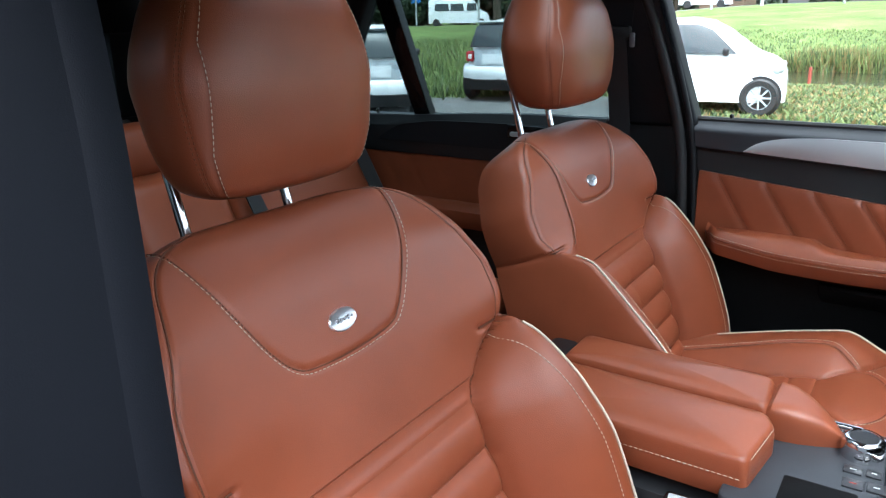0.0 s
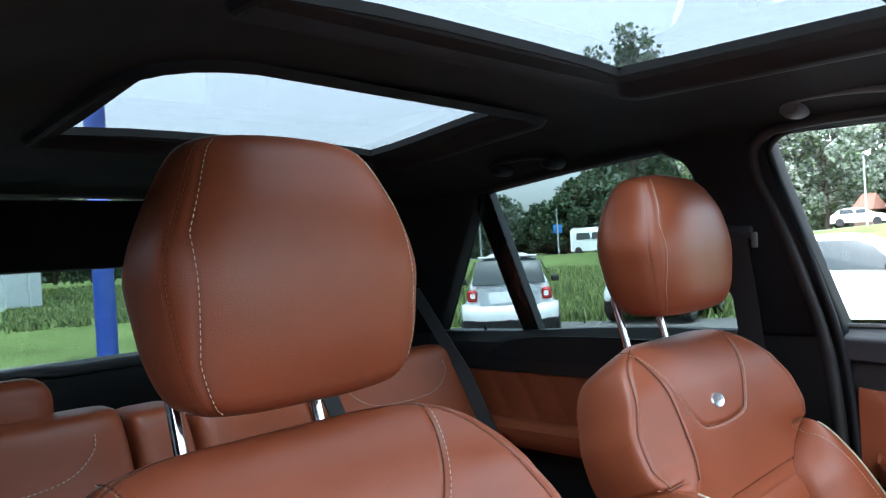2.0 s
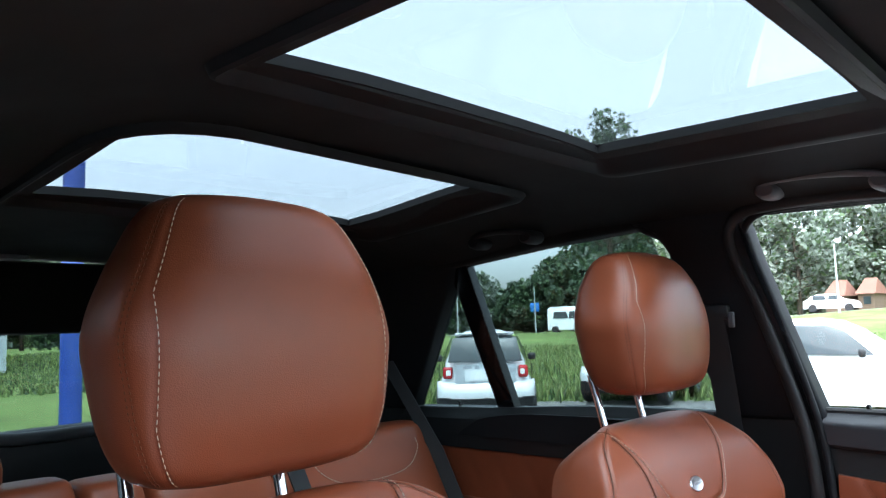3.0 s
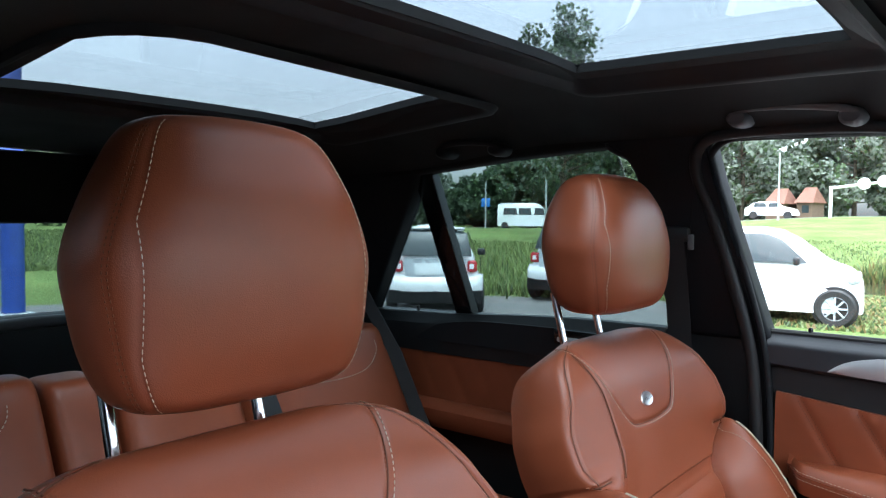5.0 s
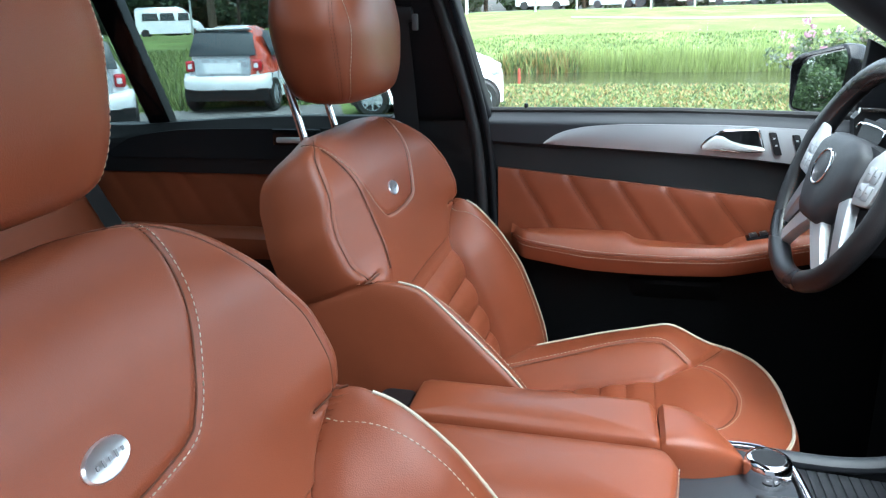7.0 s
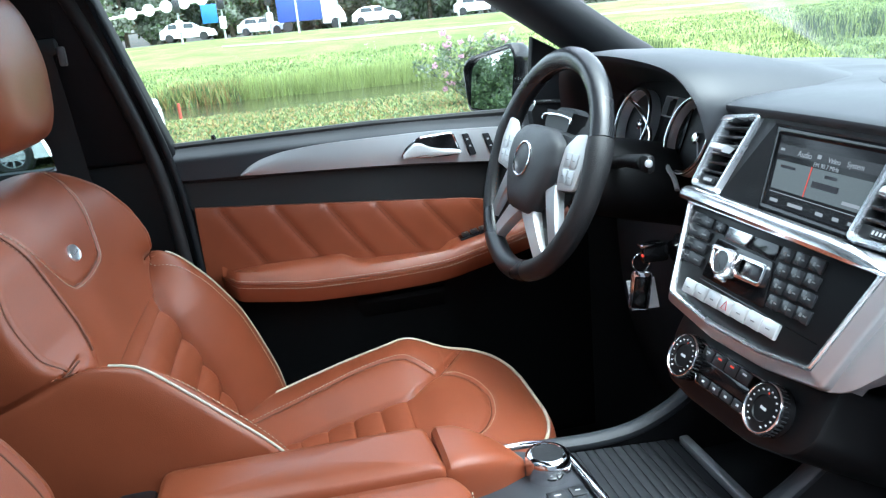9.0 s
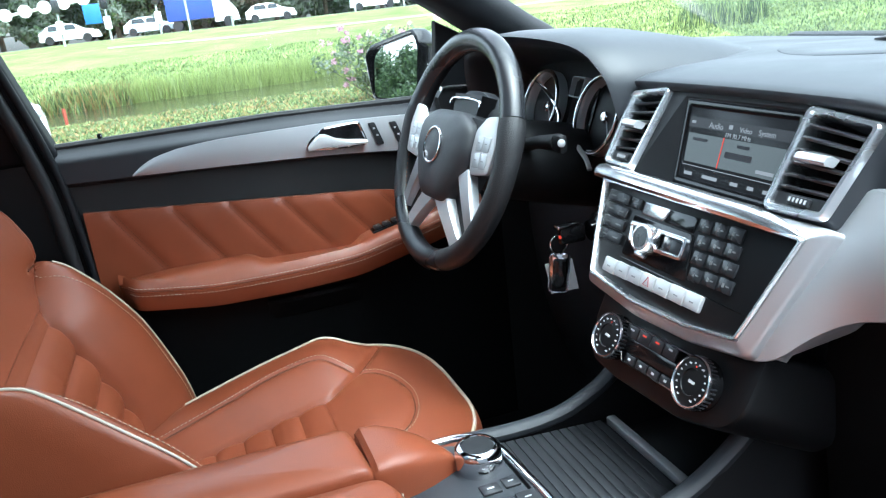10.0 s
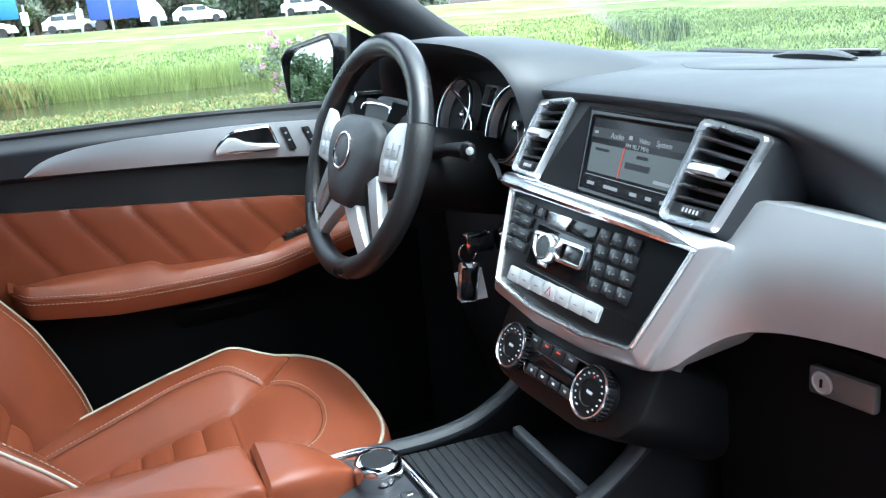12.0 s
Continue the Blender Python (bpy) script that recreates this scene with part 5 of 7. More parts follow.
part("column_cover", loft([[Vector((x, 0.37 + r * math.cos(a) * 1.15, z + r * math.sin(a))) for a in [2 * math.pi * i / 24 for i in range(24)]] for x, z, r in ((0.130, 1.158, 0.045), (0.16, 1.150, 0.058), (0.24, 1.13, 0.062), (0.36, 1.10, 0.064))]), SOFT_BLACK, wheel, "black column cover")
part("column_shroud", loft([[Vector((x, 0.385 + w * (abs(math.cos(a)) ** 0.6) * (1 if math.cos(a) > 0 else -1), z + 0.045 * k * math.sin(a))) for a in [2 * math.pi * i / 28 for i in range(28)]] for x, w, z, k in ((0.128, 0.030, 1.185, 0.6), (0.136, 0.046, 1.192, 0.9), (0.150, 0.052, 1.197, 1.1), (0.168, 0.052, 1.194, 1.05), (0.190, 0.046, 1.180, 0.8), (0.215, 0.036, 1.165, 0.5))]), DASH_GREY, wheel, "dark grey upper column shroud")
stalk = part("stalk", tube([(0.178, 0.34, 1.165), (0.176, 0.27, 1.182), (0.171, 0.212, 1.189)], [0.009, 0.0085, 0.011], 12), SOFT_BLACK, wheel, "black column stalk")
part("stalk_button", box((0.166, 0.200, 1.190), (0.013, 0.020, 0.024), 0.006), SOFT_BLACK, stalk, "black stalk end")
part("stalk_cap", lathe([(0.0048, 0.0), (0.0048, 0.002), (0.003, 0.003), (0.0, 0.003)], (0.162, 0.191, 1.192), (-0.35, -0.93, 0.1), 20), ALU, stalk, "silver stalk button")

# car key hanging in the ignition
key = thing("car_key", (0.195, 0.216, 1.028), "car key with chrome fob hanging in the ignition", "car key")
part("ignition", lathe([(0.020, 0.03), (0.020, 0.0), (0.014, -0.004), (0.013, -0.012), (0.0, -0.012)], (0.215, 0.186, 1.080), (1, 0, 0.1), 28), GLOSS_BLACK, key)
part("key_head", box((0.182, 0.192, 1.078), (0.036, 0.012, 0.024), 0.005), GLOSS_BLACK, key, "gloss black key head")
part("key_band", box((0.176, 0.192, 1.090), (0.030, 0.013, 0.005), 0.002), CHROME, key)
part("key_light", box((0.1625, 0.186, 1.079), (0.002, 0.004, 0.003), 0), RED_MARK, key)
part("key_ring", tube([(0.170 + 0.012 * math.cos(a), 0.205, 1.064 + 0.012 * math.sin(a)) for a in [2 * math.pi * i / 28 for i in range(28)]], 0.0011, 6, closed=True), CHROME, key)
turned = Matrix.Rotation(radians(65), 3, "Z") @ Matrix.Rotation(0.12, 3, "X")
part("fob", box((0.172, 0.214, 1.022), (0.009, 0.027, 0.054), 0.006, turned), CHROME, key, "chrome framed fob")
part("fob_face", box((0.1700, 0.2095, 1.020), (0.004, 0.018, 0.044), 0.003, turned), GLOSS_BLACK, key)
part("tag", box((0.178, 0.219, 1.014), (0.001, 0.036, 0.042), 0.0, Matrix.Rotation(radians(65), 3, "Z") @ Matrix.Rotation(-0.15, 3, "X")), WHITE_MARK, key, "white paper tag")

# ---- centre console ----
console = thing("centre_console", (-0.1, MID, 0.44), "black centre console with chrome edged control panel and leather armrests", "console")
part("body", box((-0.20, MID, 0.66), (0.62, 0.225, 0.44), 0.02), SOFT_BLACK, console)


def lid(outline, z0, z1, crown, tilt=0.0):
    pts = rounded(outline, 0.010, 5)
    mid = sum((Vector(p) for p in pts), Vector((0, 0))) / len(pts)
    rings = []
    for k, h in ((0.965, 0.0), (1.0, 0.10), (1.0, 0.42), (0.997, 0.47), (1.0, 0.52), (0.997, 0.74), (0.985, 0.88), (0.962, 0.965), (0.93, 1.0), (0.6, 1.0 + crown), (0.05, 1.0 + crown * 1.15)):
        rings.append([Vector((mid.x + (p.x - mid.x) * k, mid.y + (p.y - mid.y) * k, z0 + (z1 - z0) * h + tilt * (p.x - mid.x))) for p in pts])
    return loft(rings)


right_lid = part("armrest_lid", lid([(-0.43, 0.007), (-0.43, -0.122), (-0.134, -0.130), (-0.122, -0.030), (-0.134, -0.003)], 0.895, 0.952, 0.10), LEATHER, console, "cognac leather armrest lid")
part("armrest_lid", lid([(-0.43, 0.097), (-0.43, 0.011), (-0.137, 0.001), (-0.144, 0.090)], 0.895, 0.958, 0.10), LEATHER, console, "cognac leather armrest lid")
nose = []
for ex, (x, y0, y1, zt, zb) in zip((0.30, 0.32, 0.36, 0.42, 0.5, 0.55, 0.55), ((-0.1410, 0.002, 0.088, 0.954, 0.897), (-0.136, 0.0, 0.090, 0.959, 0.895), (-0.119, 0.001, 0.086, 0.960, 0.893), (-0.100, 0.004, 0.077, 0.956, 0.893), (-0.081, 0.010, 0.063, 0.949, 0.895), (-0.065, 0.017, 0.046, 0.940, 0.898), (-0.054, 0.022, 0.033, 0.931, 0.902))):
    c = Vector((0, (y0 + y1) / 2, (zt + zb) / 2))
    nose.append([Vector((x, c.y + (y1 - y0) / 2 * (abs(math.cos(a)) ** ex) * (1 if math.cos(a) > 0 else -1), c.z + (zt - zb) / 2 * (abs(math.sin(a)) ** ex) * (1 if math.sin(a) > 0 else -1))) for a in [2 * math.pi * (i + 0.5) / 32 for i in range(32)]])
part("armrest_nose", loft(nose), LEATHER, console, "cognac leather armrest nose")
edge = [Vector((x, y, 0.9485)) for x, y in [(-0.42 + 0.28 * i / 30, -0.1165 - 0.0055 * i / 30) for i in range(31)]]
part("stitching", dashes(edge, 0.0045, 0.0022, 0.0006), THREAD, right_lid, "white seam thread")
edge2 = [Vector((x, y - 0.0105, 0.9275)) for x, y in [(-0.42 + 0.28 * i / 30, -0.1170 - 0.0075 * i / 30) for i in range(31)]]
part("stitching", dashes(edge2, 0.0045, 0.0022, 0.0006), THREAD, right_lid, "white seam thread")
front = [Vector((-0.1330 + 0.009 * i / 12, -0.120 + 0.085 * i / 12, 0.9485)) for i in range(13)]
part("stitching", dashes(front, 0.0045, 0.0022, 0.0006), THREAD, right_lid, "white seam thread")
# control panel
deck_top = 0.914
part("lid_hinge", box((-0.452, -0.015, 0.915), (0.046, 0.20, 0.070), 0.010), SOFT_BLACK, console, "black armrest hinge")
part("deck", plate([(x, y, deck_top - 0.03) for x, y in rounded([(-0.16, 0.075), (-0.16, -0.155), (0.000, -0.155), (0.000, -0.075), (-0.004, 0.045), (-0.05, 0.075)], 0.012)], (0, 0, 1), 0.03, 0.003), DASH_GREY, console, "dark control deck")
rail = smooth_line([(-0.085, 0.078, deck_top + 0.002), (-0.03, 0.074, deck_top + 0.003), (-0.004, 0.050, deck_top + 0.003), (0.004, 0.0, deck_top + 0.002), (0.008, -0.07, deck_top + 0.002), (0.004, -0.155, deck_top)], 6)
part("chrome_rail", tube(rail, 0.0042, 10), CHROME, console, "chrome edge strip")
part("side_strip", tube([(-0.21, -0.166, 0.893), (-0.10, -0.168, 0.898), (0.02, -0.168, 0.902), (0.10, -0.16, 0.905)], 0.006, 10, flat=1.6), ALU, console, "aluminium side strip")
part("side_insert", box((-0.06, -0.152, 0.878), (0.32, 0.024, 0.028), 0.006), GLOSS_BLACK, console)
# no hollow here: a flush black block stands for the well's dark inside
part("cup_well", box((-0.063, -0.105, deck_top - 0.0120), (0.085, 0.070, 0.026), 0.006), TRIM_BLACK, console, "flush black block for the shaded cup well")
kn = Vector((-0.030, 0.018, deck_top))
ctrl = part("control_knob", lathe([(0.024, 0.0), (0.0245, 0.016), (0.0235, 0.023), (0.021, 0.0255), (0.018, 0.026), (0.0172, 0.024), (0.0, 0.024)], kn, (0, 0, 1), 44), CHROME, console, "chrome turn and push control knob")
part("knob_cap", lathe([(0.0165, 0.0), (0.0165, 0.0015), (0.0, 0.002)], kn + Vector((0, 0, 0.0238)), (0, 0, 1), 36), SOFT_BLACK, ctrl)
for x, y, w, t in ((-0.035, -0.024, 0.020, 0.016), (-0.013, -0.022, 0.016, 0.016), (-0.032, -0.055, 0.022, 0.020), (-0.008, -0.052, 0.020, 0.020), (-0.055, 0.042, 0.012, 0.010)):
    part("console_button", box((x, y, deck_top + 0.0008), (w, t, 0.003), 0.001), KEY_GREY, console)
    part("button_mark", box((x, y, deck_top + 0.0025), (w * 0.35, 0.0015, 0.0004), 0), RED_MARK if (x, y) == (-0.032, -0.055) else WHITE_MARK, console, smooth=False)
# ribbed sliding cover in front
TY = -0.004
part("cover_tray", box((0.085, TY, 0.873), (0.150, 0.185, 0.014), 0.004, Matrix.Rotation(radians(4), 3, "Y")), SOFT_BLACK, console)
for i in range(12):
    x = 0.018 + 0.0112 * i
    part("cover_slat", box((x, TY, 0.884 - (x - 0.085) * math.tan(radians(4))), (0.0106, 0.170, 0.006), 0.0010, Matrix.Rotation(radians(4), 3, "Y")), KEY_GREY, console)
part("cover_end", box((0.160, TY, 0.879), (0.012, 0.172, 0.012), 0.003), SILVER, console, "grey cover handle")
for sg in (-1, 1):
    y = TY + sg * 0.100
    part("side_rail", tube(smooth_line([(-0.02, y, 0.896), (0.05, y, 0.892), (0.10, y, 0.896), (0.135, y, 0.908), (0.17, y, 0.928), (0.21, y + sg * 0.004, 0.965)], 6), 0.011, 10, flat=0.85), DASH_GREY, console, "dark console flank")
    part("flank_wall", plate([(-0.02, y, 0.895), (0.05, y, 0.890), (0.10, y, 0.894), (0.17, y, 0.926), (0.25, y, 1.0), (0.34, y, 1.0), (0.34, y, 0.45), (-0.02, y, 0.45)], (0, sg, 0), 0.010), SOFT_BLACK, console)
part("tray_floor", box((0.22, TY, 0.845), (0.18, 0.19, 0.02), 0.002), SOFT_BLACK, console)

wheel.rotation_euler = (0, 0, radians(5))

# the front furniture at its true size: laid out from the driver's seat out, then brought to the scale of the seats and doors
PIVOT, GROW = Vector((-0.221, -0.623, 1.363)), 1.07
for name in ("dashboard", "centre_stack", "air_vent", "air_vent.001", "instrument_cluster", "steering_wheel", "car_key", "centre_console"):
    ob = bpy.data.objects[name]
    ob.location = PIVOT + (ob.location - PIVOT) * GROW
    ob.scale = (GROW, GROW, GROW)

# ---- driver's door ----
def door_sheet(top, bottom, xs, y_of, thick, rows=8):
    """A curved trim sheet: top(x) and bottom(x) give its edges, y_of(x, f) its face (f 0 low, 1 high)."""
    rings = []
    for x in xs:
        zb, zt = bottom(x), top(x)
        row = [Vector((x, y_of(x, k / rows), zb + (zt - zb) * k / rows)) for k in range(rows + 1)]
        row += [Vector((x, y_of(x, 1) + thick, zt)), Vector((x, y_of(x, 0) + thick, zb))]
        rings.append(row)
    return loft(rings)


def span(a, b, n):
    return [a + (b - a) * i / n for i in range(n + 1)]


door = thing("driver_door", (-0.1, 0.76, 0.5), "driver door trim in cognac leather, brushed aluminium and black plastic", "car door")
sill_z = lambda x: 1.207 - 0.012 * step(-0.1, 0.25, x)
trim_top = lambda x: curve_at([(-0.344, 1.151), (-0.325, 1.165), (-0.303, 1.1745), (-0.253, 1.1845), (-0.173, 1.1885), (-0.029, 1.188), (0.10, 1.183), (0.24, 1.172)], x)
trim_bot = lambda x: curve_at([(-0.344, 1.149), (-0.23, 1.143), (-0.058, 1.133), (0.115, 1.118), (0.24, 1.100)], x)
brow_bot = lambda x: curve_at([(-0.455, 1.146), (-0.348, 1.140), (-0.28, 1.139), (-0.12, 1.131), (0.115, 1.113), (0.32, 1.085)], x)
leather_top = lambda x: 1.099 - 0.10 * (x + 0.43) - 0.02 * step(0.05, 0.25, x)
part("upper_trim", door_sheet(sill_z, brow_bot, span(-0.455, 0.32, 24), lambda x, f: 0.753 - 0.004 * f + 0.028 * step(0.70, 1.0, f) + 0.012 * (1 - step(0.0, 0.12, f)), 0.03, 16), DASH_GREY, door, "grained dark upper trim")
part("shadow_band", door_sheet(lambda x: brow_bot(x) + 0.006, lambda x: leather_top(x) - 0.006, span(-0.455, 0.32, 24), lambda x, f: 0.764 + 0.004 * f, 0.02, 4), SOFT_BLACK, door, "black band between the leather and the upper trim")
part("waist_seal", tube([(-0.455, 0.785, 1.209), (-0.1, 0.785, 1.209), (0.32, 0.785, 1.197)], 0.008, 8), RUBBER, door)
part("aluminium_trim", door_sheet(trim_top, trim_bot, [-0.344, -0.338, -0.33, -0.32, -0.305] + span(-0.29, 0.24, 22), lambda x, f: 0.7475 - 0.004 * math.sin(math.pi * f), 0.006, 6), ALU, door, "brushed aluminium trim strip")
pull = [(-0.050, 1.147), (-0.040, 1.162), (-0.016, 1.179), (0.050, 1.182), (0.056, 1.165), (0.063, 1.141), (0.0, 1.141)]
part("handle_bowl", plate([(x, 0.7425, z) for x, z in rounded(pull, 0.006)], (0, -1, 0), 0.0015), GLOSS_BLACK, door, "dark handle recess")
part("handle_rim", tube([(p.x, 0.7405, p.y) for p in rounded(pull, 0.006)], 0.0020, 6, closed=True), CHROME, door)
grip = [(-0.047, 1.1475, 0.004), (-0.036, 1.1530, 0.009), (-0.024, 1.1575, 0.0135), (-0.012, 1.1570, 0.0125), (0.004, 1.1520, 0.0085), (0.025, 1.1485, 0.0065), (0.050, 1.1465, 0.0055), (0.061, 1.1450, 0.004)]
part("door_handle", loft([[Vector((x, y, z + h * q)) for q, y in ((1.0, 0.737), (0.75, 0.729), (0.0, 0.727), (-0.75, 0.729), (-1.0, 0.737))] for x, z, h in grip]), BUTTON_SILVER, door, "polished inner door handle")
for x, n in ((0.082, 2), (0.122, 3), (0.165, 2)):
    sw = part("seat_switch", plate([(x + dx, 0.7435, 1.155 - 0.1 * (x - 0.08) + dz) for dx, dz in rounded([(-0.014, 0.022), (-0.001, 0.022), (0.013, -0.020), (0.000, -0.020)], 0.003)], (0, -1, 0), 0.003, 0.001), KEY_GREY, door, "black seat switch")
    for k in range(n):
        part("switch_mark", box((x - 0.004 + 0.005 * k, 0.7400, 1.166 - 0.1 * (x - 0.08) - 0.013 * k), (0.004, 0.0006, 0.003), 0), WHITE_MARK, sw, smooth=False)
part("lock_pin", lathe([(0.0045, 0.0), (0.0045, 0.014), (0.003, 0.017), (0.0, 0.017)], (-0.383, 0.785, 1.207), (0, 0, 1), 14), GLOSS_BLACK, door, "black lock pin")

# leather panel with slanting padded fields
QUILT = [-0.396, -0.296, -0.201, -0.108, -0.018, 0.075]


def quilt_y(x, f):
    s = x - 0.100 * (1 - f)
    d = min(abs(s - q) for q in QUILT)
    return 0.756 - 0.0045 * (1 - math.exp(-(d / 0.006) ** 1.5)) + 0.004 * abs(2 * f - 1) ** 6


part("leather_panel", door_sheet(leather_top, lambda x: 0.935, span(-0.435, 0.26, 130), quilt_y, 0.02, 16), LEATHER, door, "cognac leather with slanting padded fields")
for q in QUILT:
    for off in (-0.0045, 0.0045):
        line = [Vector((q + off + 0.100 * (1 - f), quilt_y(q + off + 0.100 * (1 - f), f) - 0.0006, 0.935 + (leather_top(q + off + 0.100 * (1 - f)) - 0.935) * f)) for f in span(0.25, 0.97, 24)]
        part("stitching", dashes(line, 0.003, 0.002, 0.0006), THREAD_AND_SHADE, door)
# armrest
arm_top = lambda x: curve_at([(-0.405, 0.972), (-0.31, 0.977), (-0.185, 0.976), (-0.155, 0.962), (-0.08, 0.957), (0.004, 0.954), (0.028, 0.970), (0.112, 0.988), (0.26, 1.010)], x)
arm_front = lambda x: curve_at([(-0.405, 0.966), (-0.315, 0.951), (-0.237, 0.941), (-0.113, 0.938), (-0.006, 0.941), (0.085, 0.958), (0.26, 1.000)], x)
rings = []
for x in span(-0.405, 0.26, 60):
    zt, zf = arm_top(x), arm_front(x)
    e = 1 - step(-0.405, -0.375, x)
    y0 = 0.700 + 0.035 * e
    rings.append([Vector((x, 0.765, zt - 0.02)), Vector((x, 0.752, zt)), Vector((x, 0.730, zt - 0.001)), Vector((x, y0 + 0.012, zf + 0.020)), Vector((x, y0 + 0.004, zf + 0.012)), Vector((x, y0, zf + 0.0015)),
                  Vector((x, y0 + 0.002, zf)), Vector((x, y0, zf - 0.0015)), Vector((x, y0 + 0.004, zf - 0.022)), Vector((x, y0 + 0.012, zf - 0.038)), Vector((x, 0.765, zf - 0.044))])
arm = part("armrest", loft(rings), LEATHER, door, "cognac leather door armrest")
for dz in (0.006, -0.007):
    line = [Vector((x, 0.699 + 0.035 * (1 - step(-0.405, -0.375, x)), arm_front(x) + dz)) for x in span(-0.39, 0.25, 60)]
    part("stitching", dashes(line, 0.0045, 0.0022, 0.00055), THREAD, arm, "white seam thread")
swp = part("window_switch_panel", box((0.085, 0.738, 0.9815), (0.080, 0.026, 0.010), 0.003, Matrix.Rotation(radians(-12), 3, "Y")), GLOSS_BLACK, door, "gloss black window switches")
for i in range(4):
    x, z = 0.058 + 0.018 * i, 0.9800 + 0.0038 * i
    part("window_switch", box((x, 0.737, z + 0.0025), (0.014, 0.019, 0.006), 0.002, Matrix.Rotation(radians(-12), 3, "Y")), KEY_GREY, swp)
    part("switch_mark", box((x, 0.737, z + 0.0058), (0.006, 0.0012, 0.0004), 0), WHITE_MARK, swp, smooth=False)
part("lower_trim", door_sheet(lambda x: 0.94, lambda x: 0.50, span(-0.45, 0.32, 10), lambda x, f: 0.760, 0.02, 4), TRIM_BLACK, door, "black lower trim")
part("door_pocket", loft([[Vector((x, 0.758, 0.880)), Vector((x, y, 0.878)), Vector((x, y - 0.004, 0.871)), Vector((x, y + 0.004, 0.846)), Vector((x, 0.758, 0.838))] for x, y in ((-0.165, 0.757), (-0.155, 0.750), (-0.12, 0.746), (-0.03, 0.746), (0.0, 0.750), (0.01, 0.757))]), TRIM_BLACK, door, "black map pocket")
# outside mirror
mir = thing("wing_mirror", (0.21, 0.90, 1.19), "gloss black wing mirror on the driver door", "wing mirror")
shape = rounded([(0.115, 1.280), (0.14, 1.302), (0.285, 1.330), (0.300, 1.30), (0.280, 1.20), (0.245, 1.180), (0.125, 1.186)], 0.014, 5)
c = Vector((0.205, 1.25))
rings = []
for k, y in ((0.55, 1.00), (0.85, 0.985), (0.97, 0.96), (1.0, 0.935), (0.985, 0.925), (0.93, 0.923), (0.90, 0.935)):
    rings.append([Vector((c.x + (p.x - c.x) * k + 0.0, y, c.y + (p.y - c.y) * k)) for p in shape])
turn = Matrix.Translation((0.205, 0.95, 1.25)) @ Matrix.Rotation(radians(-66), 4, "Z") @ Matrix.Translation((-0.205, -0.95, -1.25))
hb = loft(rings, True, False)
bmesh.ops.transform(hb, matrix=turn, verts=hb.verts)
part("housing", hb, GLOSS_BLACK, mir, "gloss black mirror housing")
gl = plate([(c.x + (p.x - c.x) * 0.90 + 0.0, 0.934, c.y + (p.y - c.y) * 0.90) for p in shape], (0, -1, 0), 0.002)
bmesh.ops.transform(gl, matrix=turn @ Matrix.Translation((0, 0.934, 1.25)) @ Matrix.Rotation(radians(-6.6), 4, "X") @ Matrix.Translation((0, -0.934, -1.25)), verts=gl.verts)
part("mirror_glass", gl, MIRROR, mir, "mirror glass")
part("mirror_foot", tube([(0.26, 0.80, 1.20), (0.25, 0.86, 1.205), (0.235, 0.93, 1.215)], [0.024, 0.02, 0.018], 10), GLOSS_BLACK, mir)
part("door_corner", side_plate([(0.216, 1.185), (0.42, 1.17), (0.31, 1.29), (0.216, 1.34)], 1, 0.02, 0.004, 0.004), PILLAR, door, "dark mirror corner trim")

# rear door, left
rdoor = thing("rear_door", (-1.05, 0.76, 0.5), "rear door trim in cognac leather and dark plastic", "car door")
part("upper_trim", door_sheet(lambda x: 1.198 - 0.03 * step(-0.8, -1.5, x), lambda x: 1.075, span(-1.55, -0.665, 12), lambda x, f: 0.744 + 0.026 * step(0.7, 1, f), 0.03, 8), SOFT_BLACK, rdoor)
part("dark_trim", door_sheet(lambda x: curve_at([(-1.33, 1.115), (-1.25, 1.155), (-1.1, 1.172), (-0.68, 1.178)], x), lambda x: 1.108, span(-1.33, -0.68, 20), lambda x, f: 0.739, 0.008, 3), PILLAR, rdoor, "dark trim strip")
part("door_handle", box((-0.86, 0.733, 1.152), (0.09, 0.012, 0.012), 0.004), BUTTON_SILVER, rdoor, "polished inner door handle")
part("handle_bowl", box((-0.86, 0.7365, 1.158), (0.11, 0.006, 0.034), 0.003), GLOSS_BLACK, rdoor)
part("leather_panel", door_sheet(lambda x: 1.080, lambda x: 0.93, span(-1.46, -0.67, 130), lambda x, f: 0.752 - 0.004 * (1 - math.exp(-(min(abs((x - 0.085 * (1 - f)) - (-1.42 + 0.09 * k)) for k in range(9)) / 0.010) ** 1.5)), 0.02, 8), LEATHER, rdoor, "cognac leather with slanting padded fields")
part("armrest", loft([[Vector((x, 0.765, 0.955)), Vector((x, 0.72, 0.955)), Vector((x, 0.700, 0.940)), Vector((x, 0.698, 0.915)), Vector((x, 0.715, 0.890)), Vector((x, 0.765, 0.885))] for x in span(-1.40, -0.68, 8)]), LEATHER, rdoor, "cognac leather door armrest")
part("lower_trim", door_sheet(lambda x: 0.93, lambda x: 0.50, span(-1.46, -0.66, 6), lambda x, f: 0.762, 0.02, 3), SOFT_BLACK, rdoor)
part("lock_pin", lathe([(0.0045, 0.0), (0.0045, 0.014), (0.003, 0.017), (0.0, 0.017)], (-1.37, 0.79, 1.170), (0, 0, 1), 14), GLOSS_BLACK, rdoor)

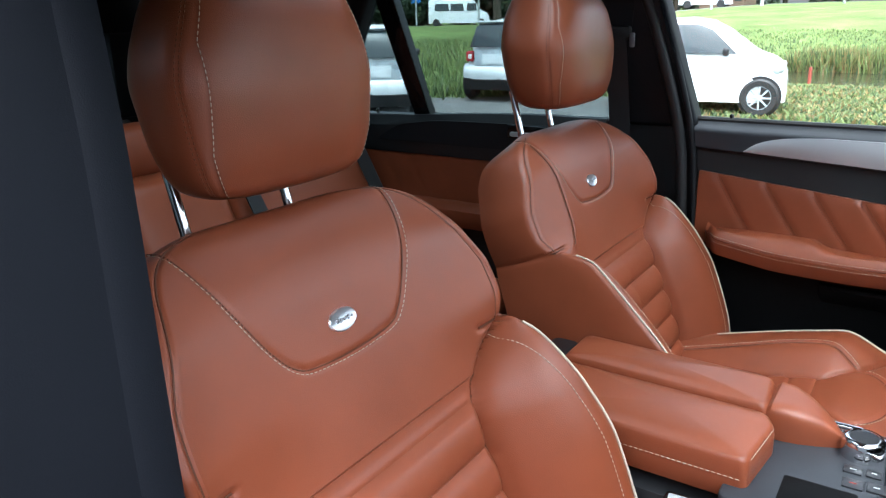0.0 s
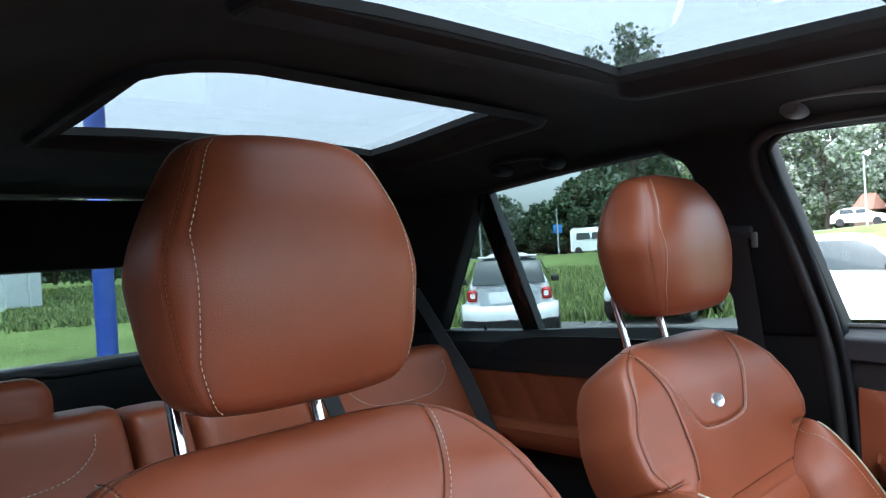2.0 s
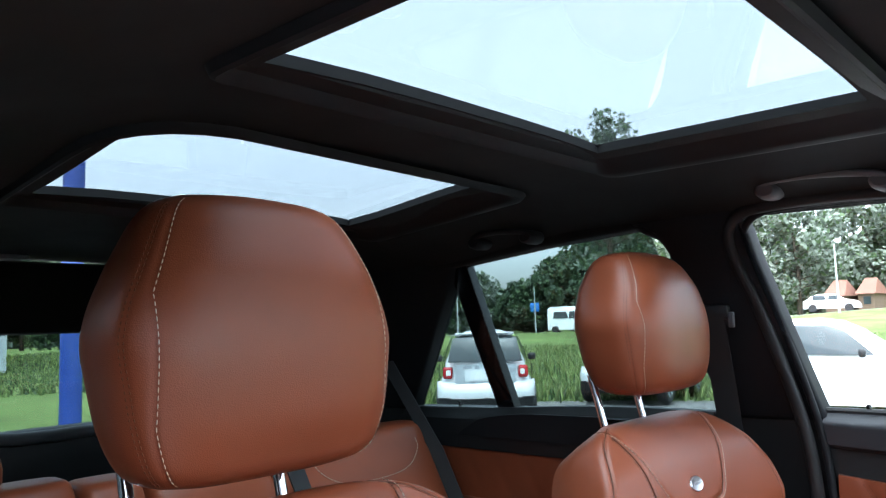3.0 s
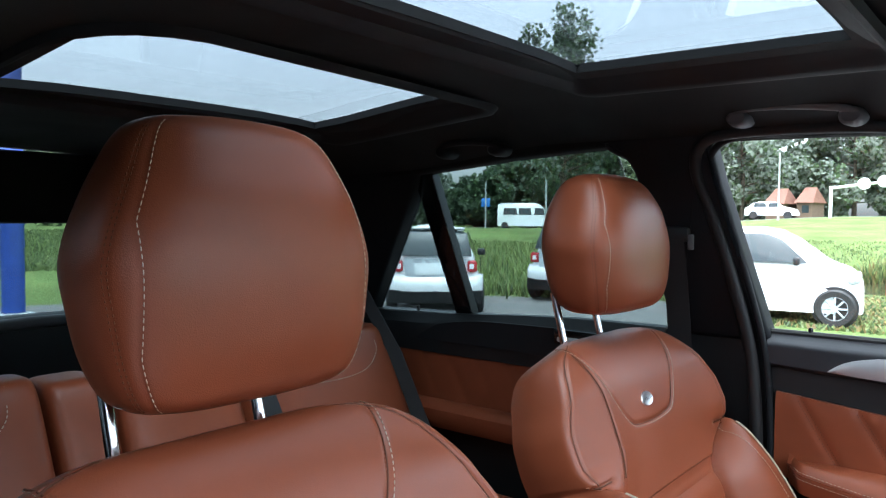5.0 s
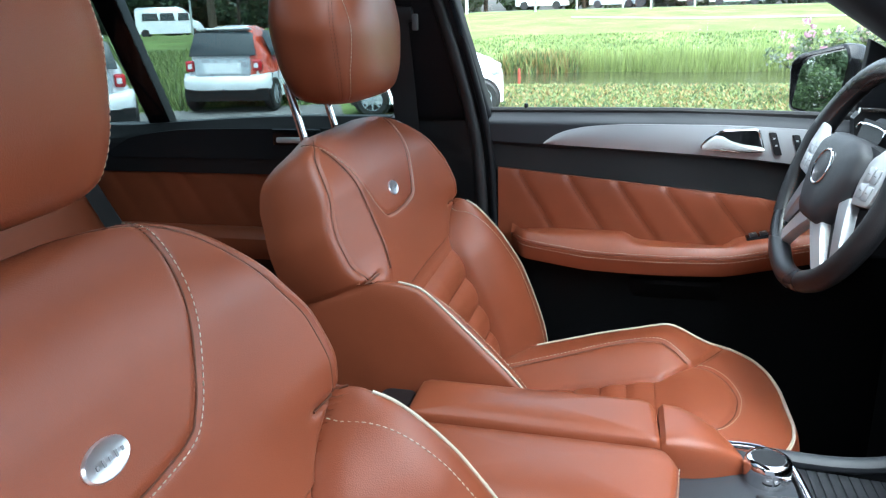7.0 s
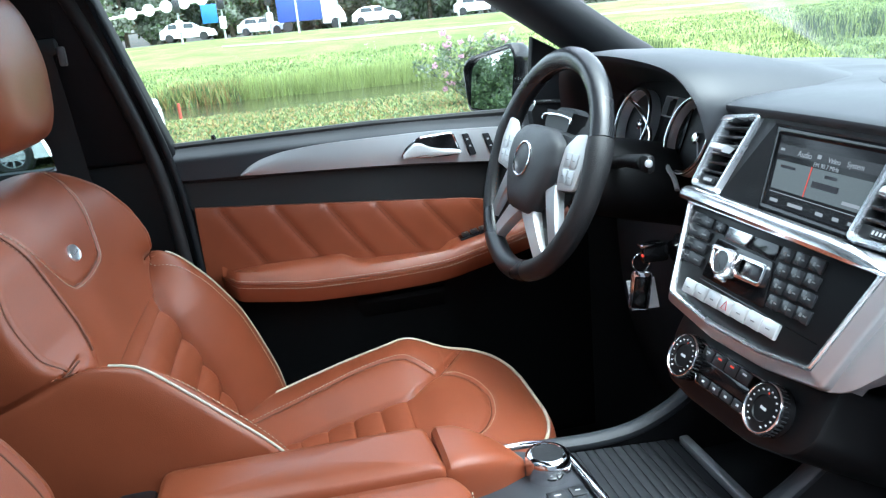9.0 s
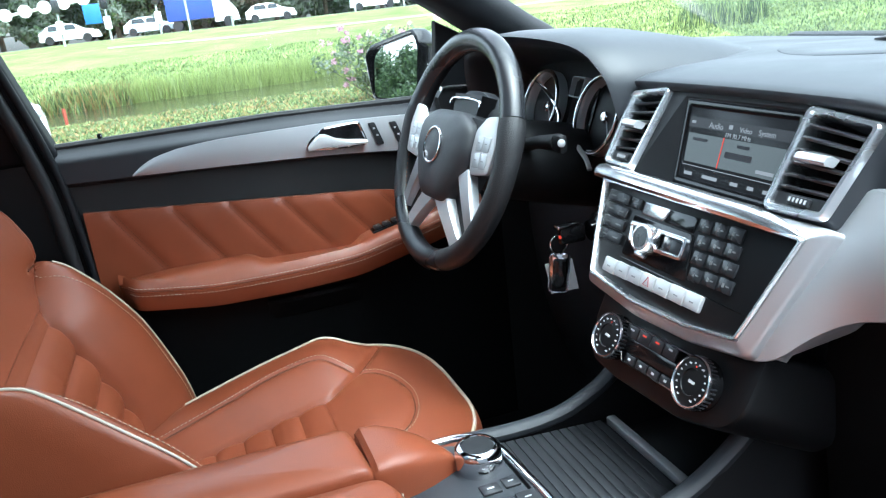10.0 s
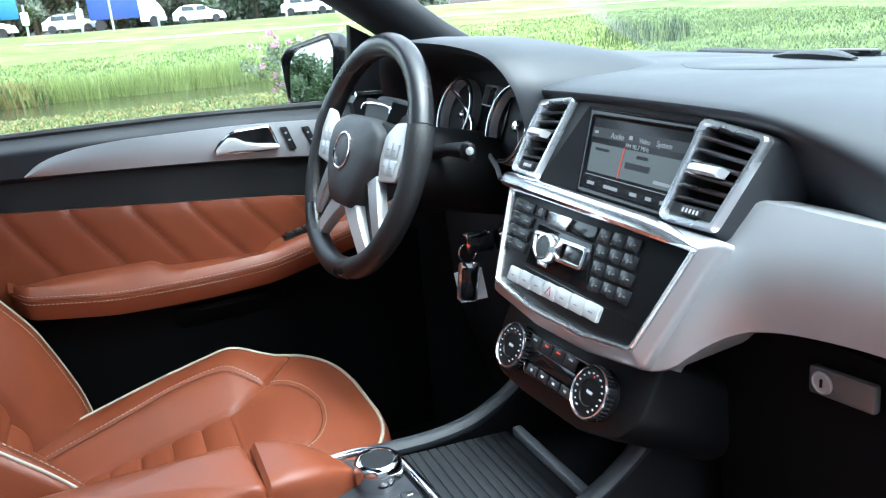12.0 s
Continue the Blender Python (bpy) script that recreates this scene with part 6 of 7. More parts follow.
# door seals round the driver's door opening
seal = smooth_line([(-0.425, 0.752, 0.80), (-0.435, 0.752, 1.05), (-0.452, 0.745, 1.20), (-0.50, 0.708, 1.40), (-0.535, 0.675, 1.52), (-0.515, 0.655, 1.575), (-0.44, 0.648, 1.590), (-0.25, 0.648, 1.588), (-0.05, 0.652, 1.565)], 8)
solid("door_seal", tube([p + Vector((-0.034, -0.006, 0.0)) for p in seal], 0.012, 10), RUBBER, "black rubber door seal along the pillar", "door seal", kind="structure")
seal2 = [p + Vector((-0.010, 0.004, -0.006 if p.z > 1.5 else 0.0)) for p in seal]
solid("door_seal", tube(seal2, 0.007, 10), PILLAR, "grey rubber window guide", "door seal", kind="structure")

# grab handles under the roof rail
for x0, x1, y, z, mt in ((-0.482, -0.270, 0.602, 1.605, GRIP), (-1.14, -0.96, 0.602, 1.575, PILLAR)):
    gh = thing("grab_handle", ((x0 + x1) / 2, y, z - 0.03), "grey folding grab handle under the roof lining", "grab handle", "grab handles")
    fall = -0.008 if mt is GRIP else 0.0
    ln = smooth_line([(x0 + 0.004, y - 0.020, z + 0.004), (x0 + 0.03, y - 0.030, z + 0.016), ((x0 + x1) / 2, y - 0.034, z + 0.019 + fall / 2), (x1 - 0.03, y - 0.030, z + 0.014 + fall), (x1 - 0.004, y - 0.020, z + 0.002 + fall)], 6)
    part("grip", tube(ln, 0.0075, 12, flat=0.8), mt, gh, "moulded grip bar")
    for x, d in ((x0 + 0.016, 0.0), (x1 - 0.018, fall)):
        lug = loft([[Vector((x + w * math.cos(a), yy + 0.0, z + d + h * math.sin(a) + 0.002)) for a in [2 * math.pi * k / 20 for k in range(20)]] for yy, w, h in ((y + 0.016, 0.020, 0.015), (y - 0.010, 0.021, 0.016), (y - 0.026, 0.019, 0.014), (y - 0.031, 0.014, 0.010))])
        part("end_cap", lug, mt, gh)
# sun visor
solid("sun_visor", box((-0.09, 0.36, 1.583), (0.16, 0.40, 0.018), 0.007, Matrix.Rotation(radians(12), 3, "Y")), GRIP, "folded grey sun visor under the roof", "sun visor")

# seat belts of the front seats on the pillars
for sg in (1, -1):
    bl = thing("seat_belt", (-0.60, sg * 0.74, 0.6), "black seat belt with its guide on the pillar", "seat belt", "seat belts")
    wp = [(-0.612, sg * 0.660, 1.390), (-0.612, sg * 0.70, 1.25), (-0.61, sg * 0.735, 1.05), (-0.60, sg * 0.745, 0.70)]
    ln = smooth_line(wp, 6)
    part("webbing", loft([[p + Vector((dx, sg * dy, 0)) for dx, dy in ((-0.024, 0), (0.024, 0), (0.024, 0.0015), (-0.024, 0.0015))] for p in ln]), BELT, bl, "black belt webbing")
    part("guide", box((-0.610, sg * 0.672, 1.400), (0.060, 0.022, 0.030), 0.009), SOFT_BLACK, bl)
    part("guide_metal", box((-0.575, sg * 0.664, 1.385), (0.012, 0.008, 0.030), 0.003), GRIP, bl)

# passenger side: the open door's rubber seal and the pillar edge beside the camera
edge = smooth_line([(-0.318, -0.737, 0.72), (-0.353, -0.737, 1.00), (-0.380, -0.727, 1.18), (-0.416, -0.707, 1.36), (-0.455, -0.687, 1.52), (-0.43, -0.66, 1.585), (-0.3, -0.655, 1.595), (-0.05, -0.655, 1.57)], 8)
def pillar_skin(line, widths):
    """A broad, softly ridged trim that follows a line."""
    rings = []
    for i, p in enumerate(line):
        row = []
        for dx, dy in ((0.0, 0.03), (0.004, 0.010), (0.0, 0.0), (-0.012, -0.006), (-0.022, -0.002), (-0.026, -0.008), (-0.040, -0.014), (-0.055, -0.013), (-0.066, -0.020), (-0.076, -0.034), (-0.10, -0.045), (-0.16, -0.05), (-0.16, -0.09), (0.0, -0.09)):
            row.append(p + Vector((dx * widths, dy, 0)))
        rings.append(row)
    return loft(rings)


solid("pillar_trim", pillar_skin(edge, 1.0), SEAL_BLUE, "blue-grey ridged rubber seal of the open door", "pillar trim", kind="structure")
for dx, dy, r in ((-0.010, -0.008, 0.0060), (-0.030, -0.014, 0.0035), (-0.046, -0.019, 0.0050), (-0.064, -0.024, 0.0065)):
    solid("door_seal", tube([p + Vector((dx, dy, 0)) for p in edge], r, 8), SEAL_BEAD, "blue-grey rubber bead along the open door pillar", "door seal", "pillar beads", kind="structure")

# ---- rear bench ----
bench = thing("rear_seat", (-1.3, 0, 0.5), "cognac leather rear bench with folded headrests and black belts", "car seat")


def pad(y0, y1, ztop, x0, lean=24, th=0.13, zlow=0.70):
    """An upholstered backrest section."""
    a = radians(lean)
    rings = []
    n = 26
    for i in range(n):
        t = i / (n - 1)
        z = zlow + (ztop - zlow) * math.sin(t * math.pi / 2) ** 0.9
        edge = 0.03 * (1 - math.sqrt(max(0, 1 - t ** 10)))
        row = []
        yc, hw = (y0 + y1) / 2, (y1 - y0) / 2 - edge
        for k in range(40):
            q = 2 * math.pi * (k + 0.5) / 40
            cx, cy = math.cos(q), math.sin(q)
            px = th / 2 * (abs(cx) ** 0.45) * (1 if cx > 0 else -1) * (1 - 0.55 * t ** 8)
            py = hw * (abs(cy) ** 0.35) * (1 if cy > 0 else -1)
            row.append(Vector((x0 + px - math.tan(a) * (z - zlow), yc + py, z)))
        rings.append(row)
    return loft(rings)


part("backrest", pad(-0.66, -0.205, 1.150, -1.22), LEATHER, bench, "cognac leather backrest")
part("backrest", pad(-0.195, -0.085, 1.135, -1.235), LEATHER, bench, "cognac leather centre section")
part("backrest", pad(-0.075, 0.185, 1.120, -1.23), LEATHER, bench, "cognac leather centre section")
part("backrest", pad(0.195, 0.66, 1.150, -1.22), LEATHER, bench, "cognac leather backrest")
part("cushion", box((-1.08, 0, 0.72), (0.52, 1.34, 0.16), 0.05, seg=4), LEATHER, bench, "cognac leather bench cushion")
for y in (-0.42, 0.06, 0.42):
    part("headrest", box((-1.475, y, 1.155 if abs(y) > 0.1 else 1.17), (0.10, 0.25, 0.12), 0.04, seg=4), LEATHER, bench, "folded cognac headrest")
for y0, y1, sg in ((-0.66, -0.205, -1), (0.195, 0.66, 1)):
    yy = smooth_line([((y0 + y1) / 2 + 0.17, 1.145, 0), ((y0 + y1) / 2 + 0.15, 1.09, 0), ((y0 + y1) / 2 + 0.08, 1.055, 0), ((y0 + y1) / 2 - 0.08, 1.055, 0), ((y0 + y1) / 2 - 0.15, 1.09, 0), ((y0 + y1) / 2 - 0.17, 1.145, 0)], 6)
    ln = [Vector((-1.22 + 0.0655 - math.tan(radians(24)) * (p.y - 0.70) - 0.02 * step(1.1, 1.15, p.y), p.x, p.y)) for p in yy]
    part("stitching", dashes(ln, 0.006, 0.003, 0.0010), THREAD, bench, "white seam thread")
part("belt", loft([[Vector((-1.30 + 0.005, 0.165, 1.13)), Vector((-1.295, 0.205, 1.13)), Vector((-1.297, 0.205, 1.131)), Vector((-1.302, 0.165, 1.131))], [Vector((-1.245, 0.205, 0.95)), Vector((-1.24, 0.245, 0.95)), Vector((-1.242, 0.245, 0.951)), Vector((-1.247, 0.205, 0.951))], [Vector((-1.12, 0.24, 0.79)), Vector((-1.115, 0.28, 0.79)), Vector((-1.117, 0.28, 0.791)), Vector((-1.122, 0.24, 0.791))]]), BELT, bench, "black belt webbing")
part("belt", loft([[Vector((-1.52, 0.640, 1.30)), Vector((-1.48, 0.650, 1.30)), Vector((-1.48, 0.652, 1.30)), Vector((-1.52, 0.642, 1.30))], [Vector((-1.33, 0.620, 1.09)), Vector((-1.29, 0.630, 1.09)), Vector((-1.29, 0.632, 1.09)), Vector((-1.33, 0.622, 1.09))], [Vector((-1.15, 0.60, 0.80)), Vector((-1.11, 0.61, 0.80)), Vector((-1.11, 0.612, 0.80)), Vector((-1.15, 0.602, 0.80))]]), BELT, bench, "black belt webbing")
part("cargo_lamp", box((-2.0, -0.16, 1.585), (0.06, 0.16, 0.012), 0.004), GRIP, tail, "pale lamp cover")

# ---- outside ----
def spot(heading, d, z=None):
    """A place on the ground at that compass bearing and distance from the passenger door."""
    x, y = -0.08 + d * math.cos(radians(heading)), -0.76 + d * math.sin(radians(heading))
    return Vector((x, y, ground_z(x, y) if z is None else z))


def ground_z(x, y):
    d = math.hypot(x, y)
    az = math.degrees(math.atan2(y, x))
    west = 1 - step(98, 122, az) if az > 0 else 1.0
    z = (1.62 * step(26, 66, y)) * west
    z += 0.55 * step(24, 44, d) * (1 - west) * step(80, 100, az) * (1 - step(50, 72, d) * 0.9)
    z -= 0.28 * step(5, 11, d) * (1 - step(16, 22, d) * (1 - west) - step(24, 29, d) * west)
    if 17.5 < y < 24.5 and x > -5.5:
        z -= 0.35 * step(18.2, 19.2, y) * (1 - step(22.6, 23.4, y)) * step(-5.2, -3.2, x) * (1 - step(10, 13, x))
    return z


def terrain():
    own = bmesh.new()
    rs = [1.5, 3, 5, 7, 9] + [10 + 0.3 * i for i in range(44)] + [23.5, 24.5, 26, 28, 31, 34, 37, 40, 43, 46, 49, 52, 55, 58, 61, 64, 67, 70, 75, 80, 90, 100, 140, 250, 600, 2500]
    n = 240
    rows = []
    for r in rs:
        row = []
        for k in range(n):
            x, y = r * math.cos(2 * math.pi * k / n), r * math.sin(2 * math.pi * k / n)
            row.append(own.verts.new((x, y, ground_z(x, y) + (0.05 * noise.noise((x * 0.35, y * 0.35, 0)) if 11 < r < 100 else 0))))
        rows.append(row)
    c = own.verts.new((0, 0, 0))
    for k in range(n):
        own.faces.new((c, rows[0][k], rows[0][(k + 1) % n])).material_index = 1
    for ri, (a, b) in enumerate(zip(rows, rows[1:])):
        for k in range(n):
            j = (k + 1) % n
            f = own.faces.new((a[k], b[k], b[j], a[j]))
            m = f.calc_center_median()
            az = math.degrees(math.atan2(m.y, m.x))
            lot = (m.length < 11.5 or (m.length < 15.5 and not (20 < az < 112)) or (m.length < 26 and (az < -10 or az > 170)))
            f.material_index = 1 if lot else 0
    return own


GRASS = material("meadow_grass", (0.135, 0.185, 0.060), 0.95, bump=1.0, scale=9, mottle=0.42, mottle_scale=0.45, spec=0.1)
PAVING = material("grey_paving", (0.16, 0.155, 0.15), 0.85, bump=0.4, scale=30, mottle=0.2, mottle_scale=0.5)
ASPHALT = material("pale_road", (0.22, 0.22, 0.22), 0.85, bump=0.3, scale=20, mottle=0.12, mottle_scale=0.3)
solid("ground", terrain(), [GRASS, PAVING], "green meadow, paved car park and pond bank", "ground", kind="structure")
WATER = material("pond_water", (0.035, 0.035, 0.020), 0.06, bump=0.15, scale=5, mottle=0.3, mottle_scale=0.8, rough_var=0.03)
wt = plate([(x, y, -0.345) for x, y in ((-5.3, 17.9), (13.5, 17.6), (13.5, 23.6), (-5.3, 23.6))], (0, 0, -1), 0.01)
solid("water", wt, WATER, "still brown-green pond water", "water", kind="structure")


# grass, reeds and bank plants: thin leaves in one mesh each
def blades(places, length, width, spread, name, mats, label, seed, lean=0.35):
    rnd = random.Random(seed)
    verts, faces, mi = [], [], []
    for p in places:
        for _ in range(spread):
            a, h = rnd.uniform(0, 6.283), length * rnd.uniform(0.55, 1.15)
            base = p + Vector((rnd.gauss(0, 0.12), rnd.gauss(0, 0.12), -0.02))
            side = Vector((math.cos(a), math.sin(a), 0)) * width * rnd.uniform(0.6, 1.3)
            b = a + rnd.uniform(0.8, 2.3)
            tip = base + Vector((math.cos(b) * h * lean * rnd.random(), math.sin(b) * h * lean * rnd.random(), h))
            mid = base.lerp(tip, 0.55) + Vector((0, 0, h * 0.06))
            k = len(verts)
            verts += [base - side, base + side, mid + side * 0.75, mid - side * 0.75, tip]
            faces += [(k, k + 1, k + 2, k + 3), (k + 3, k + 2, k + 4)]
            q = rnd.randrange(len(mats))
            mi += [q, q]
    me = bpy.data.meshes.new(name)
    me.from_pydata(verts, [], faces)
    me.polygons.foreach_set("material_index", mi)
    for m in mats:
        me.materials.append(m)
    return tagged(new(name, me), label, "plants", "", "stuff")


def leaf_material(name, colour, var=0.35):
    """Leaves: every one a little different, some light shining through."""
    m = bpy.data.materials.new(name)
    m.use_nodes = True
    n, l = m.node_tree.nodes, m.node_tree.links
    b = n["Principled BSDF"]
    geo = n.new("ShaderNodeNewGeometry")
    mr = n.new("ShaderNodeMapRange")
    mr.inputs["To Min"].default_value, mr.inputs["To Max"].default_value = 1 - var, 1 + var
    l.new(geo.outputs["Random Per Island"], mr.inputs["Value"])
    sc = n.new("ShaderNodeVectorMath")
    sc.operation = "SCALE"
    sc.inputs[0].default_value = colour
    l.new(mr.outputs[0], sc.inputs["Scale"])
    l.new(sc.outputs[0], b.inputs["Base Color"])
    b.inputs["Roughness"].default_value = 0.6
    tr = n.new("ShaderNodeBsdfTranslucent")
    l.new(sc.outputs[0], tr.inputs["Color"])
    mx = n.new("ShaderNodeMixShader")
    mx.inputs[0].default_value = 0.42
    l.new(b.outputs[0], mx.inputs[1])
    l.new(tr.outputs[0], mx.inputs[2])
    l.new(mx.outputs[0], n["Material Output"].inputs["Surface"])
    return m


LEAF = leaf_material("green_leaves", (0.075, 0.118, 0.050))
LEAF_DARK = leaf_material("dark_leaves", (0.045, 0.075, 0.040))
# paler and greyer than real leaves: distance haze is put into this colour
LEAF_HAZE = leaf_material("haze_paled_leaves", (0.185, 0.215, 0.175))
LEAF_LIGHT = leaf_material("yellow_green_leaves", (0.21, 0.26, 0.10))
REED = leaf_material("reed_leaves", (0.26, 0.32, 0.11))
STRAW = leaf_material("straw", (0.30, 0.21, 0.09))
PINK = leaf_material("pink_blossom", (0.48, 0.27, 0.36))
BARK = material("bark", (0.075, 0.060, 0.045), 0.9, bump=1.0, scale=20, mottle=0.3, mottle_scale=3)
rnd = random.Random(5)


def strip(n, x0, x1, y0, y1):
    out = []
    for _ in range(n):
        x, y = rnd.uniform(x0, x1), rnd.uniform(y0, y1)
        out.append(Vector((x, y, ground_z(x, y))))
    return out


blades(strip(520, -1.8, 5.5, 23.0, 24.2) + strip(160, 0.5, 3.5, 22.7, 23.2), 0.70, 0.013, 6, "reeds", [REED, REED, LEAF_LIGHT], "tall green reeds along the pond edge", 11)
blades(strip(420, -3.9, -1.6, 22.8, 24.2), 0.60, 0.02, 6, "bank_weeds", [LEAF, LEAF_LIGHT, STRAW, REED], "weeds and dry seed heads on the pond bank", 12, 0.8)
blades(strip(6000, -4.6, 9.5, 12.0, 17.6) + strip(700, -5.2, -3.6, 17.0, 22.6), 0.11, 0.030, 7, "bank_plants", [LEAF, LEAF_LIGHT, LEAF_LIGHT, STRAW], "low leafy plants on the near bank", 13, 1.5)
blades(strip(620, 5.5, 12.5, 22.8, 24.6), 0.34, 0.014, 5, "bank_grass", [REED, LEAF, LEAF_LIGHT], "long grass on the far pond bank", 14, 0.7)
blades(strip(5000, -12, 32, 24.2, 38) + strip(5200, 10.0, 30, 9, 24.2), 0.13, 0.020, 6, "meadow_grass", [REED, LEAF_LIGHT, LEAF], "rough meadow grass", 15, 1.0)
blades([spot(rnd.uniform(108, 140), rnd.uniform(16, 32)) for _ in range(3800)], 0.30, 0.022, 6, "verge_grass", [LEAF, LEAF_LIGHT, REED, REED], "long verge grass behind the parked cars", 16, 0.9)
blades([spot(rnd.uniform(149, 164), rnd.uniform(21, 40)) for _ in range(2600)], 0.20, 0.035, 7, "verge_weeds", [LEAF, LEAF_LIGHT, REED], "tall weeds behind the car park", 17, 0.9)
blades([spot(rnd.uniform(49, 55), rnd.uniform(26, 30)) for _ in range(80)], 0.55, 0.02, 7, "meadow_reeds", [LEAF, LEAF_DARK, REED], "a tuft of reeds in the meadow", 18, 0.5)


# trees
def crown_leaves(blobs, per, size, mats, seed):
    """Small leaf faces scattered through rough clumps."""
    r = random.Random(seed)
    verts, faces, mi = [], [], []
    for c, rad in blobs:
        for _ in range(per):
            d = Vector((r.gauss(0, 1), r.gauss(0, 1), r.gauss(0, 0.8))).normalized() * rad * (r.random() ** 0.45)
            p = c + d
            u = Vector((r.gauss(0, 1), r.gauss(0, 1), r.gauss(0, 1))).normalized()
            w = u.orthogonal().normalized()
            s = size * r.uniform(0.5, 1.3)
            k = len(verts)
            verts += [p - u * s, p + w * s * 0.6, p + u * s, p - w * s * 0.6]
            faces.append((k, k + 1, k + 2, k + 3))
            mi.append(r.randrange(len(mats)))
    me = bpy.data.meshes.new("crown")
    me.from_pydata([tuple(v) for v in verts], [], faces)
    me.polygons.foreach_set("material_index", mi)
    for m in mats:
        me.materials.append(m)
    return me


def tree(at, height, width, label, mats, seed, bare=0.25, leaves=160, size=0.16, clumps=26):
    r = random.Random(seed)
    t = thing("tree", at, label, "tree", "trees")
    trunk = bmesh.new()
    top = Vector((r.uniform(-0.3, 0.3), r.uniform(-0.3, 0.3), height * 0.92))
    line = [Vector((0, 0, -0.2)), top * 0.33 + Vector((r.uniform(-0.2, 0.2), 0, 0)), top * 0.66, top]
    line = smooth_line(line, 4)
    tube(line, [height * 0.020 * (1 - 0.85 * i / (len(line) - 1)) for i in range(len(line))], 8, trunk)
    blobs = []
    for i in range(clumps):
        f = bare + (1 - bare) * ((i + 0.5) / clumps)
        a = i * 2.4 + r.uniform(-0.4, 0.4)
        reach = width / 2 * (math.sin(math.pi * min(1, (f - bare) / (1 - bare) * 0.85 + 0.15)) ** 0.7) * r.uniform(0.45, 1.0)
        start = top * (f * 0.85)
        end = Vector((start.x + math.cos(a) * reach, start.y + math.sin(a) * reach, height * f + r.uniform(-0.03, 0.03) * height))
        tube([start, start.lerp(end, 0.5) + Vector((0, 0, -0.04 * reach)), end], [height * 0.006, height * 0.004, height * 0.0015], 5, trunk)
        blobs.append((end, width * 0.12 * r.uniform(0.7, 1.3)))
        blobs.append((start.lerp(end, 0.6), width * 0.09 * r.uniform(0.6, 1.2)))
    ob = link_mesh("trunk", trunk, BARK)
    ob.parent = t
    cr = new("crown", crown_leaves(blobs, leaves, size, mats, seed + 1))
    cr.parent = t
    return t


tree(spot(119.3, 34), 9.9, 6.0, "slender tree with a loose green crown behind the parked cars", [LEAF, LEAF_DARK, LEAF_HAZE], 3, 0.30, 120, 0.13, 24)
k = 0
for hd, d, h, w, mats in ((133, 84, 7.5, 9, 0), (129.5, 88, 6.2, 9, 2), (126, 86, 5.2, 8, 0), (123.5, 80, 7.2, 9, 1), (121, 84, 10, 10, 0), (117.5, 78, 10.5, 10, 1), (114, 82, 11, 11, 0), (110.5, 86, 12, 12, 2),
                          (107, 84, 13, 12, 0), (103.5, 90, 13.5, 13, 2), (100, 88, 13, 12, 1), (96.5, 92, 13.5, 13, 2), (93, 90, 13, 12, 0), (89.5, 92, 13, 13, 2), (86, 94, 14, 13, 1), (82.5, 92, 13, 13, 0), (79, 94, 14, 14, 2), (75, 96, 14, 14, 1), (71, 96, 14, 14, 0),
                          (137, 80, 9, 9, 1), (141, 80, 10, 10, 0), (146, 76, 10, 10, 1), (150, 72, 8, 9, 1), (153.5, 62, 7.0, 8, 1), (156, 58, 6.5, 8, 0), (158.5, 60, 7.0, 8, 1), (161, 58, 7.5, 8, 1), (164, 60, 8, 9, 0)):
    k += 1
    # below bearing 112 the crowns mostly take the leaf colour with haze in it
    sets = [LEAF_HAZE, LEAF_HAZE, LEAF_HAZE, LEAF] if hd < 112 else ([LEAF, LEAF_DARK, LEAF_DARK], [LEAF_DARK, LEAF_DARK, LEAF], [LEAF_HAZE, LEAF_HAZE, LEAF])[mats]
    near = hd > 148
    tree(spot(hd, d), h, w, ("broad dark green tree beyond the road", "dense dark tree in the wood edge", "tall tree beyond the road, haze in its leaf colour")[(0, 1, 2)[mats]], sets, 40 + k * 3, 0.12, 420 if near else 170, 0.15 if near else 0.30, 22)
# the wood behind
r = random.Random(9)
blobs = [(spot(hd, r.uniform(97, 118)) + Vector((0, 0, r.uniform(0.5, (2.6 if hd > 125 else 4.5) if hd > 116 else 8.5))), r.uniform(1.6, 2.6)) for hd in [66 + 102 * i / 330 for i in range(330)]]
# two of three leaf colours here carry the haze of the distance
tagged(new("far_wood", crown_leaves(blobs, 150, 0.60, [LEAF, LEAF_HAZE, LEAF_HAZE], 21)), "dense wood along the horizon, haze in its leaf colour", "wood", "", "stuff")
# flowering bush on the bank
bush = thing("flowering_bush", spot(76.6, 15.3), "bush with pink flower spikes on the pond bank", "bush")
bl = [(Vector((r.gauss(0, 0.40), r.gauss(0, 0.35), r.uniform(0.15, 1.20))), r.uniform(0.12, 0.24)) for _ in range(46)]
ob = new("leaves", crown_leaves(bl, 60, 0.045, [LEAF, LEAF_LIGHT, LEAF_HAZE], 31))
ob.parent = bush
fl = [(Vector((r.gauss(0, 0.50), r.gauss(0, 0.38), r.uniform(0.35, 1.45))), r.uniform(0.05, 0.10)) for _ in range(58)]
ob = new("blossom", crown_leaves(fl, 26, 0.032, [PINK], 32))
ob.parent = bush
st = bmesh.new()
for c, q in bl[:20]:
    tube([Vector((0, 0, -0.05)), c * 0.5, c], [0.012, 0.008, 0.004], 5, st)
ob = link_mesh("stems", st, BARK)
ob.parent = bush

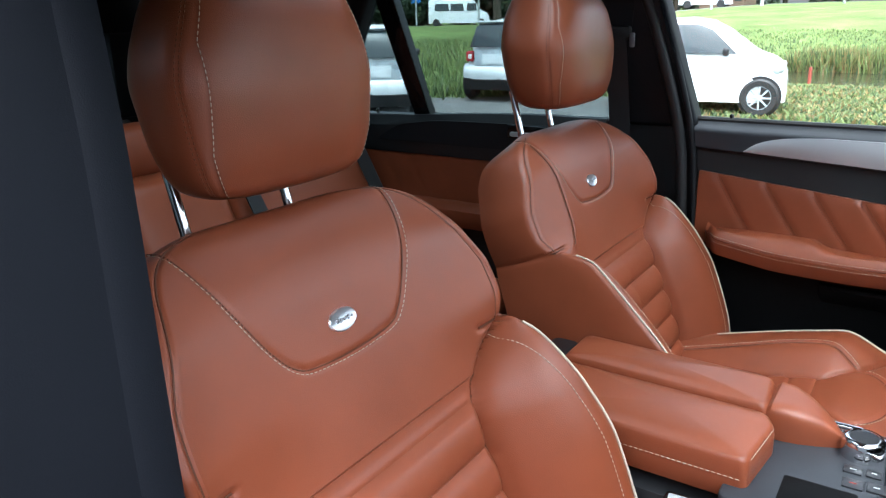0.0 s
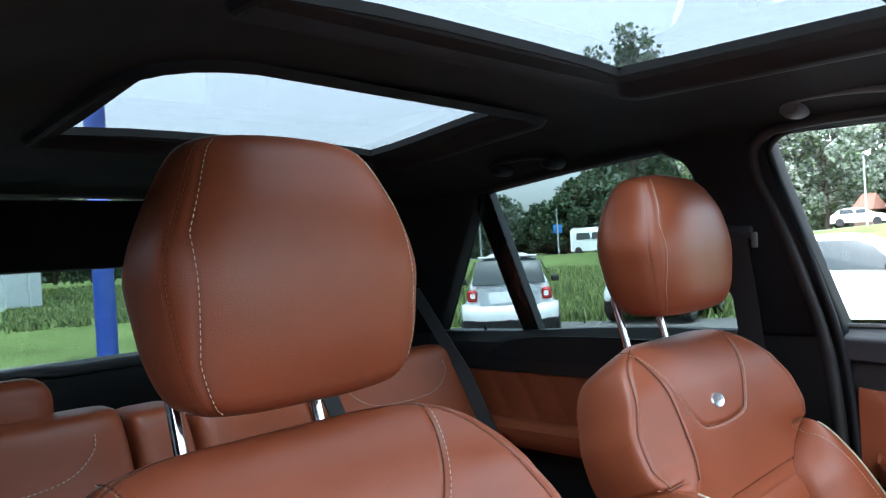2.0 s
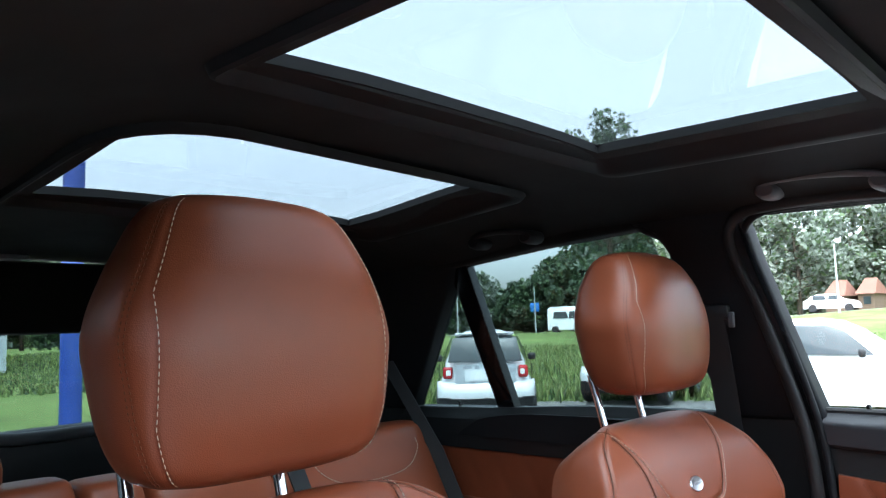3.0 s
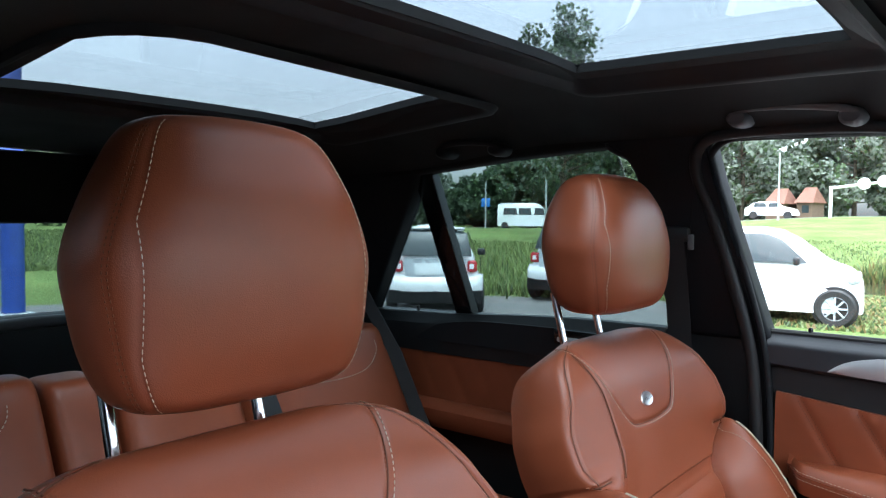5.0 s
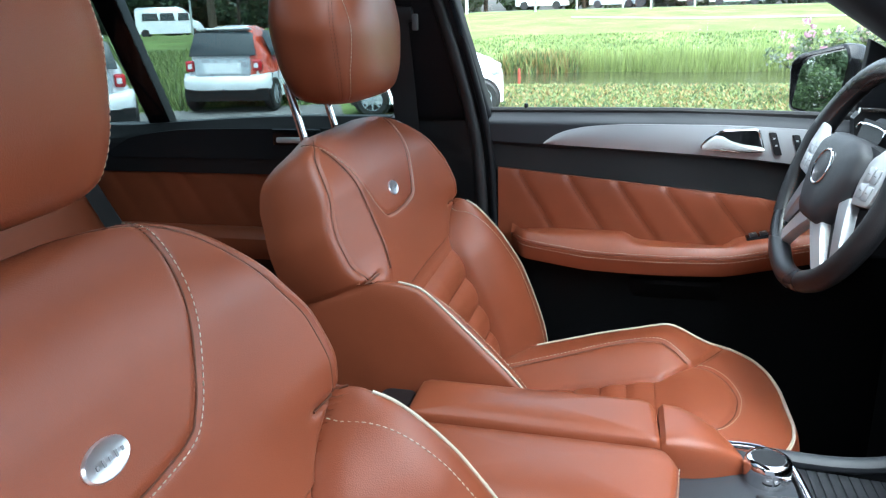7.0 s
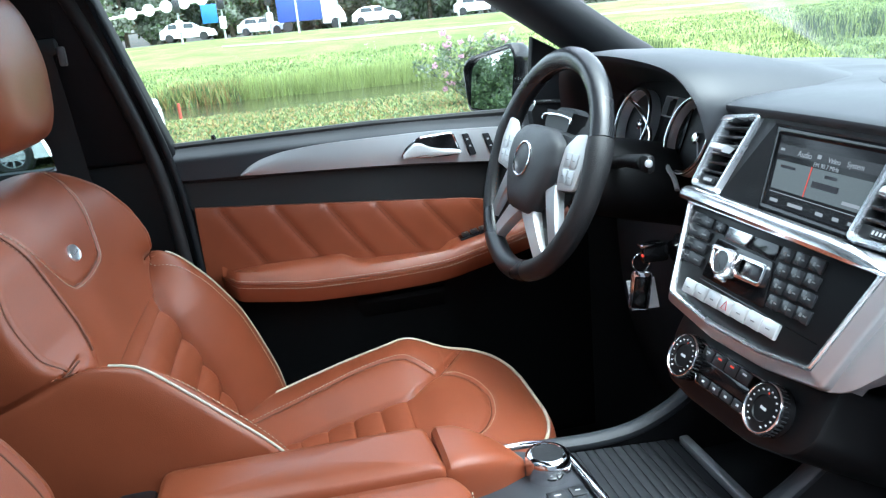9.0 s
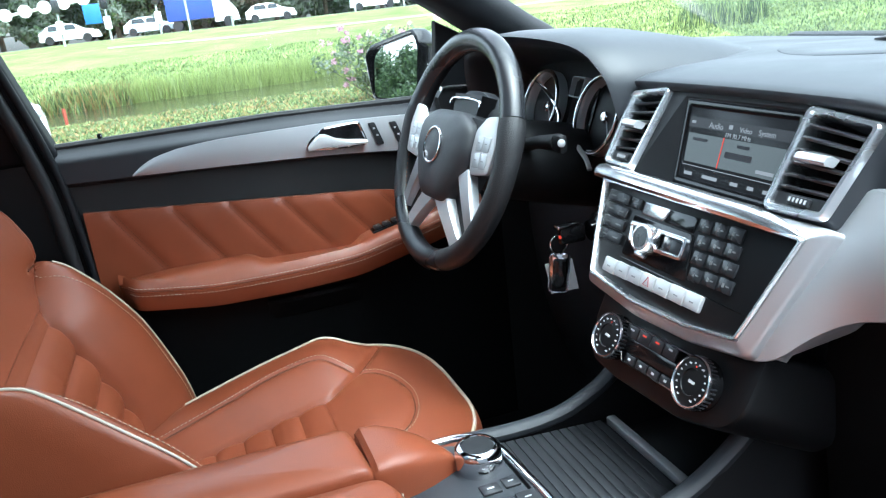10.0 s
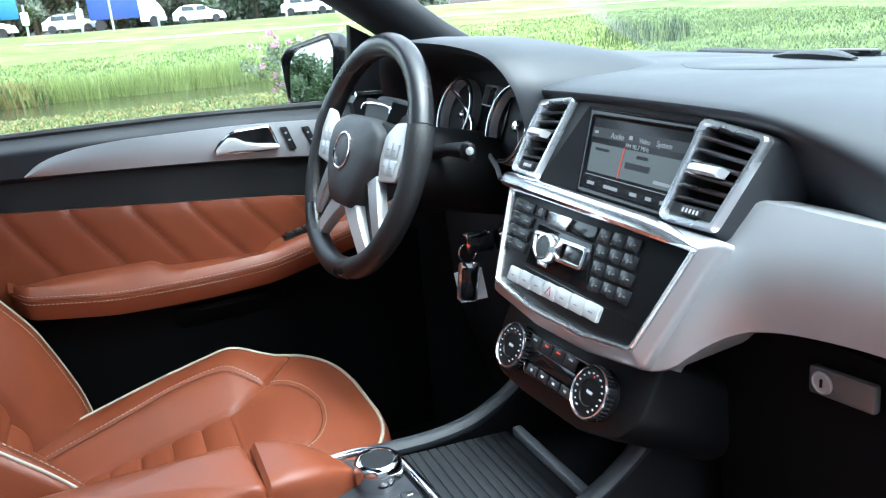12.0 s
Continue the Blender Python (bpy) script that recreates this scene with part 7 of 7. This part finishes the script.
# road on its low bank, and what stands along it
own = bmesh.new()
road_pts = []
for i in range(81):
    hd = 40 + 110 * i / 80
    d = curve_at([(40, 82), (70, 68), (90, 64), (105, 66), (118, 72), (124, 75), (150, 84)], hd)
    p, q = spot(hd, d), spot(hd, d + 8.5)
    road_pts.append((p + Vector((0, 0, 0.03)), q + Vector((0, 0, 0.03)), q + Vector((0, 0, -0.3)), p + Vector((0, 0, -0.3))))
solid("road", loft([list(p) for p in road_pts]), ASPHALT, "pale asphalt road on a low bank", "road", kind="structure")
foot = []
PATH_EARTH = material("trodden_path", (0.21, 0.20, 0.12), 0.9, bump=0.4, scale=20, mottle=0.25, mottle_scale=0.5)
for i in range(61):
    hd = 44 + 50 * i / 60
    d = curve_at([(44, 60), (70, 49), (85, 47), (94, 50)], hd)
    p, q = spot(hd, d), spot(hd, d + 1.6)
    foot.append([p + Vector((0, 0, 0.06)), q + Vector((0, 0, 0.06)), q + Vector((0, 0, -0.2)), p + Vector((0, 0, -0.2))])
solid("footpath", loft(foot), PATH_EARTH, "narrow pale footpath across the meadow", "footpath", kind="structure")
POLE = material("galvanised_pole", (0.42, 0.44, 0.45), 0.5, metal=0.3, mottle=0.1)
SIGN_WHITE = material("white_sign", (0.80, 0.81, 0.82), 0.5, mottle=0.05)
SIGN_BLUE = material("blue_sign", (0.03, 0.16, 0.50), 0.5, mottle=0.05)


def pole(hd, d, h, label, r0=0.09, group="road poles"):
    p = spot(hd, d)
    t = thing("street_pole", p, label, "pole", group)
    part("post", tube([p + Vector((0, 0, -0.2)), p + Vector((0, 0, h))], [r0, r0 * 0.6], 10), POLE, t)
    return t, p


for hd, d, h in ((120.7, 60, 11.0), (125.2, 74, 4.6), (131, 76, 8), (96.5, 60, 6.6), (93.6, 62, 6.8), (90.4, 64, 6.5), (88.5, 60, 6.0), (85.6, 64, 6.5), (77.0, 66, 7), (73.5, 66, 7), (104.6, 62, 5.0)):
    t, p = pole(hd, d, h, "slim galvanised road pole")
    if hd in (125.2, 88.5, 77.0):
        part("sign", box(p + Vector((0, 0, 2.6 if hd == 125.2 else 3.2)), (0.85, 0.05, 0.85), 0.05, Matrix.Rotation(radians(hd - 90), 3, "Z")), SIGN_BLUE, t, "square blue road sign")
    if hd in (96.5, 93.6, 90.4, 85.6):
        for zz in (1.2, 2.6):
            part("signal", box(p + Vector((0.0, -0.2, zz)), (0.5, 0.2, 0.9), 0.1), SIGN_WHITE if zz < 2 else KEY_GREY, t, "traffic signal head")
# signal gantry
g0, g1 = spot(101.4, 62), spot(94.2, 60)
gan = thing("signal_gantry", g0, "white signal gantry with round lamps over the road", "gantry")
part("post", tube([g0 + Vector((0, 0, -0.2)), g0 + Vector((0, 0, 2.3))], 0.12, 10), SIGN_WHITE, gan)
part("beam", tube([g0 + Vector((0, 0, 2.15)), g1 + Vector((0, 0, 2.95))], 0.10, 10), SIGN_WHITE, gan)
for i in range(5):
    c = g0.lerp(g1, 0.28 + 0.16 * i) + Vector((0, -0.15, 2.42 + 0.128 * i))
    part("round_lamp", lathe([(0.42, -0.05), (0.42, 0.05), (0.30, 0.08), (0.0, 0.08)], c, (0.2, -1, 0), 20), SIGN_WHITE, gan, "round white board")
part("direction_board", box(g0.lerp(g1, 0.97) + Vector((0, -0.2, 1.9)), (1.1, 0.08, 1.3), 0.03), SIGN_BLUE, gan, "blue direction board")


# vehicles
def hull(profile, half, tumble, belt, bm=None, floor=0.22, n=22):
    """A car body from its roof line: (x, top, half width factor) stations."""
    rings = []
    for x, top, k in profile:
        w = half * k
        row = []
        for i in range(n):
            q = i / (n - 1)
            a = math.pi * q
            z = floor + (top - floor) * (math.sin(a) ** 0.62)
            over = max(0.0, z - belt)
            y = w * (abs(math.cos(a)) ** 0.30) * (1 if math.cos(a) > 0 else -1)
            y *= 1 - tumble * over
            row.append(Vector((x, y, z)))
        rings.append(row)
    return merge(bm, loft(rings))


def wheel_at(parent, x, y, r, label="", rim=None):
    s = 1 if y > 0 else -1
    tyre = part("tyre", lathe([(r * 0.62, -0.09), (r * 0.9, -0.095), (r, -0.07), (r, 0.07), (r * 0.9, 0.095), (r * 0.62, 0.09)], Vector((x, y, r)), (0, s, 0), 36), RUBBER, parent)
    part("rim", lathe([(r * 0.66, 0.02), (r * 0.66, 0.088), (r * 0.60, 0.085), (r * 0.58, 0.03), (0.0, 0.03)], Vector((x, y, r)), (0, s, 0), 36), KEY_GREY, tyre)
    spk = bmesh.new()
    for i in range(8):
        an = 2 * math.pi * i / 8
        c = Vector((x, y + s * 0.070, r)) + Vector((math.cos(an), 0, math.sin(an))) * r * 0.33
        box(c, (r * 0.60, 0.02, r * 0.10), 0.006, Matrix.Rotation(-an, 3, "Y"), bm=spk)
    lathe([(0.05, 0.05), (0.05, 0.088), (0.0, 0.09)], Vector((x, y, r)), (0, s, 0), 14, spk)
    lathe([(r * 0.66, 0.07), (r * 0.66, 0.09), (r * 0.60, 0.09), (r * 0.60, 0.07)], Vector((x, y, r)), (0, s, 0), 36, spk)
    part("spokes", spk, SILVER_PAINT, tyre, "silver alloy spokes")


SMART = [(-1.345, 0.62, 0.80), (-1.335, 0.90, 0.88), (-1.30, 0.99, 0.93), (-1.25, 1.10, 0.96), (-1.18, 1.30, 0.975), (-1.10, 1.43, 0.985), (-0.95, 1.505, 0.99), (-0.60, 1.55, 1.0), (-0.2, 1.555, 1.0), (0.12, 1.50, 1.0), (0.38, 1.36, 1.0),
         (0.62, 1.18, 0.995), (0.80, 1.04, 0.985), (0.95, 0.97, 0.97), (1.12, 0.91, 0.93), (1.25, 0.82, 0.86), (1.33, 0.68, 0.76), (1.35, 0.52, 0.66)]


def haunch(z):
    """How far the body draws in above its bulging lower flanks."""
    return 1 - 0.115 * step(0.60, 0.86, z)


def small_car(at, heading, paint, cabin, label):
    """A short two-seater, seen from behind or from its side."""
    car = thing("small_car", (0, 0, 0), label, "car", "parked small cars")
    shell = hull(SMART, 0.83, 0.52, 1.0, n=34)
    for v in shell.verts:
        v.co.y *= haunch(v.co.z)
        if v.co.x < -1.0:
            v.co.x += 0.07 * step(0.62, 0.80, v.co.z) * (1 - step(0.95, 1.15, v.co.z)) + 0.10 * (abs(v.co.y) / 0.83) ** 4
    body = part("body", shell, paint, car)
    if cabin is not paint:
        me = body.data
        me.materials.append(cabin)
        for f in me.polygons:
            c = f.center
            if c.y < -0.25 and c.x < 0.9 and c.z > 0.62 and f.normal.y < -0.2:
                f.material_index = 1
    part("rear_window", plate([(-1.315, y, z) if z < 1.0 else (x, y, z) for x, y, z in ((-1.292, 0.635, 1.02), (-1.292, -0.635, 1.02), (-1.135, -0.555, 1.405), (-1.09, -0.45, 1.452), (-1.09, 0.45, 1.452), (-1.135, 0.555, 1.405))], (-0.92, 0, 0.38), 0.022, 0.006), DARK_GLASS, car, "dark rear window")
    for sg in (-1, 1):
        lp = part("tail_lamp", box((-1.245, sg * 0.640, 0.845), (0.16, 0.165, 0.205), 0.04, Matrix.Rotation(-sg * 0.12, 3, "Z"), seg=3), LAMP_RED, car, "red square tail lamp")
        part("lens", box((-1.326, sg * 0.630, 0.845), (0.012, 0.080, 0.090), 0.015, Matrix.Rotation(-sg * 0.12, 3, "Z")), SIGN_WHITE, lp, "white reversing lens")
        part("side_window", plate([(x, sg * (0.752 - 0.36 * (z - 0.98)), z) for x, z in ((-0.70, 0.99), (0.58, 0.98), (0.18, 1.35), (-0.05, 1.44), (-0.60, 1.45), (-0.78, 1.36))], (0, sg, 0.2), 0.010, 0.003), DARK_GLASS, car, "dark side window")
        part("door_mirror", box((0.42, sg * 0.90, 1.02), (0.10, 0.16, 0.13), 0.04, seg=3), SOFT_BLACK, car)
        for x in (-0.90, 0.97):
            part("wheel_arch", lathe([(0.335, -0.02), (0.335, 0.012), (0.0, 0.012)], (x, sg * 0.79, 0.31), (0, sg, 0), 36), RUBBER, car)
            wheel_at(car, x, sg * 0.765, 0.30)
        part("door_line", tube([(-0.62, sg * 0.822, 0.42), (-0.62, sg * 0.825, 0.93), (-0.66, sg * 0.815, 0.98)], 0.006, 5), RUBBER, car)
        part("front_lamp", box((1.17, sg * 0.60, 0.74), (0.22, 0.22, 0.14), 0.05, Matrix.Rotation(sg * 0.5, 3, "Z"), seg=3), SILVER_PAINT, car)
    part("tailgate_panel", board_x(-1.352, [(-0.53, 0.97), (0.53, 0.97), (0.51, 0.66), (-0.51, 0.66)], 0.06), SILVER_PAINT, car)
    part("plate_recess", board_x(-1.362, [(-0.36, 0.90), (0.36, 0.90), (0.34, 0.70), (-0.34, 0.70)], 0.012), WHITE_PAINT, car)
    part("number_plate", board_x(-1.374, [(-0.26, 0.835), (0.26, 0.835), (0.26, 0.725), (-0.26, 0.725)], 0.008), SIGN_WHITE, car, "blank pale plate")
    part("bumper", loft([[Vector((x, y, z)) for x, z in ((-1.10, 0.70), (bx + 0.06, 0.68), (bx, 0.645), (bx - 0.045, 0.58), (bx - 0.05, 0.50), (bx - 0.03, 0.41), (-1.10, 0.41))] for y, bx in ((-0.845, -1.10), (-0.80, -1.24), (-0.70, -1.33), (-0.4, -1.37), (0.0, -1.38), (0.4, -1.37), (0.70, -1.33), (0.80, -1.24), (0.845, -1.10))]), paint, car)
    part("lower_bumper", loft([[Vector((x, y, z)) for x, z in ((-1.20, 0.43), (bx - 0.04, 0.43), (bx - 0.02, 0.30), (bx + 0.03, 0.20), (-1.20, 0.20))] for y, bx in ((-0.80, -1.25), (-0.70, -1.33), (0.0, -1.375), (0.70, -1.33), (0.80, -1.25))]), SOFT_BLACK, car, "black lower bumper")
    part("roof_spoiler", box((-1.06, 0, 1.485), (0.20, 1.02, 0.03), 0.012, Matrix.Rotation(0.2, 3, "Y")), paint, car)
    car.location = at
    car.rotation_euler = (0, 0, radians(heading))
    return car


def board_x(x, yz, depth):
    """A flat panel on a car's tail."""
    return plate([(x, y, z) for y, z in yz], (1, 0, 0), depth, 0.0)


def tail_at(hd, d, heading, z):
    p = spot(hd, d, z)
    return p + Vector((math.cos(radians(heading)), math.sin(radians(heading)), 0)) * 1.38


small_car(tail_at(128.9, 13.0, 129, -0.30), 129, WHITE_PAINT, WHITE_PAINT, "small silver-white two-seater parked with its tail to us")
small_car(tail_at(119.3, 15.0, 98, -0.25), 98, WHITE_PAINT, RED_PAINT, "small white two-seater with orange-red cabin sides, parked")
p1, p2 = spot(100.6, 13.2, -0.27), spot(108.4, 13.4, -0.27)
ax = math.degrees(math.atan2(p1.y - p2.y, p1.x - p2.x))
small_car((p1 + p2) / 2 + Vector((-0.22, 0.75, 0)), ax, WHITE_PAINT, WHITE_PAINT, "small white two-seater seen from its side at the pond")

CAR = [(-2.1, 0.60, 0.80), (-2.05, 0.92, 0.92), (-1.8, 1.05, 0.97), (-1.5, 1.30, 1.0), (-1.0, 1.45, 1.0), (-0.2, 1.48, 1.0), (0.4, 1.38, 1.0), (1.0, 1.02, 1.0), (1.5, 0.93, 0.97), (1.95, 0.80, 0.9), (2.1, 0.55, 0.78)]
VAN = [(-2.9, 1.2, 0.90), (-2.88, 2.40, 0.97), (-2.6, 2.58, 1.0), (0.8, 2.60, 1.0), (1.3, 2.45, 1.0), (1.75, 2.0, 1.0), (2.1, 1.45, 1.0), (2.7, 1.22, 0.95), (2.92, 0.8, 0.85)]


def road_vehicle(name, hd, d, turn, profile, half, paint, label, windows, belt, top, r=0.32, tumble=0.2):
    v = thing(name, (0, 0, 0), label, "van" if "van" in name else "car", "traffic")
    part("body", hull(profile, half, tumble, belt, floor=0.28), paint, v)
    for sg in (-1, 1):
        for x0, x1 in windows:
            part("side_window", plate([(x, sg * half * (1.012 - tumble * (z - belt)), z) for x, z in ((x0, belt + 0.04), (x1, belt + 0.04), (x1 - 0.12, top), (x0 + 0.06, top))], (0, sg, 0.15), 0.02), DARK_GLASS, v, "dark side window")
        ends = (profile[0][0] + 0.75, profile[-1][0] - 0.80)
        for x in ends:
            part("wheel", lathe([(0.0, -0.1), (r, -0.1), (r, 0.1), (r * 0.6, 0.11), (0.0, 0.08)], (x, sg * (half - 0.06), r), (0, sg, 0), 24), RUBBER, v)
    p = spot(hd, d)
    v.location = p + Vector((0, 0, 0.05))
    v.rotation_euler = (0, 0, radians(turn))
    return v


road_vehicle("van", 122.1, 76.5, 30, VAN, 1.0, WHITE_PAINT, "white minibus on the road with dark windows", ((-2.3, -0.9), (-0.8, 0.5), (0.75, 1.75)), 1.35, 2.05, 0.34, 0.08)
road_vehicle("car", 96.0, 66, -5, CAR, 0.88, WHITE_PAINT, "white hatchback on the road", ((-1.35, -0.3), (-0.2, 0.65)), 0.95, 1.33)
road_vehicle("car", 105.0, 70, 8, CAR, 0.88, WHITE_PAINT, "white estate car on the road", ((-1.35, -0.3), (-0.2, 0.65)), 0.95, 1.33)
road_vehicle("car", 91.0, 71, -4, CAR, 0.88, SILVER_PAINT, "silver car on the road", ((-1.35, -0.3), (-0.2, 0.65)), 0.95, 1.33)
road_vehicle("car", 82.9, 69, -6, CAR, 0.88, WHITE_PAINT, "white car on the road", ((-1.35, -0.3), (-0.2, 0.65)), 0.95, 1.33)
road_vehicle("car", 75.6, 69, -10, CAR, 0.88, WHITE_PAINT, "white saloon on the road", ((-1.35, -0.3), (-0.2, 0.65)), 0.95, 1.33)
truck = thing("truck", (0, 0, 0), "blue and white truck on the road", "truck", "traffic")
part("box_body", box((-0.8, 0, 1.9), (3.6, 2.3, 2.3), 0.06), BLUE_PAINT, truck, "blue box body")
part("cab", hull([(1.05, 2.3, 0.96), (1.2, 2.35, 1.0), (2.1, 2.30, 1.0), (2.6, 1.7, 1.0), (2.9, 1.2, 0.95), (3.0, 0.7, 0.85)], 1.05, 0.05, 1.3, floor=0.4), WHITE_PAINT, truck, "white cab")
part("windscreen", plate([(2.36, -0.85, 2.15), (2.36, 0.85, 2.15), (2.72, 0.9, 1.60), (2.72, -0.9, 1.60)], (0.8, 0, 0.5), 0.03), DARK_GLASS, truck)
for x in (-1.9, 2.1):
    for y in (-0.95, 0.95):
        part("wheel", lathe([(0.0, -0.12), (0.40, -0.12), (0.40, 0.12), (0.25, 0.13), (0.0, 0.1)], (x, y, 0.40), (0, 1 if y > 0 else -1, 0), 24), RUBBER, truck)
truck.location = spot(87.6, 68) + Vector((0, 0, 0.05))
truck.rotation_euler = (0, 0, radians(-3))

# houses beyond the trees
BRICK = material("brown_brick", (0.14, 0.09, 0.065), 0.9, bump=0.4, scale=15)
TILE = material("orange_roof_tiles", (0.19, 0.085, 0.06), 0.8, bump=0.5, scale=8)
for hd, d, w in ((104.4, 80, 1.5), (102.6, 81, 1.3)):
    p = spot(hd, d)
    hs = thing("house", p, "brick house with an orange tiled roof among the trees", "house", "houses")
    part("wall", box(p + Vector((0, 0, 0.7)), (w, 5, 1.6), 0), BRICK, hs)
    part("roof", loft([[p + Vector((x, -2.8, 1.4)), p + Vector((x, 2.8, 1.4)), p + Vector((x * 0.6, 0, 2.9))] for x in (-w / 2 - 0.2, w / 2 + 0.2)]), TILE, hs, "orange tiled roof")
    part("window", box(p + Vector((0.1, -2.52, 0.8)), (0.6, 0.06, 0.7), 0), DARK_GLASS, hs)

# blue advertising mast and the pale hall beside the car park
p = spot(158.0, 14.2)
mast = thing("sign_mast", p, "tall round blue steel mast at the car park", "mast")
part("post", tube([p + Vector((0, 0, -0.3)), p + Vector((0, 0, 4.5)), p + Vector((0, 0, 9.0))], 0.175, 24), BLUE_PAINT, mast)
part("foot", lathe([(0.32, 0.0), (0.32, 0.04), (0.18, 0.06), (0.18, 0.0)], p, (0, 0, 1), 24), POLE, mast)
CLADDING = material("pale_cladding", (0.62, 0.66, 0.70), 0.5, mottle=0.06, mottle_scale=0.8)
# for the added, unseen wall that holds back light on the passenger side
LIGHT_BLOCK = material("light_block_grey", (0.15, 0.16, 0.17), 0.6, mottle=0.1, mottle_scale=0.5)
hall = thing("hall", (-38, -6, 0), "pale metal clad hall at the edge of the car park", "building")
c0 = spot(161.8, 30)
part("wall", box((c0.x - 10, c0.y - 15, 3.0), (20, 30, 6.6), 0.05), CLADDING, hall)
for i in range(40):
    part("cladding_rib", box((c0.x + 0.03, c0.y - 0.4 - 0.75 * i, 3.0), (0.08, 0.10, 6.6), 0.02), CLADDING, hall)
part("roof_edge", box((c0.x - 10, c0.y - 15, 6.4), (20.3, 30.3, 0.3), 0.05), POLE, hall)
# unseen wall, added to block low light into the passenger door opening
part("light_block_wall", box((-8, -8.2, 1.65), (60, 7.0, 3.9), 0.05), LIGHT_BLOCK, hall, "unseen grey wall added beside the car to block low light")
STAKE = material("faded_red_paint", (0.30, 0.055, 0.035), 0.7, mottle=0.2, mottle_scale=8)
t = solid("red_stake", tube([(-2.75, 18.6, -0.7), (-2.75, 18.6, 0.08)], 0.038, 10), STAKE, "short red stake at the pond edge", "stake")
